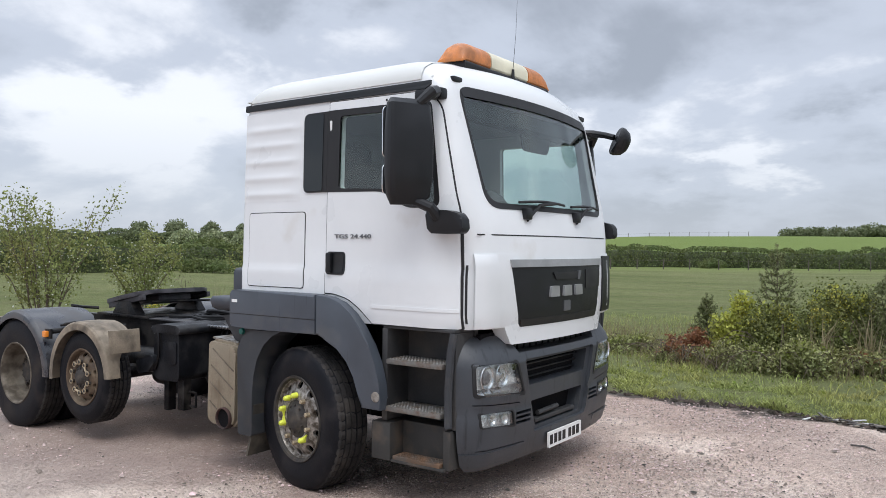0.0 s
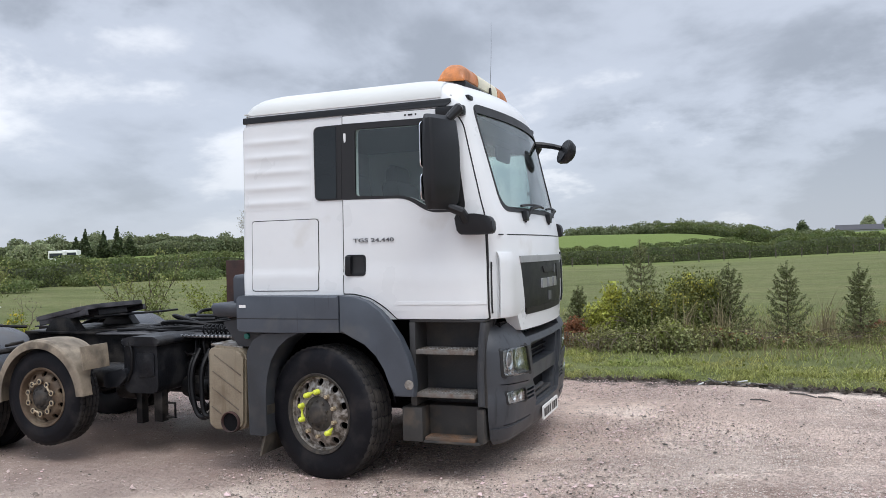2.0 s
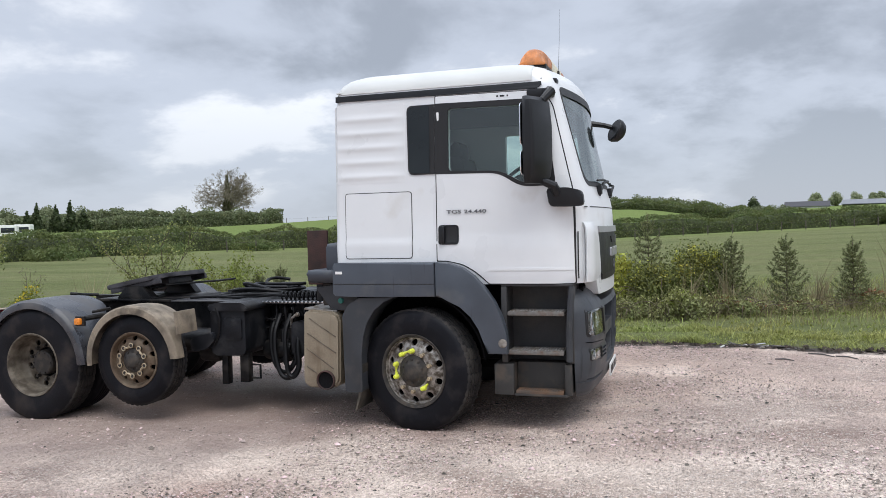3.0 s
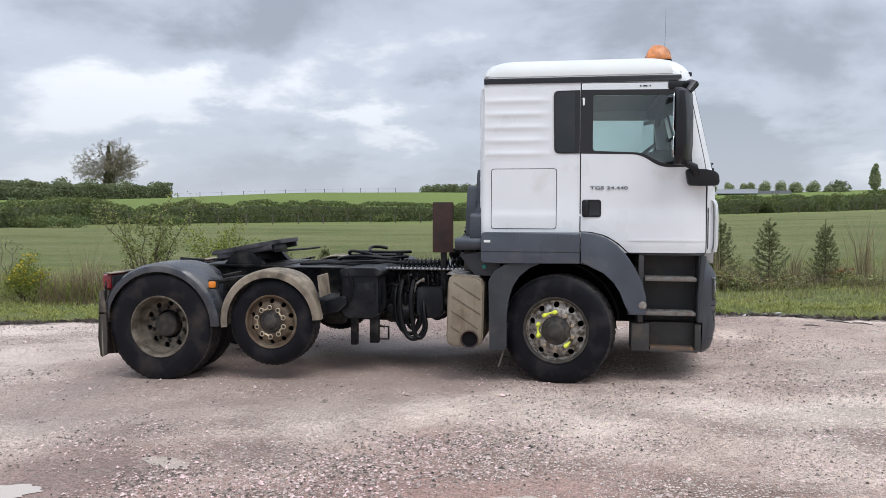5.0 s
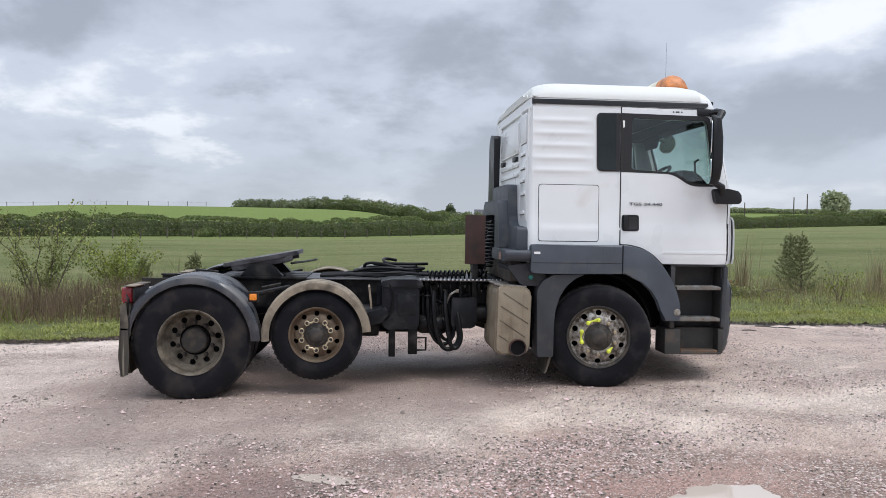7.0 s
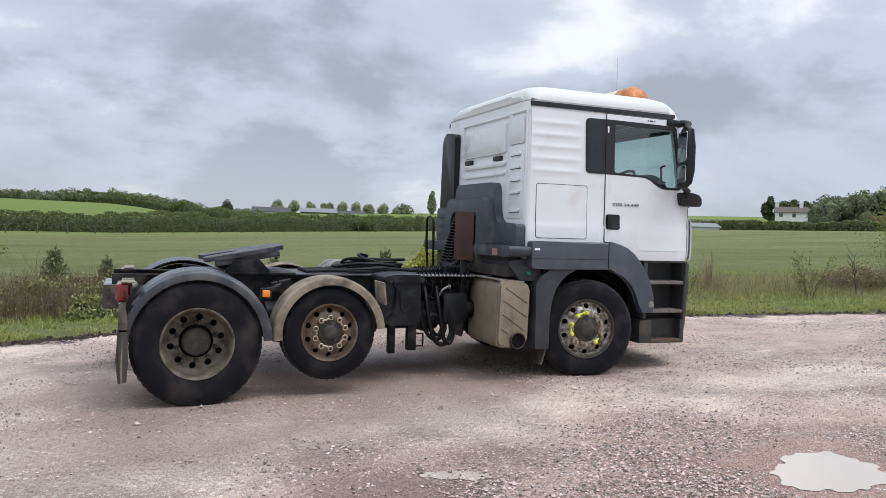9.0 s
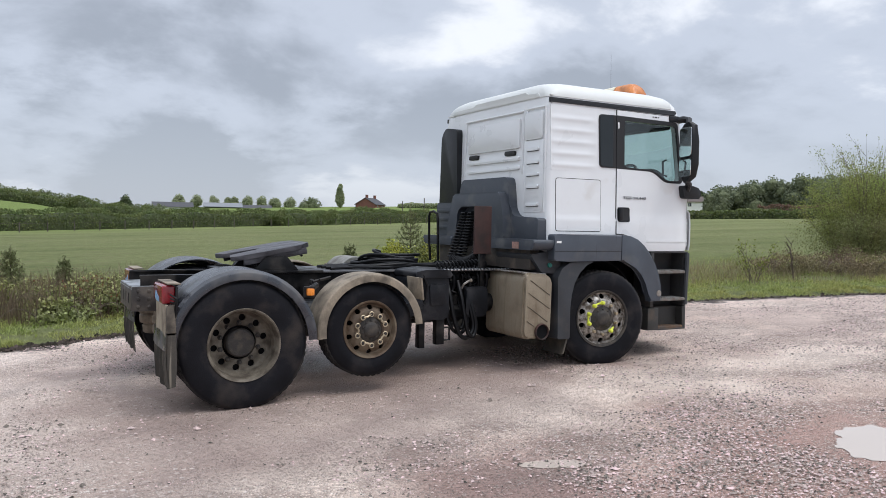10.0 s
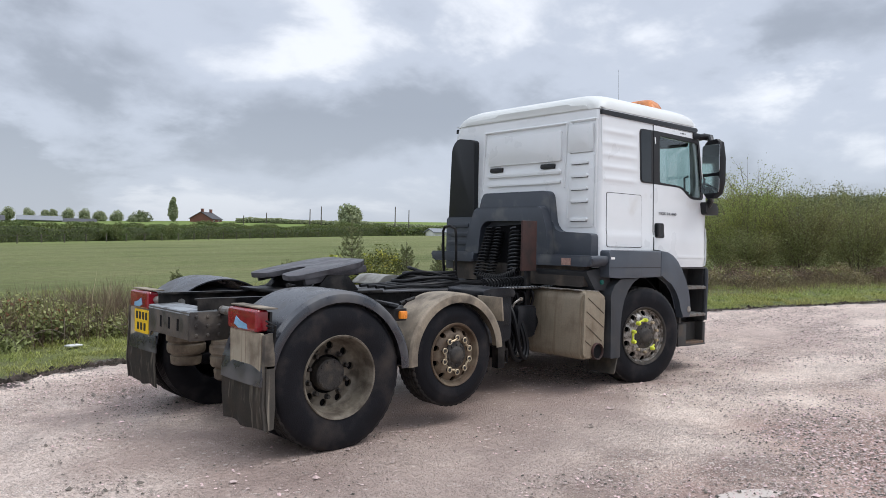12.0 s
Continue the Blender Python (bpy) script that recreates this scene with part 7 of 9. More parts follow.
part("green_cap", mb, mat("green_plastic_cap", (0.02, 0.16, 0.13), 0.5, var=0.1), truck, "small green plastic cap")
eb = bmesh.new()
box(eb, -0.60, 1.25, -0.42, 0.42, 0.55, 1.20, 0.06)
box(eb, 0.30, 1.35, -0.70, 0.70, 0.50, 1.15, 0.05)
part("engine", eb, M_LINER, truck)

# ---- back of the cab ----
def back_piece(points, x0, x1, name, material, label="", w=0.012, parent=None):
    bm = bmesh.new()
    prism(bm, points, "x", x0, x1, w)
    return part(name, bm, material, parent or truck, label)


back_piece(rounded([(-0.60, 2.62), (0.50, 2.62), (0.50, 2.30), (-0.60, 2.30)], 0.03), -0.714, -0.66, "raised_back_panel", M_WHITE, "white raised rear panel")
back_piece(rounded([(-1.02, 2.66), (-0.70, 2.66), (-0.70, 2.37), (-1.02, 2.37)], 0.03), -0.714, -0.66, "raised_back_panel", M_WHITE)
back_piece(rounded([(-0.60, 2.215), (0.50, 2.215), (0.50, 2.165), (-0.60, 2.165)], 0.02), -0.716, -0.66, "back_swage", M_WHITE)
back_piece(rounded([(-0.60, 2.105), (0.50, 2.105), (0.50, 2.065), (-0.60, 2.065)], 0.018), -0.716, -0.66, "back_swage", M_WHITE)
for z in (2.285, 2.15, 2.02, 1.89, 1.70):
    back_piece(rounded([(-0.97, z), (-0.745, z), (-0.745, z - 0.035), (-0.97, z - 0.035)], 0.016), -0.722, -0.66, "back_rib", M_WHITE)
    # thin grey strip paints the shadow below each rib
    back_piece([(-0.965, z - 0.036), (-0.75, z - 0.036), (-0.75, z - 0.041), (-0.965, z - 0.041)], -0.713, -0.66, "rib_shadow_gap", M_GREY_REAR, w=0)
back_piece(rounded([(-1.04, 2.36), (-0.68, 2.36), (-0.68, 1.60), (-1.04, 1.60)], 0.03), -0.706, -0.66, "back_rib_panel", M_WHITE)
for y in (-0.415, 0.36):
    back_piece(rounded([(y - 0.10, 2.275), (y + 0.09, 2.275), (y + 0.09, 2.225), (y - 0.10, 2.225)], 0.012), -0.722, -0.66, "back_vent", M_BLACK, "black vent slot in the cab back")
FRAME = [((-0.665, 2.69), (0.56, 2.69)), ((0.56, 2.69), (0.60, 2.02)), ((-0.665, 2.69), (-0.645, 2.02)), ((-1.045, 2.70), (-0.72, 2.70)), ((-0.72, 2.70), (-0.70, 1.60)), ((-1.05, 2.70), (-1.055, 1.60))]
for (y0, z0), (y1, z1) in FRAME:
    fr = bmesh.new()
    tube(fr, [(-0.690, y0, z0), (-0.694, (y0 + y1) / 2, (z0 + z1) / 2), (-0.694, y1, z1)], 0.014, 8)
    part("back_bead", fr, M_WHITE, truck, "pressed bead in the cab back")
# grey shroud: centre tower, steps down to a shelf
shroud = back_piece(rounded([(-0.52, 1.985), (0.48, 1.985), (0.56, 1.72), (1.10, 1.72), (1.10, 1.30), (-1.10, 1.30), (-1.10, 1.535), (-0.66, 1.555), (-0.58, 1.62)], [0.07, 0.05, 0.04, 0.03, 0.02, 0.02, 0.03, 0.05, 0.05]), -0.80, -0.69, "rear_shroud", M_GREY_REAR, "dark grey moulded shroud on the cab back", 0.025)
hole = bmesh.new()
prism(hole, rounded([(-0.32, 1.10), (0.46, 1.10), (0.40, 1.60), (0.32, 1.665), (-0.32, 1.665)], 0.05), "x", -1.2, -0.70)
step2 = back_piece(rounded([(-0.50, 1.82), (0.50, 1.82), (0.60, 1.60), (0.66, 1.30), (-0.62, 1.30), (-0.58, 1.60)], 0.04), -0.90, -0.78, "shroud_step", M_GREY_REAR, "", 0.025, shroud)
cut(step2, [hole])
back_piece(rounded([(-0.32, 1.12), (0.42, 1.12), (0.38, 1.60), (-0.32, 1.64)], 0.02), -0.815, -0.79, "hose_recess", M_LINER, "", 0.0, shroud)
shelf = back_piece(rounded([(-1.225, 1.315), (-0.34, 1.315), (-0.34, 1.205), (-1.18, 1.205), (-1.225, 1.25)], 0.03), -0.93, -0.66, "shroud_shelf", M_GREY_REAR, "grey shelf at the foot of the shroud", 0.03, shroud)
back_piece(rounded([(1.225, 1.315), (0.48, 1.315), (0.48, 1.205), (1.18, 1.205), (1.225, 1.25)], 0.03), -0.93, -0.66, "shroud_shelf", M_GREY_REAR, "", 0.03, shroud)
for z in (1.62, 1.52, 1.42):
    back_piece(rounded([(0.70, z + 0.03), (1.05, z + 0.03), (1.05, z - 0.02), (0.70, z - 0.02)], 0.015), -0.815, -0.79, "shroud_rib", M_GREY_REAR, "", 0.008, shroud)
back_piece(rounded([(-1.06, 1.205), (0.9, 1.205), (0.9, 1.0), (-1.06, 1.0)], 0.02), -0.86, -0.74, "lower_back_panel", M_DUSTFRAME, "dirty brown-black panel under the cab back")
back_piece([(-0.95, 1.285), (-0.83, 1.285), (-0.83, 1.215), (-0.95, 1.215)], -0.9335, -0.92, "pink_label", mat("faded_label", (0.36, 0.22, 0.18), 0.6, var=0.3, scale=40), "faded reddish label on the shelf", 0, shroud)
stack = bmesh.new()
prism(stack, rounded([(0.68, 2.62), (0.98, 2.66), (1.07, 2.55), (1.105, 1.71), (0.66, 1.71)], [0.05, 0.06, 0.08, 0.01, 0.01]), "x", -0.765, -0.66, 0.03)
part("air_intake", stack, M_BLACKPL, truck, "tall black air intake stack")
gr = bmesh.new()
tube(gr, [(-0.98, 0.92, 1.0), (-1.0, 0.92, 1.25), (-1.0, 0.93, 1.55), (-1.0, 0.90, 1.60), (-1.0, 0.80, 1.61), (-1.0, 0.72, 1.58), (-1.0, 0.70, 1.50), (-0.99, 0.70, 1.0)], 0.016, 8)
part("grab_rail", gr, M_CHASSIS, truck, "black tubular grab rail")

# rusty board on its post
bd = bmesh.new()
box(bd, -1.245, -1.035, -0.585, -0.555, 1.145, 1.655, 0.008)
board = part("headboard_plate", bd, M_RUST, truck, "dark rusty red upright plate")
bd = bmesh.new()
box(bd, -1.165, -1.105, -0.575, -0.535, 0.62, 1.20, 0.006)
part("plate_post", bd, M_CHASSIS, board)

# hoses: two hanging coils and a pile on the deck
def coil(p0, p1, sag, turns, r, thick, name, material, label=""):
    bm = bmesh.new()
    a, b = Vector(p0), Vector(p1)
    pts, n = [], turns * 10
    for i in range(n + 1):
        t = i / n
        c = a.lerp(b, t) + Vector((0, 0, -sag * 4 * t * (1 - t)))
        d = (b - a).normalized()
        u = d.orthogonal().normalized()
        v = d.cross(u)
        w = 2 * math.pi * turns * t
        pts.append(c + (u * math.cos(w) + v * math.sin(w)) * r)
    tube(bm, pts, thick, 5)
    return part(name, bm, material, truck, label)


coil((-0.86, 0.26, 1.58), (-1.02, 0.30, 1.04), 0.0, 16, 0.055, 0.010, "air_hose_coil", M_HOSE, "black coiled air hose")
coil((-0.86, 0.12, 1.58), (-1.00, 0.14, 1.04), 0.0, 16, 0.05, 0.010, "air_hose_coil", M_HOSE, "black coiled air hose")
coil((-1.02, 0.28, 1.06), (-1.05, -0.35, 1.12), 0.06, 18, 0.055, 0.010, "air_hose_coil", M_HOSE, "black coiled air hose")
coil((-0.86, -0.12, 1.58), (-0.96, -0.18, 1.10), 0.0, 12, 0.06, 0.014, "air_hose_coil", M_BLACKPL, "thick black ribbed hose")
coil((-1.62, -0.42, 1.015), (-0.98, -0.40, 1.03), 0.0, 14, 0.045, 0.009, "air_hose_coil", M_HOSE, "black coiled air hose on the catwalk")
for k in range(5):
    hb = bmesh.new()
    pts = []
    for i in range(26):
        a = i / 25 * math.pi * 2 * (1.0 if k < 3 else 0.6)
        pts.append((-2.10 + 0.07 * k + (0.40 - 0.035 * k) * math.cos(a + 0.5 * k), -0.06 + 0.05 * k + (0.27 - 0.015 * k) * math.sin(a + 0.5 * k), 1.008 + 0.026 * k + (0.02 + 0.022 * (k % 3)) * max(0.0, math.sin(1.5 * a + 1.7 * k))))
    tube(hb, pts, 0.017, 8)
    part("coiled_hose", hb, M_HOSE, truck, "black rubber hose lying in a coil")
for k in range(4):
    hb = bmesh.new()
    y = -0.30 + 0.13 * k
    tube(hb, [(-2.75, y, 0.99), (-2.45, y + 0.04, 1.0), (-2.15, y - 0.05, 0.995), (-1.8, y + 0.02, 1.02), (-1.5, y + 0.06, 1.0), (-1.2, y * 0.6, 1.01)], 0.016, 7)
    part("air_line", hb, M_HOSE, truck)
pc = bmesh.new()
prism(pc, rounded([(-2.42, 0.975), (-1.95, 0.975), (-2.02, 1.04), (-2.14, 1.075), (-2.30, 1.07)], 0.04), "y", 0.30, 0.75, 0.03)
part("pale_cover", pc, M_PALE, truck, "pale plastic cover behind the hoses")


# ---- plants and distance ----
def put(x, y, dz=0.0):
    return Vector((x, y, land(x, y) + dz))


def raw_mesh(name, verts, faces, material, smooth=False):
    me = bpy.data.meshes.new(name)
    me.from_pydata(np.asarray(verts).reshape(-1, 3).tolist(), [], faces)
    if smooth:
        me.shade_smooth()
    me.materials.append(material)
    return me


def leaf_mesh(name, pts, size, material, rng, flat=0.0, slim=0.55):
    """Many small pointed leaves, one at each point."""
    pts = np.asarray(pts, float).reshape(-1, 3)
    n = len(pts)
    d = rng.normal(size=(n, 3))
    d[:, 2] += 0.35
    d /= np.linalg.norm(d, axis=1)[:, None]
    o = rng.normal(size=(n, 3))
    o[:, 2] *= 1 - flat
    u = np.cross(d, o)
    u /= np.linalg.norm(u, axis=1)[:, None] + 1e-9
    s = (size * rng.uniform(0.6, 1.35, n))[:, None]
    q = np.stack([pts - d * s * 0.5, pts + u * s * slim * 0.5, pts + d * s * 0.5, pts - u * s * slim * 0.5], 1)
    return raw_mesh(name, q, [(4 * i, 4 * i + 1, 4 * i + 2, 4 * i + 3) for i in range(n)], material)


def blade_mesh(name, roots, height, width, material, rng, lean=0.5):
    """Grass blades: a bent tapering strip on each root."""
    roots = np.asarray(roots, float).reshape(-1, 3)
    n = len(roots)
    a = rng.uniform(0, 2 * np.pi, n)
    h = np.asarray(height) * rng.uniform(0.55, 1.3, n)
    side = np.stack([np.cos(a), np.sin(a), np.zeros(n)], 1) * (width * rng.uniform(0.6, 1.4, n) * 0.5)[:, None]
    b = rng.uniform(0, 2 * np.pi, n)
    k = (h * lean * rng.uniform(0.1, 1.0, n))[:, None]
    way = np.stack([np.cos(b), np.sin(b), np.zeros(n)], 1) * k
    up = np.stack([np.zeros(n), np.zeros(n), h], 1)
    mid = roots + up * 0.55 + way * 0.3
    q = np.stack([roots - side, roots + side, mid + side * 0.7, mid - side * 0.7, roots + up + way], 1)
    faces = []
    for i in range(n):
        j = 5 * i
        faces += [(j, j + 1, j + 2, j + 3), (j + 3, j + 2, j + 4)]
    return raw_mesh(name, q, faces, material)


def child(name, me, parent, label=""):
    ob = new(name, me)
    ob.parent = parent
    if label:
        tagged(ob, label)
    return ob


L_GRASS = leaves("verge_grass", (0.330, 0.355, 0.120), 0.45)
L_STRAW = leaves("dry_straw", (0.30, 0.26, 0.15), 0.35)
L_BRAMBLE = leaves("bramble_leaf", (0.250, 0.262, 0.108), 0.6, thin=0.3)
L_LAUREL = leaves("glossy_yellow_green_leaf", (0.34, 0.37, 0.075), 0.5, 0.4, 0.35)
L_GORSE = leaves("gorse_green", (0.165, 0.190, 0.062), 0.6, thin=0.3)
L_ROUGH = leaves("brown_rough_grass", (0.235, 0.195, 0.105), 0.4)
L_STALK = leaves("brown_weed_stalk", (0.175, 0.130, 0.085), 0.4)
L_SHOOT = leaves("gorse_shoot", (0.50, 0.49, 0.095), 0.4)
L_SALLOW = leaves("sallow_leaf", (0.285, 0.330, 0.098), 0.35, thin=0.5)
L_OLDSALLOW = leaves("dull_olive_sallow_leaf", (0.205, 0.220, 0.085), 0.4, thin=0.4)
L_BANK = leaves("brown_bracken_bank", (0.19, 0.125, 0.085), 0.3)
L_FLOWER = leaves("yellow_blossom", (0.62, 0.50, 0.04), 0.3)
L_YOUNG = leaves("young_yellow_green_leaf", (0.20, 0.24, 0.05), 0.45)
L_WILLOW = leaves("willow_leaf", (0.215, 0.245, 0.082), 0.45)
L_CONIFER = leaves("spruce_needle", (0.072, 0.096, 0.044), 0.45)
L_SPRUCE = leaves("young_spruce_needle", (0.190, 0.215, 0.095), 0.5, thin=0.35)
L_FERN = leaves("dead_bracken", (0.24, 0.115, 0.055), 0.4)
L_HEDGE = leaves("hawthorn_leaf", (0.140, 0.175, 0.062), 0.2)
# the next three leaf colours are paled and greyed to hold distance haze
L_FAR = leaves("distance_hazed_foliage", (0.175, 0.205, 0.105), 0.25)
L_PALEFAR = leaves("pale_hazed_foliage", (0.315, 0.350, 0.200), 0.3)
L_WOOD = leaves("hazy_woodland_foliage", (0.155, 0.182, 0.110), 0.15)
L_BARE = leaves("budding_twigs", (0.240, 0.212, 0.150), 0.35)
L_WHITE = leaves("white_blossom", (0.62, 0.64, 0.56), 0.2)
L_IVY = leaves("ivy", (0.115, 0.125, 0.060), 0.35)
M_BARK = mat("grey_brown_bark", (0.085, 0.070, 0.055), 0.9, var=0.3, scale=9, bump=0.4)
M_PALEBARK = mat("pale_grey_bark", (0.17, 0.145, 0.115), 0.9, var=0.3, scale=3, bump=0.3)
M_TWIG = mat("brown_twig", (0.125, 0.096, 0.070), 0.85, var=0.3, scale=20, bump=0.2)
# fill for crowns and hedges; their inner shade is put into these darker greens
M_BOUGH = mat("shaded_crown_fill", (0.135, 0.155, 0.080), 0.95, var=0.4, scale=2, fine=12, bump=0.5)
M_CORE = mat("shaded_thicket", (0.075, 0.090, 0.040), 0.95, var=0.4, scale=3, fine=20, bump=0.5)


def stems(base, count, height, spread, rng, r0=0.012, wild=0.12):
    """Thin upright stems that fork; returns the mesh and points along them."""
    bm, pts = bmesh.new(), []
    for i in range(count):
        a, lean = rng.uniform(0, 6.283), rng.uniform(0.15, 1.0) * spread
        h = height * rng.uniform(0.7, 1.05)
        root = Vector(base) + Vector((math.cos(a), math.sin(a), 0)) * spread * 0.15 * rng.uniform(0, 1)
        line = []
        for j in range(7):
            t = j / 6
            line.append(root + Vector((math.cos(a) * lean * t ** 1.3, math.sin(a) * lean * t ** 1.3, h * t)) + Vector(rng.normal(size=3).tolist()) * wild * t * 0.4)
        tube(bm, line, [r0 * (1 - 0.8 * j / 6) for j in range(7)], 5)
        pts += line[2:]
        for j in (2, 3, 4, 5):
            b = a + rng.uniform(-1.4, 1.4)
            ln = h * 0.28 * rng.uniform(0.5, 1.1)
            tip = line[j] + Vector((math.cos(b) * ln * 0.6, math.sin(b) * ln * 0.6, ln * 0.8))
            m = line[j].lerp(tip, 0.5) + Vector((0, 0, -0.02))
            tube(bm, [line[j], m, tip], [r0 * 0.45, r0 * 0.32, r0 * 0.15], 4)
            pts += [m, tip, line[j].lerp(tip, 0.75), line[j].lerp(tip, 0.25)]
    return bm, pts


def sapling(name, label, category, x, y, height, spread, count, leaf, size, material, seed, r0=0.012, jitter=0.07, extra=None, group=""):
    rng = np.random.default_rng(seed)
    base = put(x, y, -0.02)
    ob = thing(name, label, category, Matrix.Translation(base), group)
    bm, pts = stems((0, 0, 0), count, height, spread, rng, r0)
    part("branchwork", bm, M_TWIG, ob)
    p = np.array([tuple(v) for v in pts])
    if leaf:
        q = p[rng.integers(0, len(p), leaf)] + np.clip(rng.normal(size=(leaf, 3)), -1.5, 1.5) * jitter
        child("foliage", leaf_mesh("foliage", q, size, material, rng), ob)
    if extra:
        m, k, sz = extra
        q = p[rng.integers(0, len(p), k)] + rng.normal(size=(k, 3)) * jitter * 1.1
        child("blossom", leaf_mesh("blossom", q, sz, m, rng, slim=0.9), ob)
    return ob


def bush(name, label, category, x, y, rx, ry, h, n, size, material, seed, tip=None, group="", twigs=14, canes=0):
    """A dense low bush: twigs, inner thicket and leaves gathered in uneven clumps."""
    rng = np.random.default_rng(seed)
    ob = thing(name, label, category, Matrix.Translation(put(x, y, -0.02)), group)
    clumps = []
    for _ in range(26):
        a, r = rng.uniform(0, 6.283), math.sqrt(rng.uniform(0, 1)) * 0.85
        top = h * (1 - 0.65 * r * r) * rng.uniform(0.55, 1.05)
        clumps.append((rx * r * math.cos(a), ry * r * math.sin(a), top * rng.uniform(0.45, 0.95)))
    clumps = np.array(clumps)
    q = clumps[rng.integers(0, len(clumps), n)] + np.clip(rng.normal(size=(n, 3)), -1.9, 1.9) * np.array([rx * 0.17, ry * 0.17, h * 0.14])
    q[:, 2] = np.abs(q[:, 2])
    child("foliage", leaf_mesh("foliage", q, size, material, rng), ob)
    if tip:
        m, k, sz, bias = tip
        w = clumps[:, 2] + bias * clumps[:, 0] + rng.normal(size=len(clumps)) * 0.08
        best = clumps[np.argsort(w)[-11:]]
        q = best[rng.integers(0, len(best), k)] + np.clip(rng.normal(size=(k, 3)), -1.8, 1.8) * np.array([rx * 0.11, ry * 0.11, h * 0.07]) + np.array([0, 0, h * 0.05])
        child("blossom", leaf_mesh("blossom", q, sz, m, rng, slim=0.8), ob)
    bm = bmesh.new()
    for c in clumps[:twigs]:
        tube(bm, [(c[0] * 0.3, c[1] * 0.3, 0), (c[0] * 0.75, c[1] * 0.75, c[2] * 0.6), tuple(c * np.array([1.05, 1.05, 1.15]))], [0.012, 0.008, 0.003], 4)
    for _ in range(canes):
        a, b = rng.uniform(0, 6.283, 2)
        foot = Vector((rx * 0.7 * math.cos(a), ry * 0.7 * math.sin(a), 0))
        end = foot + Vector((math.cos(b), math.sin(b) * 0.7, 0)) * rng.uniform(0.35, 0.9)
        top = foot.lerp(end, 0.55) + Vector((0, 0, h * rng.uniform(0.8, 1.25)))
        line = [foot * (1 - t) ** 2 + top * 2 * t * (1 - t) + end * t * t + Vector((0, 0, 0.10 * t)) for t in np.linspace(0, 1, 6)]
        tube(bm, line, [0.007, 0.007, 0.006, 0.005, 0.004, 0.002], 4)
    tagged(part("cane_growth", bm, M_TWIG, ob), kind="stuff")
    return ob


def young_spruce(x, y, h, seed):
    """A small open conifer: whorls of upswept boughs, each with side sprays of needles."""
    rng = np.random.default_rng(seed)
    ob = thing("young_spruce", "small dark green self-sown spruce in rough grass", "conifer", Matrix.Translation(put(x, y, -0.02)), "young spruces on the verge")
    bm = bmesh.new()
    tube(bm, [(0, 0, 0), (0.012, 0, h * 0.5), (0, 0.01, h * 1.04)], [0.020, 0.012, 0.003], 6)
    pts = []

    def spray(p, q, count, fat):
        t = rng.uniform(0.1, 1.0, count)[:, None]
        pts.append(np.array(p) * (1 - t) + np.array(q) * t + np.clip(rng.normal(size=(count, 3)), -1.6, 1.6) * fat)

    z, turn = 0.06 * h, 0.0
    while z < h * 0.96:
        k = 1 - z / h
        reach = (0.05 + 0.31 * k ** 0.85) * h
        for j in range(6 if k > 0.3 else 4):
            a = turn + j * 6.283 / (6 if k > 0.3 else 4) + rng.normal() * 0.22
            ln = reach * rng.uniform(0.6, 1.15)
            out = Vector((math.cos(a), math.sin(a), 0))
            root = Vector((0, 0, z + rng.uniform(-0.015, 0.015)))
            mid = root + out * ln * 0.55 + Vector((0, 0, ln * 0.16))
            tip = root + out * ln + Vector((0, 0, ln * (0.46 + 0.5 * (1 - k))))
            tube(bm, [root, mid, tip], [0.007, 0.005, 0.002], 4)
            spray(root, mid, 8, 0.012)
            spray(mid, tip, 20, 0.014)
            for side in (-1, 1):
                for t in (0.35, 0.6, 0.82):
                    p = root.lerp(mid, t / 0.6) if t < 0.6 else mid.lerp(tip, (t - 0.6) / 0.4)
                    q = p + (out * 0.75 + out.cross(Vector((0, 0, side))) * 0.75).normalized() * ln * 0.36 * (1.1 - t * 0.6) + Vector((0, 0, ln * 0.10))
                    spray(p, q, 9, 0.011)
        turn += 0.7
        z += h * (0.060 + 0.030 * k)
    spray((0, 0, h * 0.8), (0, 0, h * 1.05), 60, 0.014)
    part("trunk", bm, M_TWIG, ob)
    child("needles", leaf_mesh("needles", np.concatenate(pts), 0.048, L_SPRUCE, rng, slim=0.24), ob)
    return ob


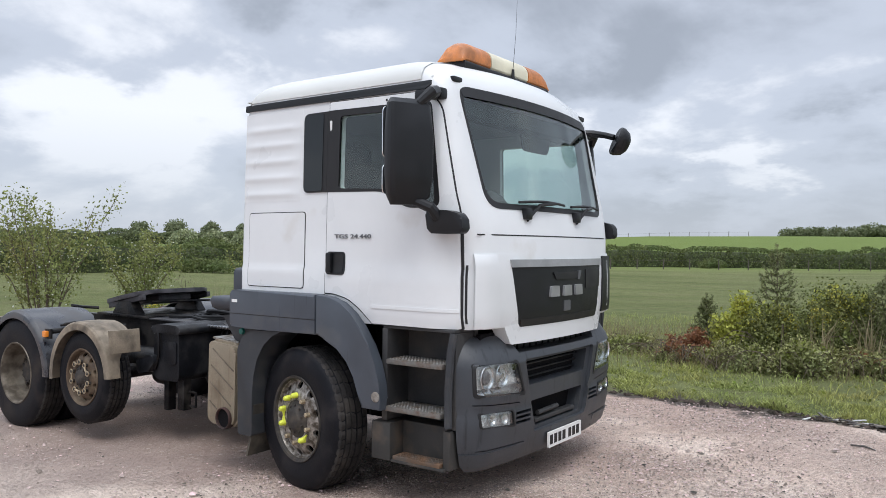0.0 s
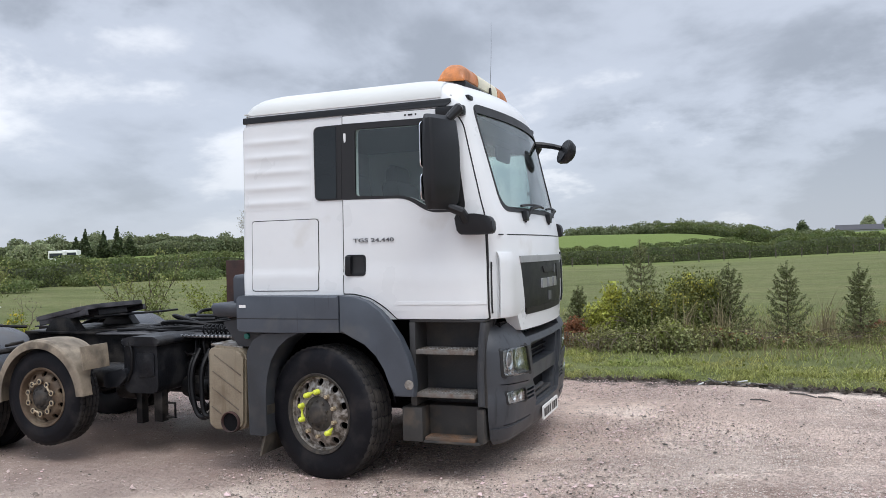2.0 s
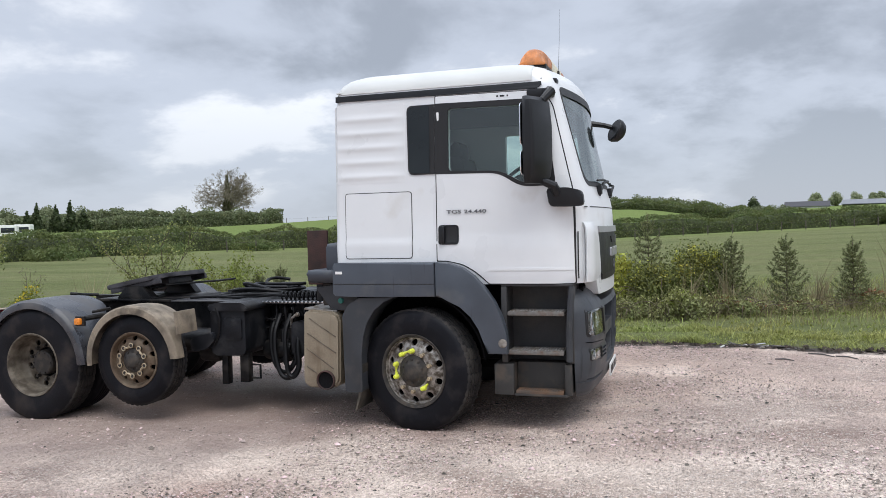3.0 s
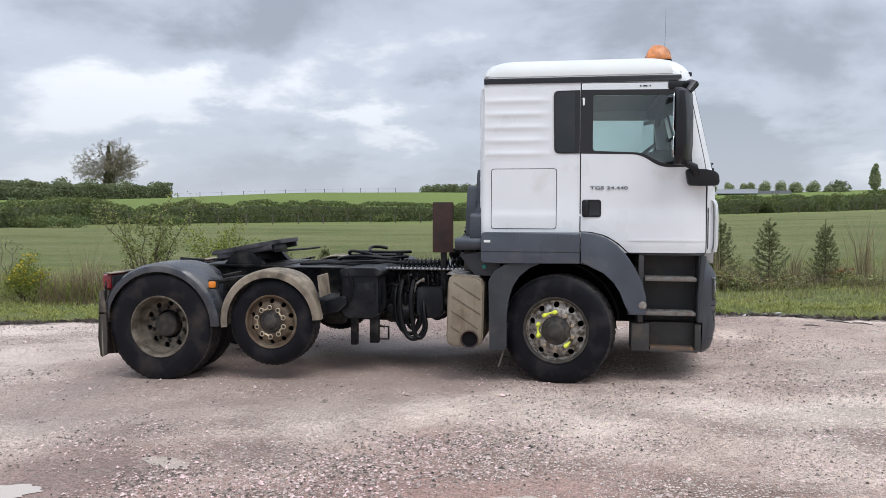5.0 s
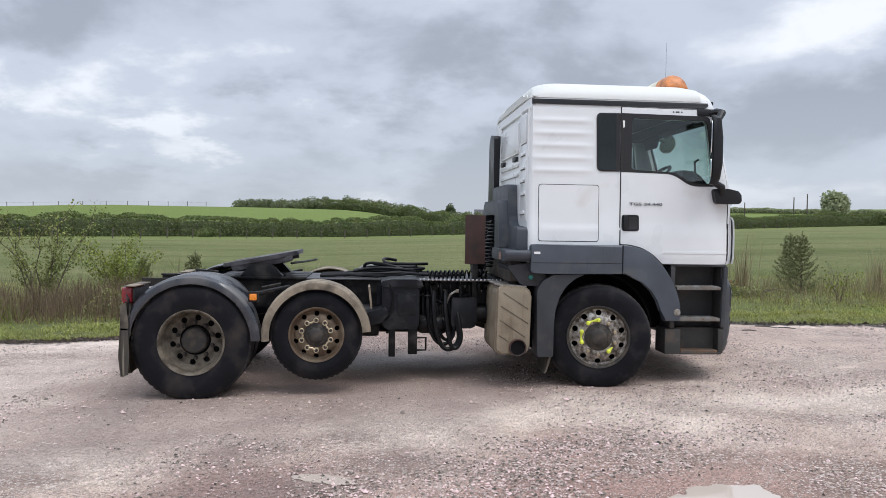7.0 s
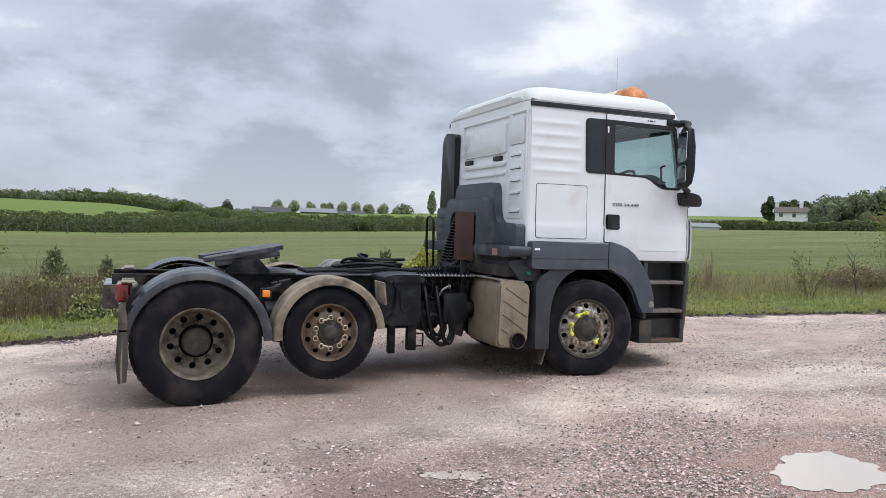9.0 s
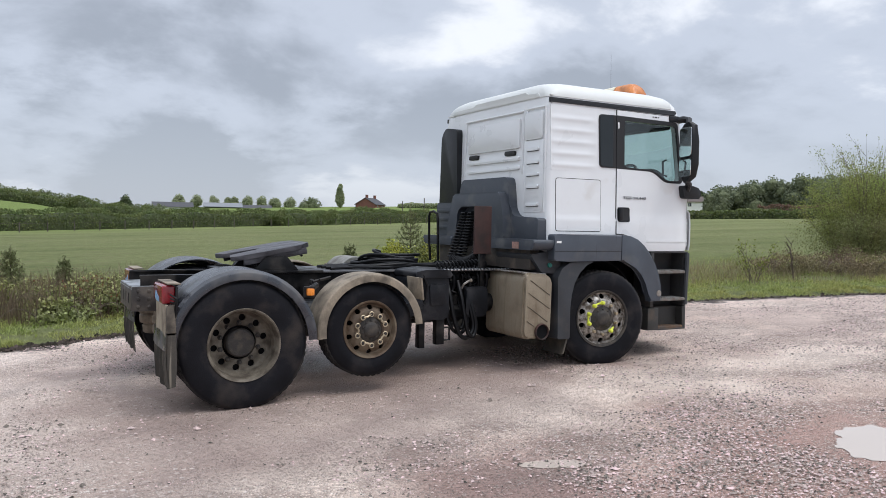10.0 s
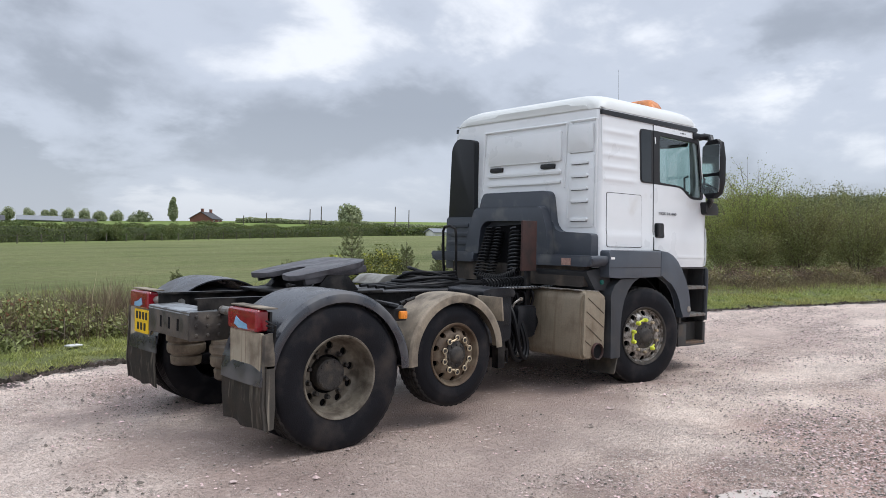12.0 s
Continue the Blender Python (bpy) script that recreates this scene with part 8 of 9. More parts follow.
def far_tree(name, label, category, x, y, height, width, seed, n, size, material, trunk=0.2, shape="round", sink=0.0, group=""):
    """A distant tree: trunk, inner lobes coloured darker for shade, and an uneven crown of leaf-covered lobes."""
    rng = np.random.default_rng(seed)
    ob = thing(name, label, category, Matrix.Translation(put(x, y, -sink)), group)
    bm = bmesh.new()
    tube(bm, [(0, 0, -0.3), (0.01 * height, 0, height * 0.5), (0, 0, height * 0.8)], [trunk, trunk * 0.7, trunk * 0.2], 6)
    part("trunk", bm, M_BARK, ob)
    lobes = []
    for i in range(11):
        t = (i + 0.5) / 11
        a = rng.uniform(0, 6.283)
        if shape == "poplar":
            rad, out, z = width * 0.36 * min(1.0, 0.45 + 2.2 * t) * (1.03 - t) ** 0.55, width * 0.08, height * (0.10 + 0.84 * t)
        elif shape == "cone":
            rad, out, z = width * 0.36 * (1.05 - t), width * 0.14 * (1 - t), height * (0.06 + 0.88 * t)
        else:
            rad = width * rng.uniform(0.17, 0.27)
            out, z = width * 0.30 * math.sqrt(rng.uniform(0.1, 1)) * (1 - 0.45 * t), height * (0.22 + 0.58 * t) * rng.uniform(0.9, 1.05)
        lobes.append((out * math.cos(a), out * math.sin(a), z, rad))
    core = bmesh.new()
    for lx, ly, lz, rad in lobes:
        bmesh.ops.create_icosphere(core, subdivisions=1, radius=rad * 0.80, matrix=Matrix.Translation((lx, ly, min(lz, height - rad * 0.9))) @ Matrix.Rotation(rng.uniform(0, 3), 4, "Z"))
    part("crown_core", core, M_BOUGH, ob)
    lb = np.array(lobes)
    k = rng.choice(len(lb), n, p=lb[:, 3] ** 2 / (lb[:, 3] ** 2).sum())
    d = rng.normal(size=(n, 3))
    d /= np.linalg.norm(d, axis=1)[:, None]
    q = lb[k, :3] + d * (lb[k, 3] * rng.uniform(0.75, 1.12, n))[:, None]
    q[:, 2] = np.maximum(q[:, 2], 0.04 * height)
    child("crown", leaf_mesh("crown", q, size, material, rng, slim=0.85), ob)
    return ob


def branching_tree(name, label, category, x, y, height, width, seed, size, material, leaf=30000):
    """A broad dome of bare-looking limbs and twigs with sparse small leaves, its trunk clad in ivy."""
    rng = np.random.default_rng(seed)
    ob = thing(name, label, category, Matrix.Translation(put(x, y, -0.2)))
    bm, tips = bmesh.new(), []
    tube(bm, [(0, 0, 0), (0.2, 0, height * 0.3), (0.1, 0.1, height * 0.62), (0, 0, height * 0.9)], [0.55, 0.45, 0.28, 0.06], 8)
    part("trunk", bm, M_BARK, ob)
    bm = bmesh.new()
    for i in range(54):
        a, el = rng.uniform(0, 6.283), math.asin(rng.uniform(-0.45, 0.98))
        reach = rng.uniform(0.82, 1.03)
        end = Vector((math.cos(a) * math.cos(el) * width * 0.5 * reach, math.sin(a) * math.cos(el) * width * 0.5 * reach, height * (0.50 + 0.49 * math.sin(el) * reach)))
        root = Vector((0.1, 0, min(height * rng.uniform(0.12, 0.55), end.z * 0.9)))
        mid = root.lerp(end, 0.5) + Vector((0, 0, height * 0.05))
        tube(bm, [root, mid, end], [0.16, 0.08, 0.02], 5)
        for j in range(9):
            t = rng.uniform(0.35, 1.0)
            p = root.lerp(mid, t * 2) if t < 0.5 else mid.lerp(end, t * 2 - 1)
            q = p + (end - root).normalized() * height * 0.07 + Vector(rng.normal(size=3).tolist()) * height * 0.055
            tube(bm, [p, p.lerp(q, 0.5) + Vector((0, 0, 0.15)), q], [0.045, 0.03, 0.012], 4)
            for k in range(5):
                u = p.lerp(q, rng.uniform(0.3, 1))
                v = u + Vector(rng.normal(size=3).tolist()) * height * 0.030 + (q - p) * 0.2
                tube(bm, [u, v], [0.02, 0.008], 3)
                tips += [v, u.lerp(v, 0.6), q]
    tagged(part("limb_growth", bm, M_PALEBARK, ob), kind="stuff")
    t = np.array([tuple(v) for v in tips])
    q = t[rng.integers(0, len(t), leaf)] + rng.normal(size=(leaf, 3)) * height * 0.012
    child("crown", leaf_mesh("crown", q, size, material, rng, slim=0.8), ob)
    n = 9000
    z = rng.uniform(0, 1, n) ** 1.3
    r = (2.5 * (1 - z) ** 1.3 + 0.30) * rng.uniform(0.5, 1.1, n)
    a = rng.uniform(0, 6.283, n)
    child("ivy", leaf_mesh("ivy", np.column_stack([r * np.cos(a), r * np.sin(a), z * height * 0.93]), 0.40, L_IVY, rng, slim=0.8), ob, "ivy growing up the trunk")
    return ob


def hedge(name, label, path, height, width, per_m, size, material, seed, category="hedge", wobble=0.25, group="", core=0.82):
    """A clipped or overgrown hedge along a path: a core coloured as shaded thicket inside, uneven clumps of leaves
    outside.
    """
    rng = np.random.default_rng(seed)
    ob = thing(name, label, category, None, group)
    verts, faces, pts, ring = [], [], [], 0
    for (x0, y0), (x1, y1) in zip(path, path[1:]):
        ln = math.hypot(x1 - x0, y1 - y0)
        nx, ny = -(y1 - y0) / ln, (x1 - x0) / ln
        k = max(2, int(ln / (width * 0.8)))
        for i in range(k + (1 if (x1, y1) == path[-1] else 0)):
            t = i / k
            x, y = x0 + (x1 - x0) * t, y0 + (y1 - y0) * t
            z = land(x, y)
            hh = height * core * (1 + wobble * noise.noise(Vector((x * 0.23, y * 0.23, seed))) - 0.12 * abs(noise.noise(Vector((x * 0.5, y * 0.5, seed + 3)))))
            w = width * 0.5 * core
            for u, v in ((-w, -0.1), (-w * 0.95, hh * 0.6), (-w * 0.5, hh * 0.96), (w * 0.5, hh), (w * 0.95, hh * 0.6), (w, -0.1)):
                verts.append((x + nx * u, y + ny * u, z + v))
            if ring:
                b = len(verts) - 12
                for j in range(5):
                    faces.append((b + j, b + j + 1, b + j + 7, b + j + 6))
            ring += 1
        n = int(per_m * ln)
        for t, u, c in zip(rng.uniform(0, 1, n), rng.uniform(-1, 1, n), rng.uniform(0, 1, n)):
            x, y = x0 + (x1 - x0) * t, y0 + (y1 - y0) * t
            hh = height * (1.04 + wobble * noise.noise(Vector((x * 0.23, y * 0.23, seed))) - 0.28 * abs(noise.noise(Vector((x * 0.5, y * 0.5, seed + 3)))) + 0.10 * noise.noise(Vector((x * 1.3, y * 1.3, seed + 5))))
            if c < 0.55:
                v, w = hh * rng.uniform(0.03, 0.97), width * 0.5 * (1 if u > 0 else -1) * rng.uniform(0.8, 1.1)
            else:
                v, w = hh * rng.uniform(0.86, 1.06), width * 0.5 * u
            pts.append((x + nx * w, y + ny * w, land(x, y) + v))
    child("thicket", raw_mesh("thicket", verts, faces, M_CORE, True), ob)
    child("foliage", leaf_mesh("foliage", pts, size, material, rng, slim=0.85), ob)
    return ob


# rough grass along the verge, thinning into the field
rng = np.random.default_rng(11)


def scatter(n, x0, x1, d0, d1, power=1.0, clump=0.0):
    out = []
    while len(out) < n:
        x, d = rng.uniform(x0, x1), d0 + (d1 - d0) * rng.uniform(0, 1) ** power
        y = edge_y(x) + d + 0.25 * noise.noise(Vector((x * 1.6, d * 1.6, 0)))
        if clump and noise.noise(Vector((x * 0.9, y * 0.9, 4.0))) < clump * rng.uniform(-1, 1):
            continue
        out.append((x, y, land(x, y) - 0.015))
    return out


def tufted(roots, height):
    """Blade heights that rise and fall in tufts."""
    return [height * (1 + 1.7 * max(-0.35, noise.noise(Vector((x * 2.4, y * 2.4, 2.0))) + 0.5 * noise.noise(Vector((x * 6.0, y * 6.0, 7.0))))) for x, y, z in roots]


short = scatter(50000, -12, 17, 0.12, 4.5, 1.3, 0.3)
tagged(new("verge_grass", blade_mesh("verge_grass", short, tufted(short, 0.058), 0.014, L_GRASS, rng, 1.5)), "rough green verge grass at the edge of the gravel", "grass", kind="stuff")
edge_tufts = scatter(42000, -10, 14, 0.06, 1.3, 1.0, 0.0)
tagged(new("edge_grass", blade_mesh("edge_grass", edge_tufts, tufted(edge_tufts, 0.050), 0.012, L_GRASS, rng, 1.5)), "short trodden grass along the gravel", "grass", kind="stuff")
tall = scatter(24000, -14, 20, 1.2, 11, 1.0, 0.6)
tagged(new("field_grass", blade_mesh("field_grass", tall, 0.13, 0.009, L_GRASS, rng, 1.2)), "longer tufted grass behind the verge", "grass", kind="stuff")
dry = scatter(6500, -14, 20, 1.6, 8, 1.0, 0.7)
tagged(new("dry_grass", blade_mesh("dry_grass", dry, 0.27, 0.006, L_STRAW, rng, 0.8)), "dry straw-coloured stalks in the verge", "grass", kind="stuff")
rough = scatter(15000, -13, 18, 1.9, 6.5, 1.0, 0.75)
tagged(new("rough_grass", blade_mesh("rough_grass", rough, 0.34, 0.006, L_ROUGH, rng, 0.9)), "tall brown rough grass behind the verge", "grass", kind="stuff")
stalks = scatter(5200, -9, -2.2, 1.7, 4.6, 1.0, 0.8)
tagged(new("weed_stalks", blade_mesh("weed_stalks", stalks, 0.62, 0.010, L_STALK, rng, 0.5)), "tall brown weed stalks above the brambles", "weeds", kind="stuff")
weeds = scatter(9000, -12, 17, 0.25, 6, 1.0, 0.8)
tagged(new("verge_weeds", leaf_mesh("verge_weeds", [(x, y, z + rng.uniform(0.02, 0.11)) for x, y, z in weeds], 0.045, L_YOUNG, rng)), "low broad-leaved weeds in the grass", "weeds", kind="stuff")

# the scrub in front of the field
bush("gorse_bush", "rounded gorse bush with yellow tips on the verge", "bush", 2.35, 6.7, 0.72, 0.6, 1.16, 17000, 0.044, L_GORSE, 21, (L_SHOOT, 2000, 0.040, -0.1), "gorse bushes", 14, 14)
bush("laurel_bush", "broad-leaved shrub with glossy yellow-green leaves", "bush", 1.15, 6.55, 0.50, 0.45, 0.98, 6500, 0.064, L_LAUREL, 22, (L_SHOOT, 500, 0.05, 0.2), "", 14, 6)
bush("gorse_bush", "dark green gorse bush among brambles", "bush", 1.75, 6.35, 0.62, 0.5, 1.05, 15000, 0.044, L_GORSE, 23, (L_SHOOT, 700, 0.040, 0.1), "gorse bushes", 14, 16)
for i, (x, y, rx, h) in enumerate(((0.3, 6.5, 0.55, 0.34), (1.2, 5.9, 0.65, 0.44), (2.1, 5.75, 0.6, 0.52), (2.9, 6.0, 0.5, 0.40), (-0.9, 7.2, 0.6, 0.34), (-2.2, 6.6, 0.8, 0.36), (3.9, 6.2, 0.45, 0.26), (5.2, 6.6, 0.5, 0.26),
                                   (-3.7, 6.3, 0.9, 0.55), (-4.4, 5.6, 1.0, 0.62), (-5.3, 6.1, 1.0, 0.70), (-6.4, 5.7, 0.8, 0.5), (-5.0, 7.6, 1.2, 0.6), (-3.0, 5.7, 0.7, 0.38), (-5.0, 5.2, 0.6, 0.42), (0.7, 7.4, 0.5, 0.5))):
    bush("bramble", "low tangled bramble patch with dull green leaves", "bramble", x, y, rx, 0.55, h, 4200, 0.046 if i < 8 else 0.062, L_BRAMBLE, 40 + i, (L_YOUNG, 500, 0.040, 0.0) if i % 3 else (L_FERN, 260, 0.045, 0.0), "bramble patches", 12, 26)
bush("dead_bracken", "clump of rust-brown dead bracken", "bracken", 0.42, 6.25, 0.34, 0.32, 0.50, 3000, 0.05, L_FERN, 61, None, "", 10, 24)
bush("dead_bracken", "small clump of rust-brown dead bracken", "bracken", 5.0, 7.0, 0.4, 0.35, 0.35, 900, 0.07, L_FERN, 62, None, "", 8, 10)
for i, (x, y, h) in enumerate(((1.55, 6.6, 1.66), (0.42, 7.1, 0.95), (2.9, 6.6, 1.25), (3.72, 6.45, 1.22), (4.72, 6.6, 1.12), (6.6, 6.7, 1.25), (7.3, 8.4, 1.2), (-5.6, 6.7, 1.05), (-4.8, 7.0, 0.85), (-1.9, 6.6, 0.85), (-7.0, 8.2, 0.9))):
    young_spruce(x, y, h, 70 + i)
for i, (x, y, h, n) in enumerate(((2.2, 6.0, 0.75, 9), (2.75, 6.1, 0.8, 9), (5.6, 7.2, 1.1, 12), (-9.0, 5.3, 1.0, 6), (-5.9, 6.9, 0.9, 10), (-3.1, 6.2, 0.8, 8), (7.9, 6.2, 0.9, 10), (-8.4, 6.6, 0.9, 7), (4.3, 7.0, 0.7, 8))):
    r2 = np.random.default_rng(90 + i)
    ob = thing("dry_stalks", "sheaf of pale dry weed stalks", "weeds", Matrix.Translation(put(x, y, -0.02)), "dry weed stalks")
    roots = np.column_stack([r2.normal(0, 0.09, n * 5), r2.normal(0, 0.07, n * 5), np.zeros(n * 5)])
    child("dry_growth", blade_mesh("dry_growth", roots, h, 0.016, L_STRAW, r2, 0.5), ob)

# saplings and shrubs
sapling("willow_sapling", "sparse willow sapling with thin arching stems", "shrub", -8.2, 6.1, 1.85, 0.95, 9, 2600, 0.055, L_WILLOW, 101, 0.017)
sapling("willow_sapling", "sparse yellow-green willow shrub in the grass", "shrub", -7.3, 7.5, 1.25, 0.8, 14, 3200, 0.055, L_YOUNG, 102, 0.008)
sapling("blossoming_shrub", "tall shrub with small pale leaves and white blossom", "shrub", -10.8, 2.6, 2.75, 1.3, 14, 5200, 0.065, L_WILLOW, 103, 0.016, 0.12, (L_WHITE, 420, 0.034))
sapling("blossoming_shrub", "shrub with small pale leaves and white blossom", "shrub", -14.6, 7.2, 2.2, 1.2, 14, 4200, 0.07, L_WILLOW, 104, 0.014, 0.12, (L_WHITE, 320, 0.040))
bush("yellow_shrub", "low golden-leaved shrub beside the verge", "bush", -9.5, 4.3, 0.5, 0.45, 0.8, 5000, 0.038, L_YOUNG, 105, (L_FLOWER, 260, 0.05, 0.0))
r2 = np.random.default_rng(106)
lily = thing("strap_leaved_clump", "clump of bright green strap leaves", "plant", Matrix.Translation(put(-8.7, 4.5, -0.02)))
child("leaf_growth", blade_mesh("leaf_growth", np.column_stack([r2.normal(0, 0.28, 420), r2.normal(0, 0.15, 420), np.zeros(420)]), 0.36, 0.03, L_YOUNG, r2, 1.3), lily)
sapling("dark_sapling", "thin leafless sapling on the verge", "shrub", -11.6, 6.4, 1.2, 0.15, 2, 60, 0.05, L_BARE, 107, 0.014)
sapling("thorn_sapling", "open thorn sapling with several thin stems", "shrub", 8.4, 3.75, 0.95, 0.6, 8, 420, 0.05, L_YOUNG, 108, 0.010)
sapling("dead_branch", "bare dark branch leaning in the grass", "shrub", 9.9, 3.9, 0.95, 0.5, 2, 20, 0.04, L_BARE, 109, 0.020)
sapling("thorn_sapling", "small thorn sapling in rough grass", "shrub", 6.3, 4.9, 0.7, 0.35, 6, 200, 0.045, L_YOUNG, 110, 0.008)
for i, (x, y, h, sp) in enumerate(((15.6, 5.8, 3.2, 1.35), (16.1, 6.9, 2.3, 1.3), (17.9, 7.2, 2.8, 1.5), (16.2, 4.5, 2.5, 1.3), (17.8, 5.6, 2.8, 1.5), (18.0, 3.6, 2.4, 1.4), (19.6, 4.8, 2.6, 1.6), (20.6, 2.9, 2.5, 1.6), (22.0, 4.6, 2.8, 1.7), (24.0, 2.6, 2.9, 1.8), (14.7, 5.3, 1.4, 0.8), (26.5, 1.4, 3.1, 2.0))):
    sallow = sapling("sallow_bush", "large many-stemmed sallow bush in fresh green leaf", "bush", x, y, h, sp, 34, 14000, 0.046, L_SALLOW if i < 3 else L_OLDSALLOW, 120 + i, 0.013, 0.11, None, "sallow bushes")
    r2 = np.random.default_rng(150 + i)
    low = np.column_stack([r2.normal(0, sp * 0.52, 8000), r2.normal(0, sp * 0.48, 8000), np.abs(r2.normal(0.34 * h, 0.20 * h, 8000))])
    child("low_foliage", leaf_mesh("low_foliage", low, 0.046, L_OLDSALLOW, r2), sallow)
    if i == 0:
        bm, tips = stems((0, 0, 0), 9, h * 1.20, sp * 0.6, r2, 0.012, 0.1)
        part("tall_shoots", bm, M_TWIG, sallow)
        t = np.array([tuple(v) for v in tips])
        child("shoot_leaves", leaf_mesh("shoot_leaves", t[r2.integers(0, len(t), 900)] + r2.normal(size=(900, 3)) * 0.04, 0.05, L_SALLOW, r2), sallow)
for i, (x, y) in enumerate(((12.6, 3.9), (14.4, 4.0), (15.6, 3.3), (17.4, 2.4), (19.6, 1.6), (13.4, 5.0), (11.4, 5.2))):
    bush("bramble", "brown-stemmed bramble patch under the bushes", "bramble", x, y, 1.2, 0.8, 0.62, 6000, 0.05, L_STALK if i % 2 else L_ROUGH, 140 + i, (L_BRAMBLE, 900, 0.05, 0.0), "bramble patches", 24, 40)

# debris on the gravel's edge
M_SLATE = mat("dark_slate_scrap", (0.115, 0.105, 0.098), 0.7, var=0.4, scale=9, bump=0.3)
M_OLDWOOD = mat("weathered_wood", (0.24, 0.21, 0.17), 0.8, var=0.3, scale=9, bump=0.3)
M_LITTER = mat("pale_litter", (0.62, 0.62, 0.60), 0.6, var=0.15, bump=0.1)
rd = random.Random(5)
for i in range(34):
    x = 2.9 + rd.gauss(0, 0.26)
    y = edge_y(x) - 0.02 + rd.gauss(0, 0.06)
    bm = bmesh.new()
    l = rd.uniform(0.04, 0.13)
    box(bm, -l / 2, l / 2, -0.012, 0.012, -0.005, 0.005, 0.002)
    ob = new("debris_piece", mesh_of("debris_piece", bm, M_LITTER if i % 7 == 0 else (M_OLDWOOD if i % 4 == 0 else M_SLATE)))
    ob.matrix_world = Matrix.Translation(put(x, y, 0.006 + 0.011 * (i % 3))) @ Matrix.Rotation(rd.gauss(0, 0.7), 4, "Z") @ Matrix.Rotation(rd.gauss(0, 0.12), 4, "Y")
    tagged(ob, "flat scrap of dark broken waste on the gravel", "debris", "scraps at the verge")
for i, (x, y, l, a) in enumerate(((3.62, 2.42, 0.32, -0.7), (3.85, 2.25, 0.24, -0.6), (3.2, 2.1, 0.2, -0.3))):
    bm = bmesh.new()
    tube(bm, [(-l / 2, 0, 0), (0, 0.02, 0.006), (l / 2, -0.01, 0)], [0.008, 0.010, 0.005], 6)
    ob = new("fallen_stick", mesh_of("fallen_stick", bm, M_SLATE))
    ob.matrix_world = Matrix.Translation(put(x, y, 0.008)) @ Matrix.Rotation(a, 4, "Z")
    tagged(ob, "dark fallen stick on the gravel", "stick", "sticks on the gravel")
bm = bmesh.new()
box(bm, -0.10, 0.10, -0.06, 0.06, 0, 0.02, 0.008)
ob = new("litter", mesh_of("litter", bm, M_LITTER))
ob.matrix_world = Matrix.Translation(put(-4.0, 4.75, 0.03)) @ Matrix.Rotation(0.4, 4, "Z")
tagged(ob, "scrap of pale litter in the grass", "litter")

# hedge round the field and the trees on the ridge
HEDGE_LINE = [(-52, -8), (-46, 20), (-47, 42), (-46, 60), (-24, 79), (2, 90), (30, 100), (60, 111), (84, 118)]
hedge("field_hedge", "long clipped hawthorn hedge across the field", HEDGE_LINE, 2.05, 2.2, 440, 0.18, L_HEDGE, 201, wobble=0.38)
hedge("ridge_hedge", "overgrown hedge running down the ridge", [(-14, 186), (-4, 183), (6, 180)], 2.0, 4, 260, 0.30, L_HEDGE, 202, wobble=0.5)
hedge("ridge_hedge", "tall overgrown hedge at the foot of the ridge", [(4, 181), (13, 178), (20.5, 175)], 3.1, 4, 300, 0.30, L_HEDGE, 203, wobble=0.4)
for i, (x, y, r, h) in enumerate(((-37, 58, 3.0, 1.2), (-42, 50, 3.5, 1.3), (-43, 40, 3.0, 1.2), (-20, 77, 1.4, 1.0), (33, 97, 2.2, 2.6), (26, 96, 2.0, 2.3), (-41, 30, 3, 1.2))):
    bush("field_scrub", "rounded thorn scrub in front of the hedge", "bush", x, y, r, 1.6, h, 3000, 0.20, L_HEDGE, 210 + i, None, "field scrub", twigs=6)
for i in range(24):
    r2 = random.Random(400 + i)
    x = (-35 + i * 2.6) if i < 9 else (-9.0 + (i - 9) * 2.3)
    y = 188 if i < 9 else 189 - 0.5 * (i - 9)
    h = (1.6 + 0.16 * i if i < 9 else 3.1) * r2.uniform(0.9, 1.1)
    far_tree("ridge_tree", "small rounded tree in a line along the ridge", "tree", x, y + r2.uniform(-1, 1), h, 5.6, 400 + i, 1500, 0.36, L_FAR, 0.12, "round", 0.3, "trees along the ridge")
hedge("road_trees", "dense belt of trees behind the upper field", [(-190, 20), (-160, 70), (-132, 112), (-112, 146)], 2.4, 6, 220, 0.42, L_FAR, 204, "trees", 0.5)
hedge("road_trees", "taller belt of trees behind the upper field", [(-134, 118), (-122, 136), (-108, 158), (-98, 172)], 3.6, 6, 300, 0.42, L_FAR, 205, "trees", 0.35)
branching_tree("ash_tree", "tall spreading ash with sparse spring leaves and ivy", "tree", -150, 229.7, 20.0, 20.5, 206, 0.20, L_BARE)
for i in range(13):
    r2 = random.Random(430 + i)
    t = i / 12
    far_tree("belt_tree", "rounded tree in the belt behind the upper field", "tree", -150 + 50 * t, 96 + 74 * t, 4.6 + 1.2 * r2.random(), 6.5, 430 + i, 1800, 0.42, L_FAR, 0.2, "round", 0.3, "tree belt")
for i, (az, h, w) in enumerate(((-45.05, 6.4, 3.0), (-43.94, 6.0, 3.2), (-43.04, 7.0, 3.2), (-45.6, 4.8, 3.0), (-42.3, 5.0, 3.4))):
    far_tree("dark_conifer", "dark pointed conifer in the distant tree belt", "conifer", 2.6 + 172 * math.sin(radians(az)), -6.8 + 172 * math.cos(radians(az)), h, w, 220 + i, 1500, 0.5, L_CONIFER, 0.2, "cone", 0, "distant conifers")
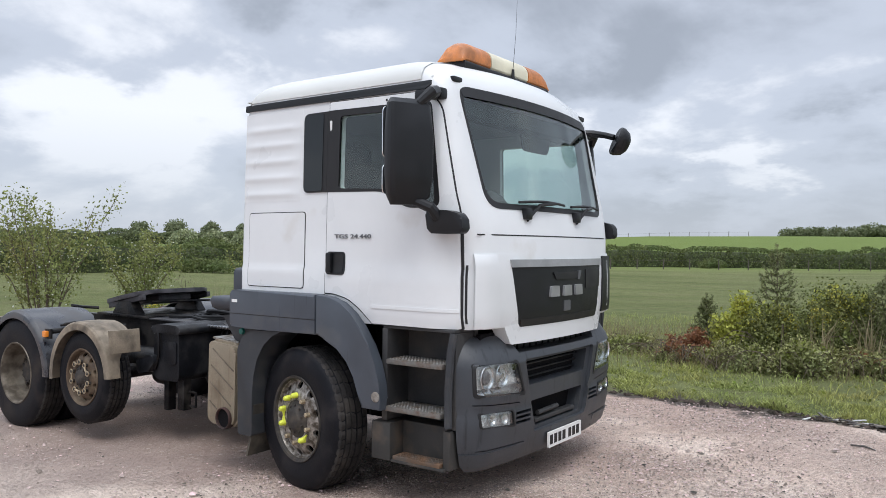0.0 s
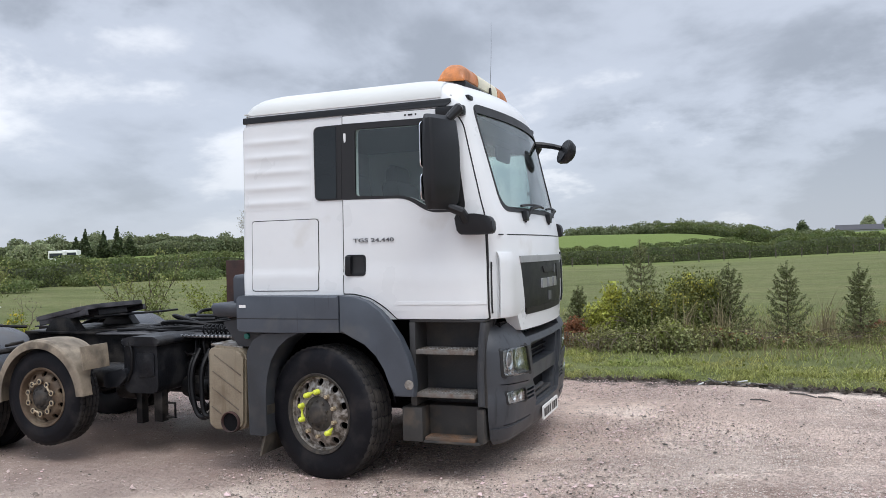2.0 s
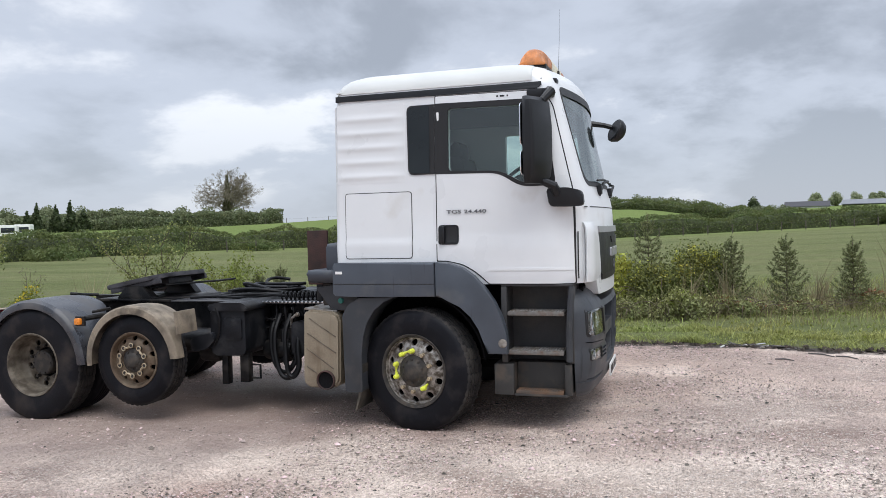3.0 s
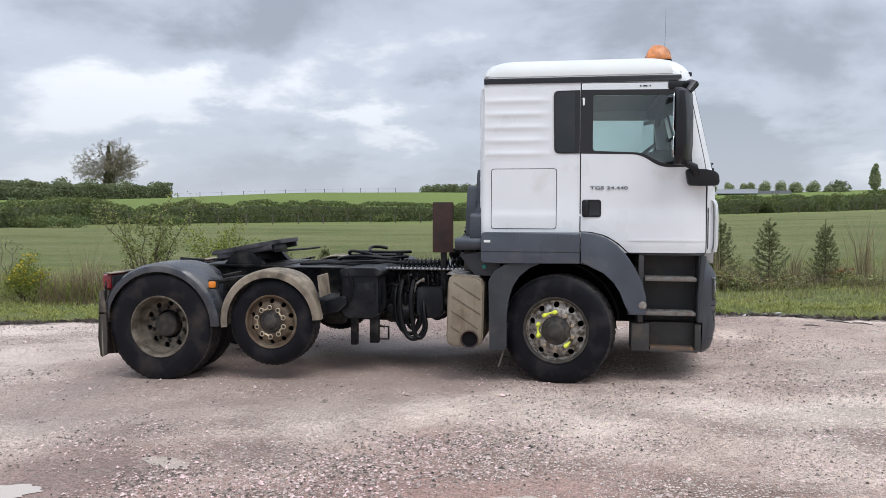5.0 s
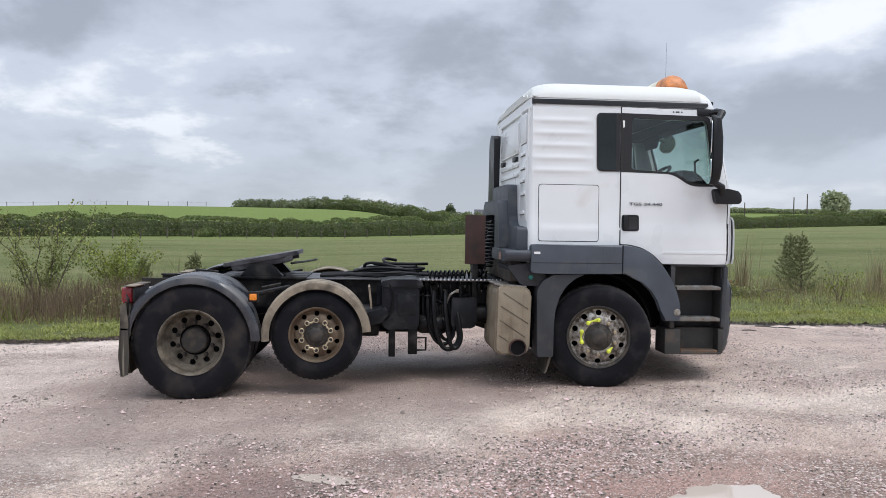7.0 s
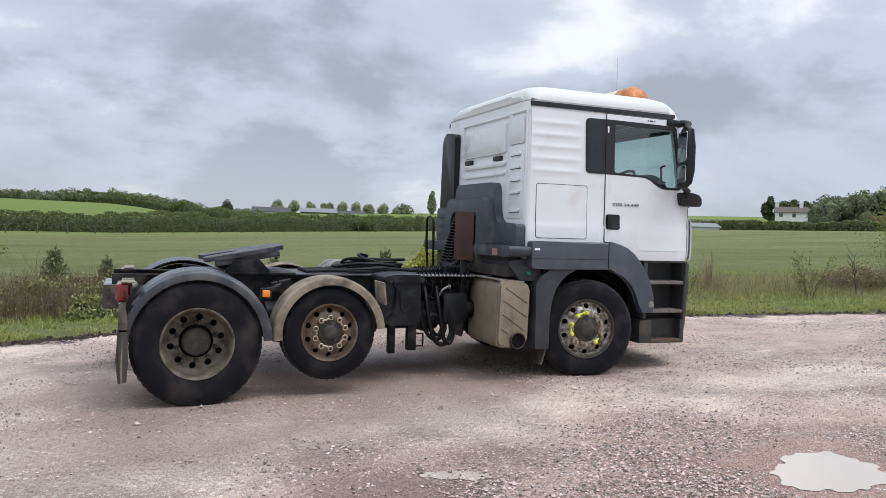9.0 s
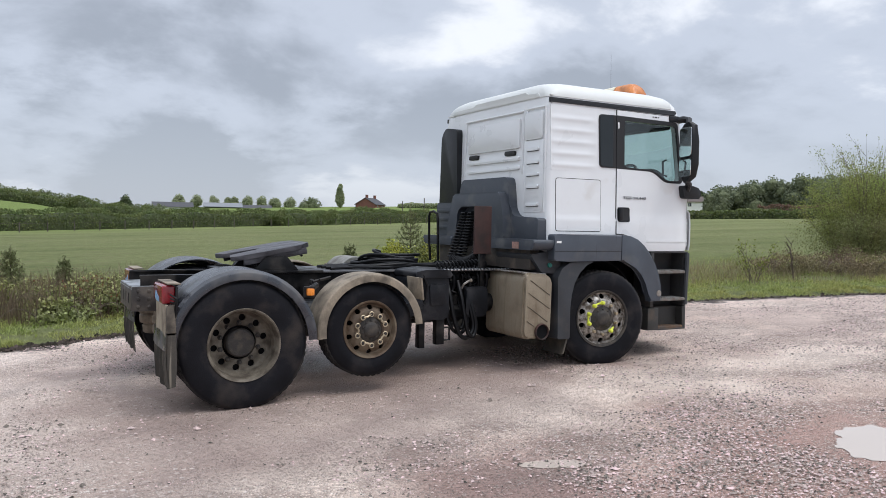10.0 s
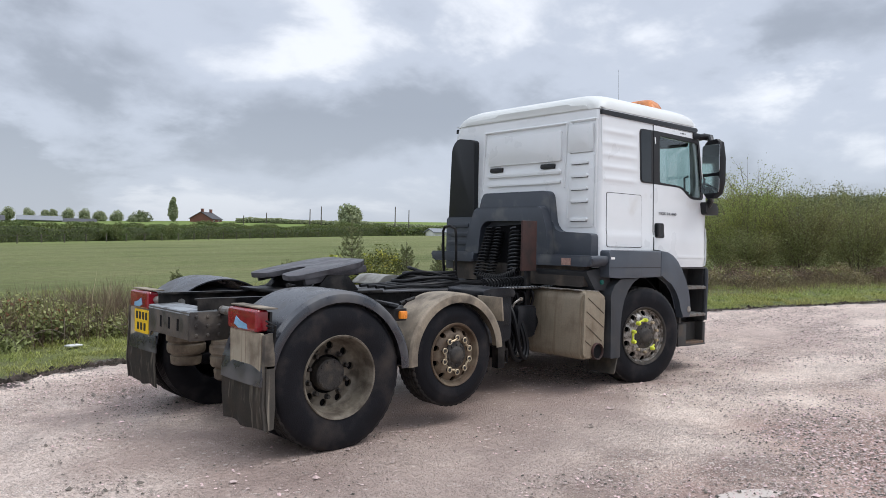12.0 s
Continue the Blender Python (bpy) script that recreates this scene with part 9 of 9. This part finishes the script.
for i, (az, d, h, w) in enumerate(((-47.6, 150, 4.8, 5.0), (-48.9, 150, 3.6, 6), (-51.0, 150, 3.4, 6), (-53, 150, 3.2, 6))):
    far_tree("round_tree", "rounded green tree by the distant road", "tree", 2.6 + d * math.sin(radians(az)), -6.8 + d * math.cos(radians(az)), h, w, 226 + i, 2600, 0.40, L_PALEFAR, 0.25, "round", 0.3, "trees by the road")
hedge("far_hedge", "distant hedge along the skyline", [(84, 118), (98, 112), (112, 98), (124, 76)], 1.6, 2.5, 120, 0.4, L_HEDGE, 230)
hedge("far_hedge", "distant hedge along the skyline", [(112, 240), (135, 225), (150, 190), (170, 160)], 1.3, 4, 70, 0.5, L_PALEFAR, 231, wobble=0.6)
far_tree("poplar", "tall narrow poplar by the distant farm", "poplar", 92, 244, 8.6, 4.8, 232, 3400, 0.5, L_PALEFAR, 0.25, "poplar")
for i, (az, wide) in enumerate(((10.1, 5.8), (11.3, 5.6), (12.45, 5.0), (13.4, 3.4), (13.9, 3.6), (14.75, 5.6), (15.75, 5.8), (16.75, 5.6), (17.75, 5.8))):
    x, y = -6.4 + 276 * math.sin(radians(az)), -6.9 + 276 * math.cos(radians(az))
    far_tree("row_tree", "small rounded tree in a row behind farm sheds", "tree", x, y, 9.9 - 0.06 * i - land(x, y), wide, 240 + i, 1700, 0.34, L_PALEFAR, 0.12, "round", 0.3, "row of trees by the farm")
far_tree("dark_tree", "dark rounded tree by the distant farm", "tree", 81.3, 244.8, 8.0 - land(81.3, 244.8), 8.0, 252, 1300, 0.5, L_FAR, 0.2)
far_tree("dark_tree", "dark rounded tree on the skyline", "tree", 19.9, 213.5, 7.6 - land(19.9, 213.5), 3.8, 253, 800, 0.5, L_CONIFER, 0.2)
far_tree("round_tree", "rounded green tree at the field corner", "tree", 77.5, 120, 6.2, 6.6, 254, 3000, 0.45, L_PALEFAR, 0.25)
for i, (az, h, w) in enumerate(((44.55, 9.6, 5.0), (45.5, 8.2, 6), (46.2, 8.0, 6), (46.8, 7.6, 5.5))):
    far_tree("yew_tree", "dense dark evergreen tree behind the white cottage", "tree", -5 + 246 * math.sin(radians(az)), -8 + 246 * math.cos(radians(az)), h, w, 260 + i, 2600, 0.42, L_CONIFER, 0.3, "round", 0, "evergreens by the cottage")
hedge("bracken_bank", "bank of rust-brown bracken below the wood", [(146, 116), (163, 84), (177, 52), (186, 22)], 2.6, 3, 150, 0.42, L_BANK, 233, "bank", 0.2)
for i in range(30):
    r2 = random.Random(300 + i)
    az, d = radians(47.75 + 0.75 * i + r2.uniform(-0.2, 0.2)), 206 + r2.uniform(-8, 8)
    x, y = -5 + d * math.sin(az), -8 + d * math.cos(az)
    top = 1.46 + d * math.tan(radians((3.05 + 0.9 * math.sin(min(1.57, i * 0.13))) * r2.uniform(0.93, 1.03)))
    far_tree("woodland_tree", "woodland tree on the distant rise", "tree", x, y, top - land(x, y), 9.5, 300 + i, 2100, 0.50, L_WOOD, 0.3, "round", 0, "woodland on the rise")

# farm buildings
M_BRICK = mat("red_brick", (0.20, 0.085, 0.065), 0.85, var=0.2, scale=1.2, fine=12, bump=0.2)
M_OLDTILE = mat("weathered_roof_tile", (0.115, 0.092, 0.082), 0.85, var=0.2, scale=1.5, fine=10, bump=0.3)
M_SLATE_ROOF = mat("grey_sheet_roof", (0.20, 0.21, 0.225), 0.7, var=0.12, scale=1, fine=8, bump=0.1)
M_DARKSLATE = mat("dark_slate_roof", (0.055, 0.054, 0.060), 0.7, var=0.2, scale=1.5, fine=10, bump=0.2)
M_RENDER = mat("white_render", (0.78, 0.78, 0.75), 0.8, var=0.06, scale=1, fine=8, bump=0.1)
M_PANE = mat("dark_window_pane", (0.02, 0.025, 0.03), 0.1, var=0.1, bump=0.0)


def house(name, label, x, y, turn, ln, dp, eave, ridge, wall_m, roof_m, windows, chimneys, base=0.0):
    ob = thing(name, label, "house" if chimneys else "barn", Matrix.Translation(put(x, y, base)) @ Matrix.Rotation(radians(turn), 4, "Z"))
    bm = bmesh.new()
    prism(bm, [(-dp / 2, -1.0), (dp / 2, -1.0), (dp / 2, eave), (0, ridge - 0.12), (-dp / 2, eave)], "x", -ln / 2, ln / 2)
    part("wall", bm, wall_m, ob)
    roof = None
    for s in (-1, 1):
        bm = bmesh.new()
        prism(bm, [(s * (dp / 2 + 0.35), eave - 0.22), (s * (dp / 2 + 0.35), eave - 0.07), (0, ridge + 0.08), (0, ridge - 0.10)], "x", -ln / 2 - 0.3, ln / 2 + 0.3)
        roof = part("roof", bm, roof_m, ob)
    for cx in chimneys:
        bm = bmesh.new()
        box(bm, cx - 0.45, cx + 0.45, -0.35, 0.35, ridge - 0.6, ridge + 1.1, 0.03)
        box(bm, cx - 0.52, cx + 0.52, -0.42, 0.42, ridge + 0.95, ridge + 1.1, 0.02)
        part("chimney", bm, wall_m, ob)
    for wx, wz in windows:
        bm = bmesh.new()
        box(bm, wx - 0.5, wx + 0.5, -dp / 2 - 0.03, -dp / 2 + 0.1, wz - 0.6, wz + 0.6, 0.02)
        win = part("window", bm, M_RENDER, ob)
        for k in (-1, 1):
            bm = bmesh.new()
            box(bm, wx + k * 0.23 - 0.19, wx + k * 0.23 + 0.19, -dp / 2 - 0.05, -dp / 2 - 0.02, wz - 0.5, wz + 0.5)
            part("pane", bm, M_PANE, win)
    return ob


house("brick_farmhouse", "red brick farmhouse with two chimneys", 104, 246, 42, 8.5, 7.5, 2.0, 4.2, M_BRICK, M_DARKSLATE, ((-2.0, 0.9), (2.0, 0.9)), (-3.0, 3.6), -1.0)
house("white_cottage", "white rendered cottage with a dark brown roof", 160.5, 152, -44, 8.0, 4.8, 2.7, 4.1, M_RENDER, M_OLDTILE, ((-2.6, 1.8), (0.6, 1.8)), (-3.6, 2.4), 1.4)
house("farm_shed", "long white farm shed with a dark roof", 37.3, 247.6, -9, 11.8, 9, 1.2, 2.6, M_RENDER, M_DARKSLATE, (), (), 4.0 - land(37.3, 247.6))
house("farm_shed", "dark grey-roofed farm shed", 53.0, 248.0, -13, 11.6, 9, 0.9, 2.1, M_CORE, M_SLATE_ROOF, (), (), 4.7 - land(53.0, 248.0))
house("farm_shed", "low dark farm shed beside a grey one", 63.3, 246.0, -15, 9.6, 8, 0.9, 2.0, M_CORE, M_DARKSLATE, (), (), 4.3 - land(63.3, 246.0))
house("white_barn", "low white barn with a grey roof", 93, 109, -20, 7, 5, 1.0, 1.6, M_RENDER, M_SLATE_ROOF, (), (), -0.3)

mon = thing("white_marker", "small white marker post between the ridge trees", "marker", Matrix.Translation(put(-11.3, 186)))
bm = bmesh.new()
prism(bm, [(-0.5, -0.2), (0.5, -0.2), (0.42, 1.0), (0.18, 1.5), (0.12, 2.5), (-0.12, 2.5), (-0.18, 1.5), (-0.42, 1.0)], "y", -0.3, 0.3, 0.05)
part("shaft", bm, M_RENDER, mon)

# lorries standing on the far road
for i, (x, y) in enumerate(((2.6 + 140 * math.sin(radians(-46.65)), -6.8 + 140 * math.cos(radians(-46.65))), (2.6 + 141 * math.sin(radians(-45.85)), -6.8 + 141 * math.cos(radians(-45.85))))):
    far = thing("distant_lorry", "white lorry cab on the distant road", "lorry", Matrix.Translation(put(x, y, -0.3)) @ Matrix.Rotation(radians(-60), 4, "Z"), "distant lorries")
    bm = bmesh.new()
    box(bm, -1.1, 1.1, -1.2, 1.2, 0.7, 3.0, 0.15)
    part("cab", bm, M_RENDER, far)
    bm = bmesh.new()
    box(bm, 0.9, 1.12, -1.0, 1.0, 1.8, 2.6, 0.05)
    part("windscreen", bm, M_PANE, far)
    for yy in (-1.0, 1.0):
        bm = bmesh.new()
        lathe(bm, [(0, -0.15), (0.45, -0.15), (0.5, 0), (0.45, 0.15), (0, 0.15)], (0.1, yy, 0.45), "y", 16)
        part("wheel", bm, M_RUBBER, far)

# poles and fences
M_POLE = mat("weathered_pole", (0.11, 0.095, 0.08), 0.9, var=0.2, bump=0.2)
for x, y, top in ((77.3, 164.3, 6.8), (82, 161.9, 7.6), (90.9, 156.9, 8.8), (93.2, 155.5, 9.5), (107.9, 145.4, 9.9), (110.5, 143.3, 9.2)):
    h = top - land(x, y)
    bm = bmesh.new()
    tube(bm, [(0, 0, -0.3), (0, 0, h)], [0.16, 0.11], 6)
    ob = new("utility_pole", mesh_of("utility_pole", bm, M_POLE))
    ob.matrix_world = Matrix.Translation(put(x, y))
    tagged(ob, "thin wooden utility pole on the skyline", "pole", "utility poles")


def post_fence(path, step, h, r, label):
    ob = thing("post_fence", label, "fence")
    bm = bmesh.new()
    tube(bm, [(0, 0, -0.2), (0, 0, h)], r, 5)
    me = mesh_of("post", bm, M_POLE)
    rows = []
    for (x0, y0), (x1, y1) in zip(path, path[1:]):
        k = int(math.hypot(x1 - x0, y1 - y0) / step)
        for i in range(k):
            p = put(x0 + (x1 - x0) * i / k, y0 + (y1 - y0) * i / k)
            post = child("post", me, ob)
            post.matrix_basis = Matrix.Translation(p) @ Matrix.Rotation(random.gauss(0, 0.05), 4, "X")
            rows.append(p + Vector((0, 0, h * 0.85)))
    bm = bmesh.new()
    tube(bm, rows, 0.012, 4)
    part("wire", bm, M_POLE, ob)


post_fence([(-38, 55), (-20, 70), (2, 80), (30, 91), (62, 103)], 2.6, 1.0, 0.055, "weathered post and wire fence in front of the hedge")
post_fence([(-88, 148), (-60, 166), (-38, 182)], 4.5, 1.3, 0.07, "thin post fence along the ridge")

# loose stones on the yard
rng = np.random.default_rng(77)
OCTA = np.array([(1, 0, 0), (-1, 0, 0), (0, 1, 0), (0, -1, 0), (0, 0, 1), (0, 0, -0.6)], float)
OF = [(0, 2, 4), (2, 1, 4), (1, 3, 4), (3, 0, 4)]


def stones(name, n, x0, x1, y0, y1, lo, hi, label, gate):
    verts, faces, k = [], [], 0
    while k < n:
        x, y = rng.uniform(x0, x1), rng.uniform(y0, y1)
        if y > edge_y(x) - 0.05 or noise.noise(Vector((x * 0.55, y * 0.9, 1.7))) + 0.35 * noise.noise(Vector((x * 2.3, y * 2.3, 6.0))) < rng.uniform(-0.35, gate):
            continue
        if -5.2 < x < -0.8 and -2.0 < y - 0.22 * (x + 1) < 0.9 and rng.uniform() < 0.8:
            continue
        if any(((x - px) ** 2 + (y - py) ** 2) < 0.16 for px, py in ((-0.22, -4.44), (-0.4, -4.55), (0.0, -4.35), (-3.3, -4.33))):
            continue
        s = lo + (hi - lo) * rng.uniform(0, 1) ** 2.6
        a = rng.uniform(0, 6.283)
        p = OCTA * (s * rng.uniform(0.6, 1.3, 3) * np.array([1, 1, 0.62])) + rng.normal(size=(6, 3)) * s * 0.16
        c, d = math.cos(a), math.sin(a)
        q = np.column_stack([p[:, 0] * c - p[:, 1] * d + x, p[:, 0] * d + p[:, 1] * c + y, p[:, 2] + land(x, y) + s * 0.18 + 0.004])
        verts.append(q)
        faces += [tuple(i + 6 * k for i in f) for f in OF]
        k += 1
    tagged(new(name, raw_mesh(name, np.concatenate(verts), faces, M_STONE)), label, "gravel", kind="stuff")


M_STONE = mat("broken_limestone", (0.43, 0.352, 0.310), 0.8, var=0.25, scale=30, fine=200, bump=0.25, island=0.9)
stones("loose_gravel", 85000, -9.0, 9, -5.8, 3.6, 0.0046, 0.0138, "loose crushed limestone chips on the yard", 0.28)
stones("coarse_gravel", 26000, -8.0, 3.0, -5.2, -2.6, 0.0052, 0.0150, "beds of coarse loose limestone beside the trodden lane", 0.75)
stones("yard_stones", 3200, -10, 10, -6.0, 3.4, 0.010, 0.026, "larger broken stones scattered on the yard", 0.55)

# broken turf and soil along the verge
M_SOIL = mat("dark_crumbled_soil", (0.060, 0.049, 0.040), 0.95, var=0.35, scale=20, bump=0.4, island=0.5, spec=0.1)
verts, faces = [], []
for k in range(3800):
    x = rng.uniform(-12, -2.8) if k % 4 else rng.uniform(-2.8, 14)
    y = edge_y(x) + rng.normal(0.0, 0.07) + 0.10 * noise.noise(Vector((x * 1.3, 2.0, 9.0)))
    size = 0.012 + 0.030 * rng.uniform(0, 1) ** 2
    q = OCTA * (size * rng.uniform(0.7, 1.5, 3) * np.array([1, 1, 0.7])) + rng.normal(size=(6, 3)) * size * 0.2
    verts.append(q + np.array([x, y, land(x, y) + size * 0.25]))
    faces += [tuple(i + 6 * k for i in f) for f in OF]
tagged(new("turf_clods", raw_mesh("turf_clods", np.concatenate(verts), faces, M_SOIL)), "dark crumbled soil along the edge of the grass", "soil", kind="stuff")
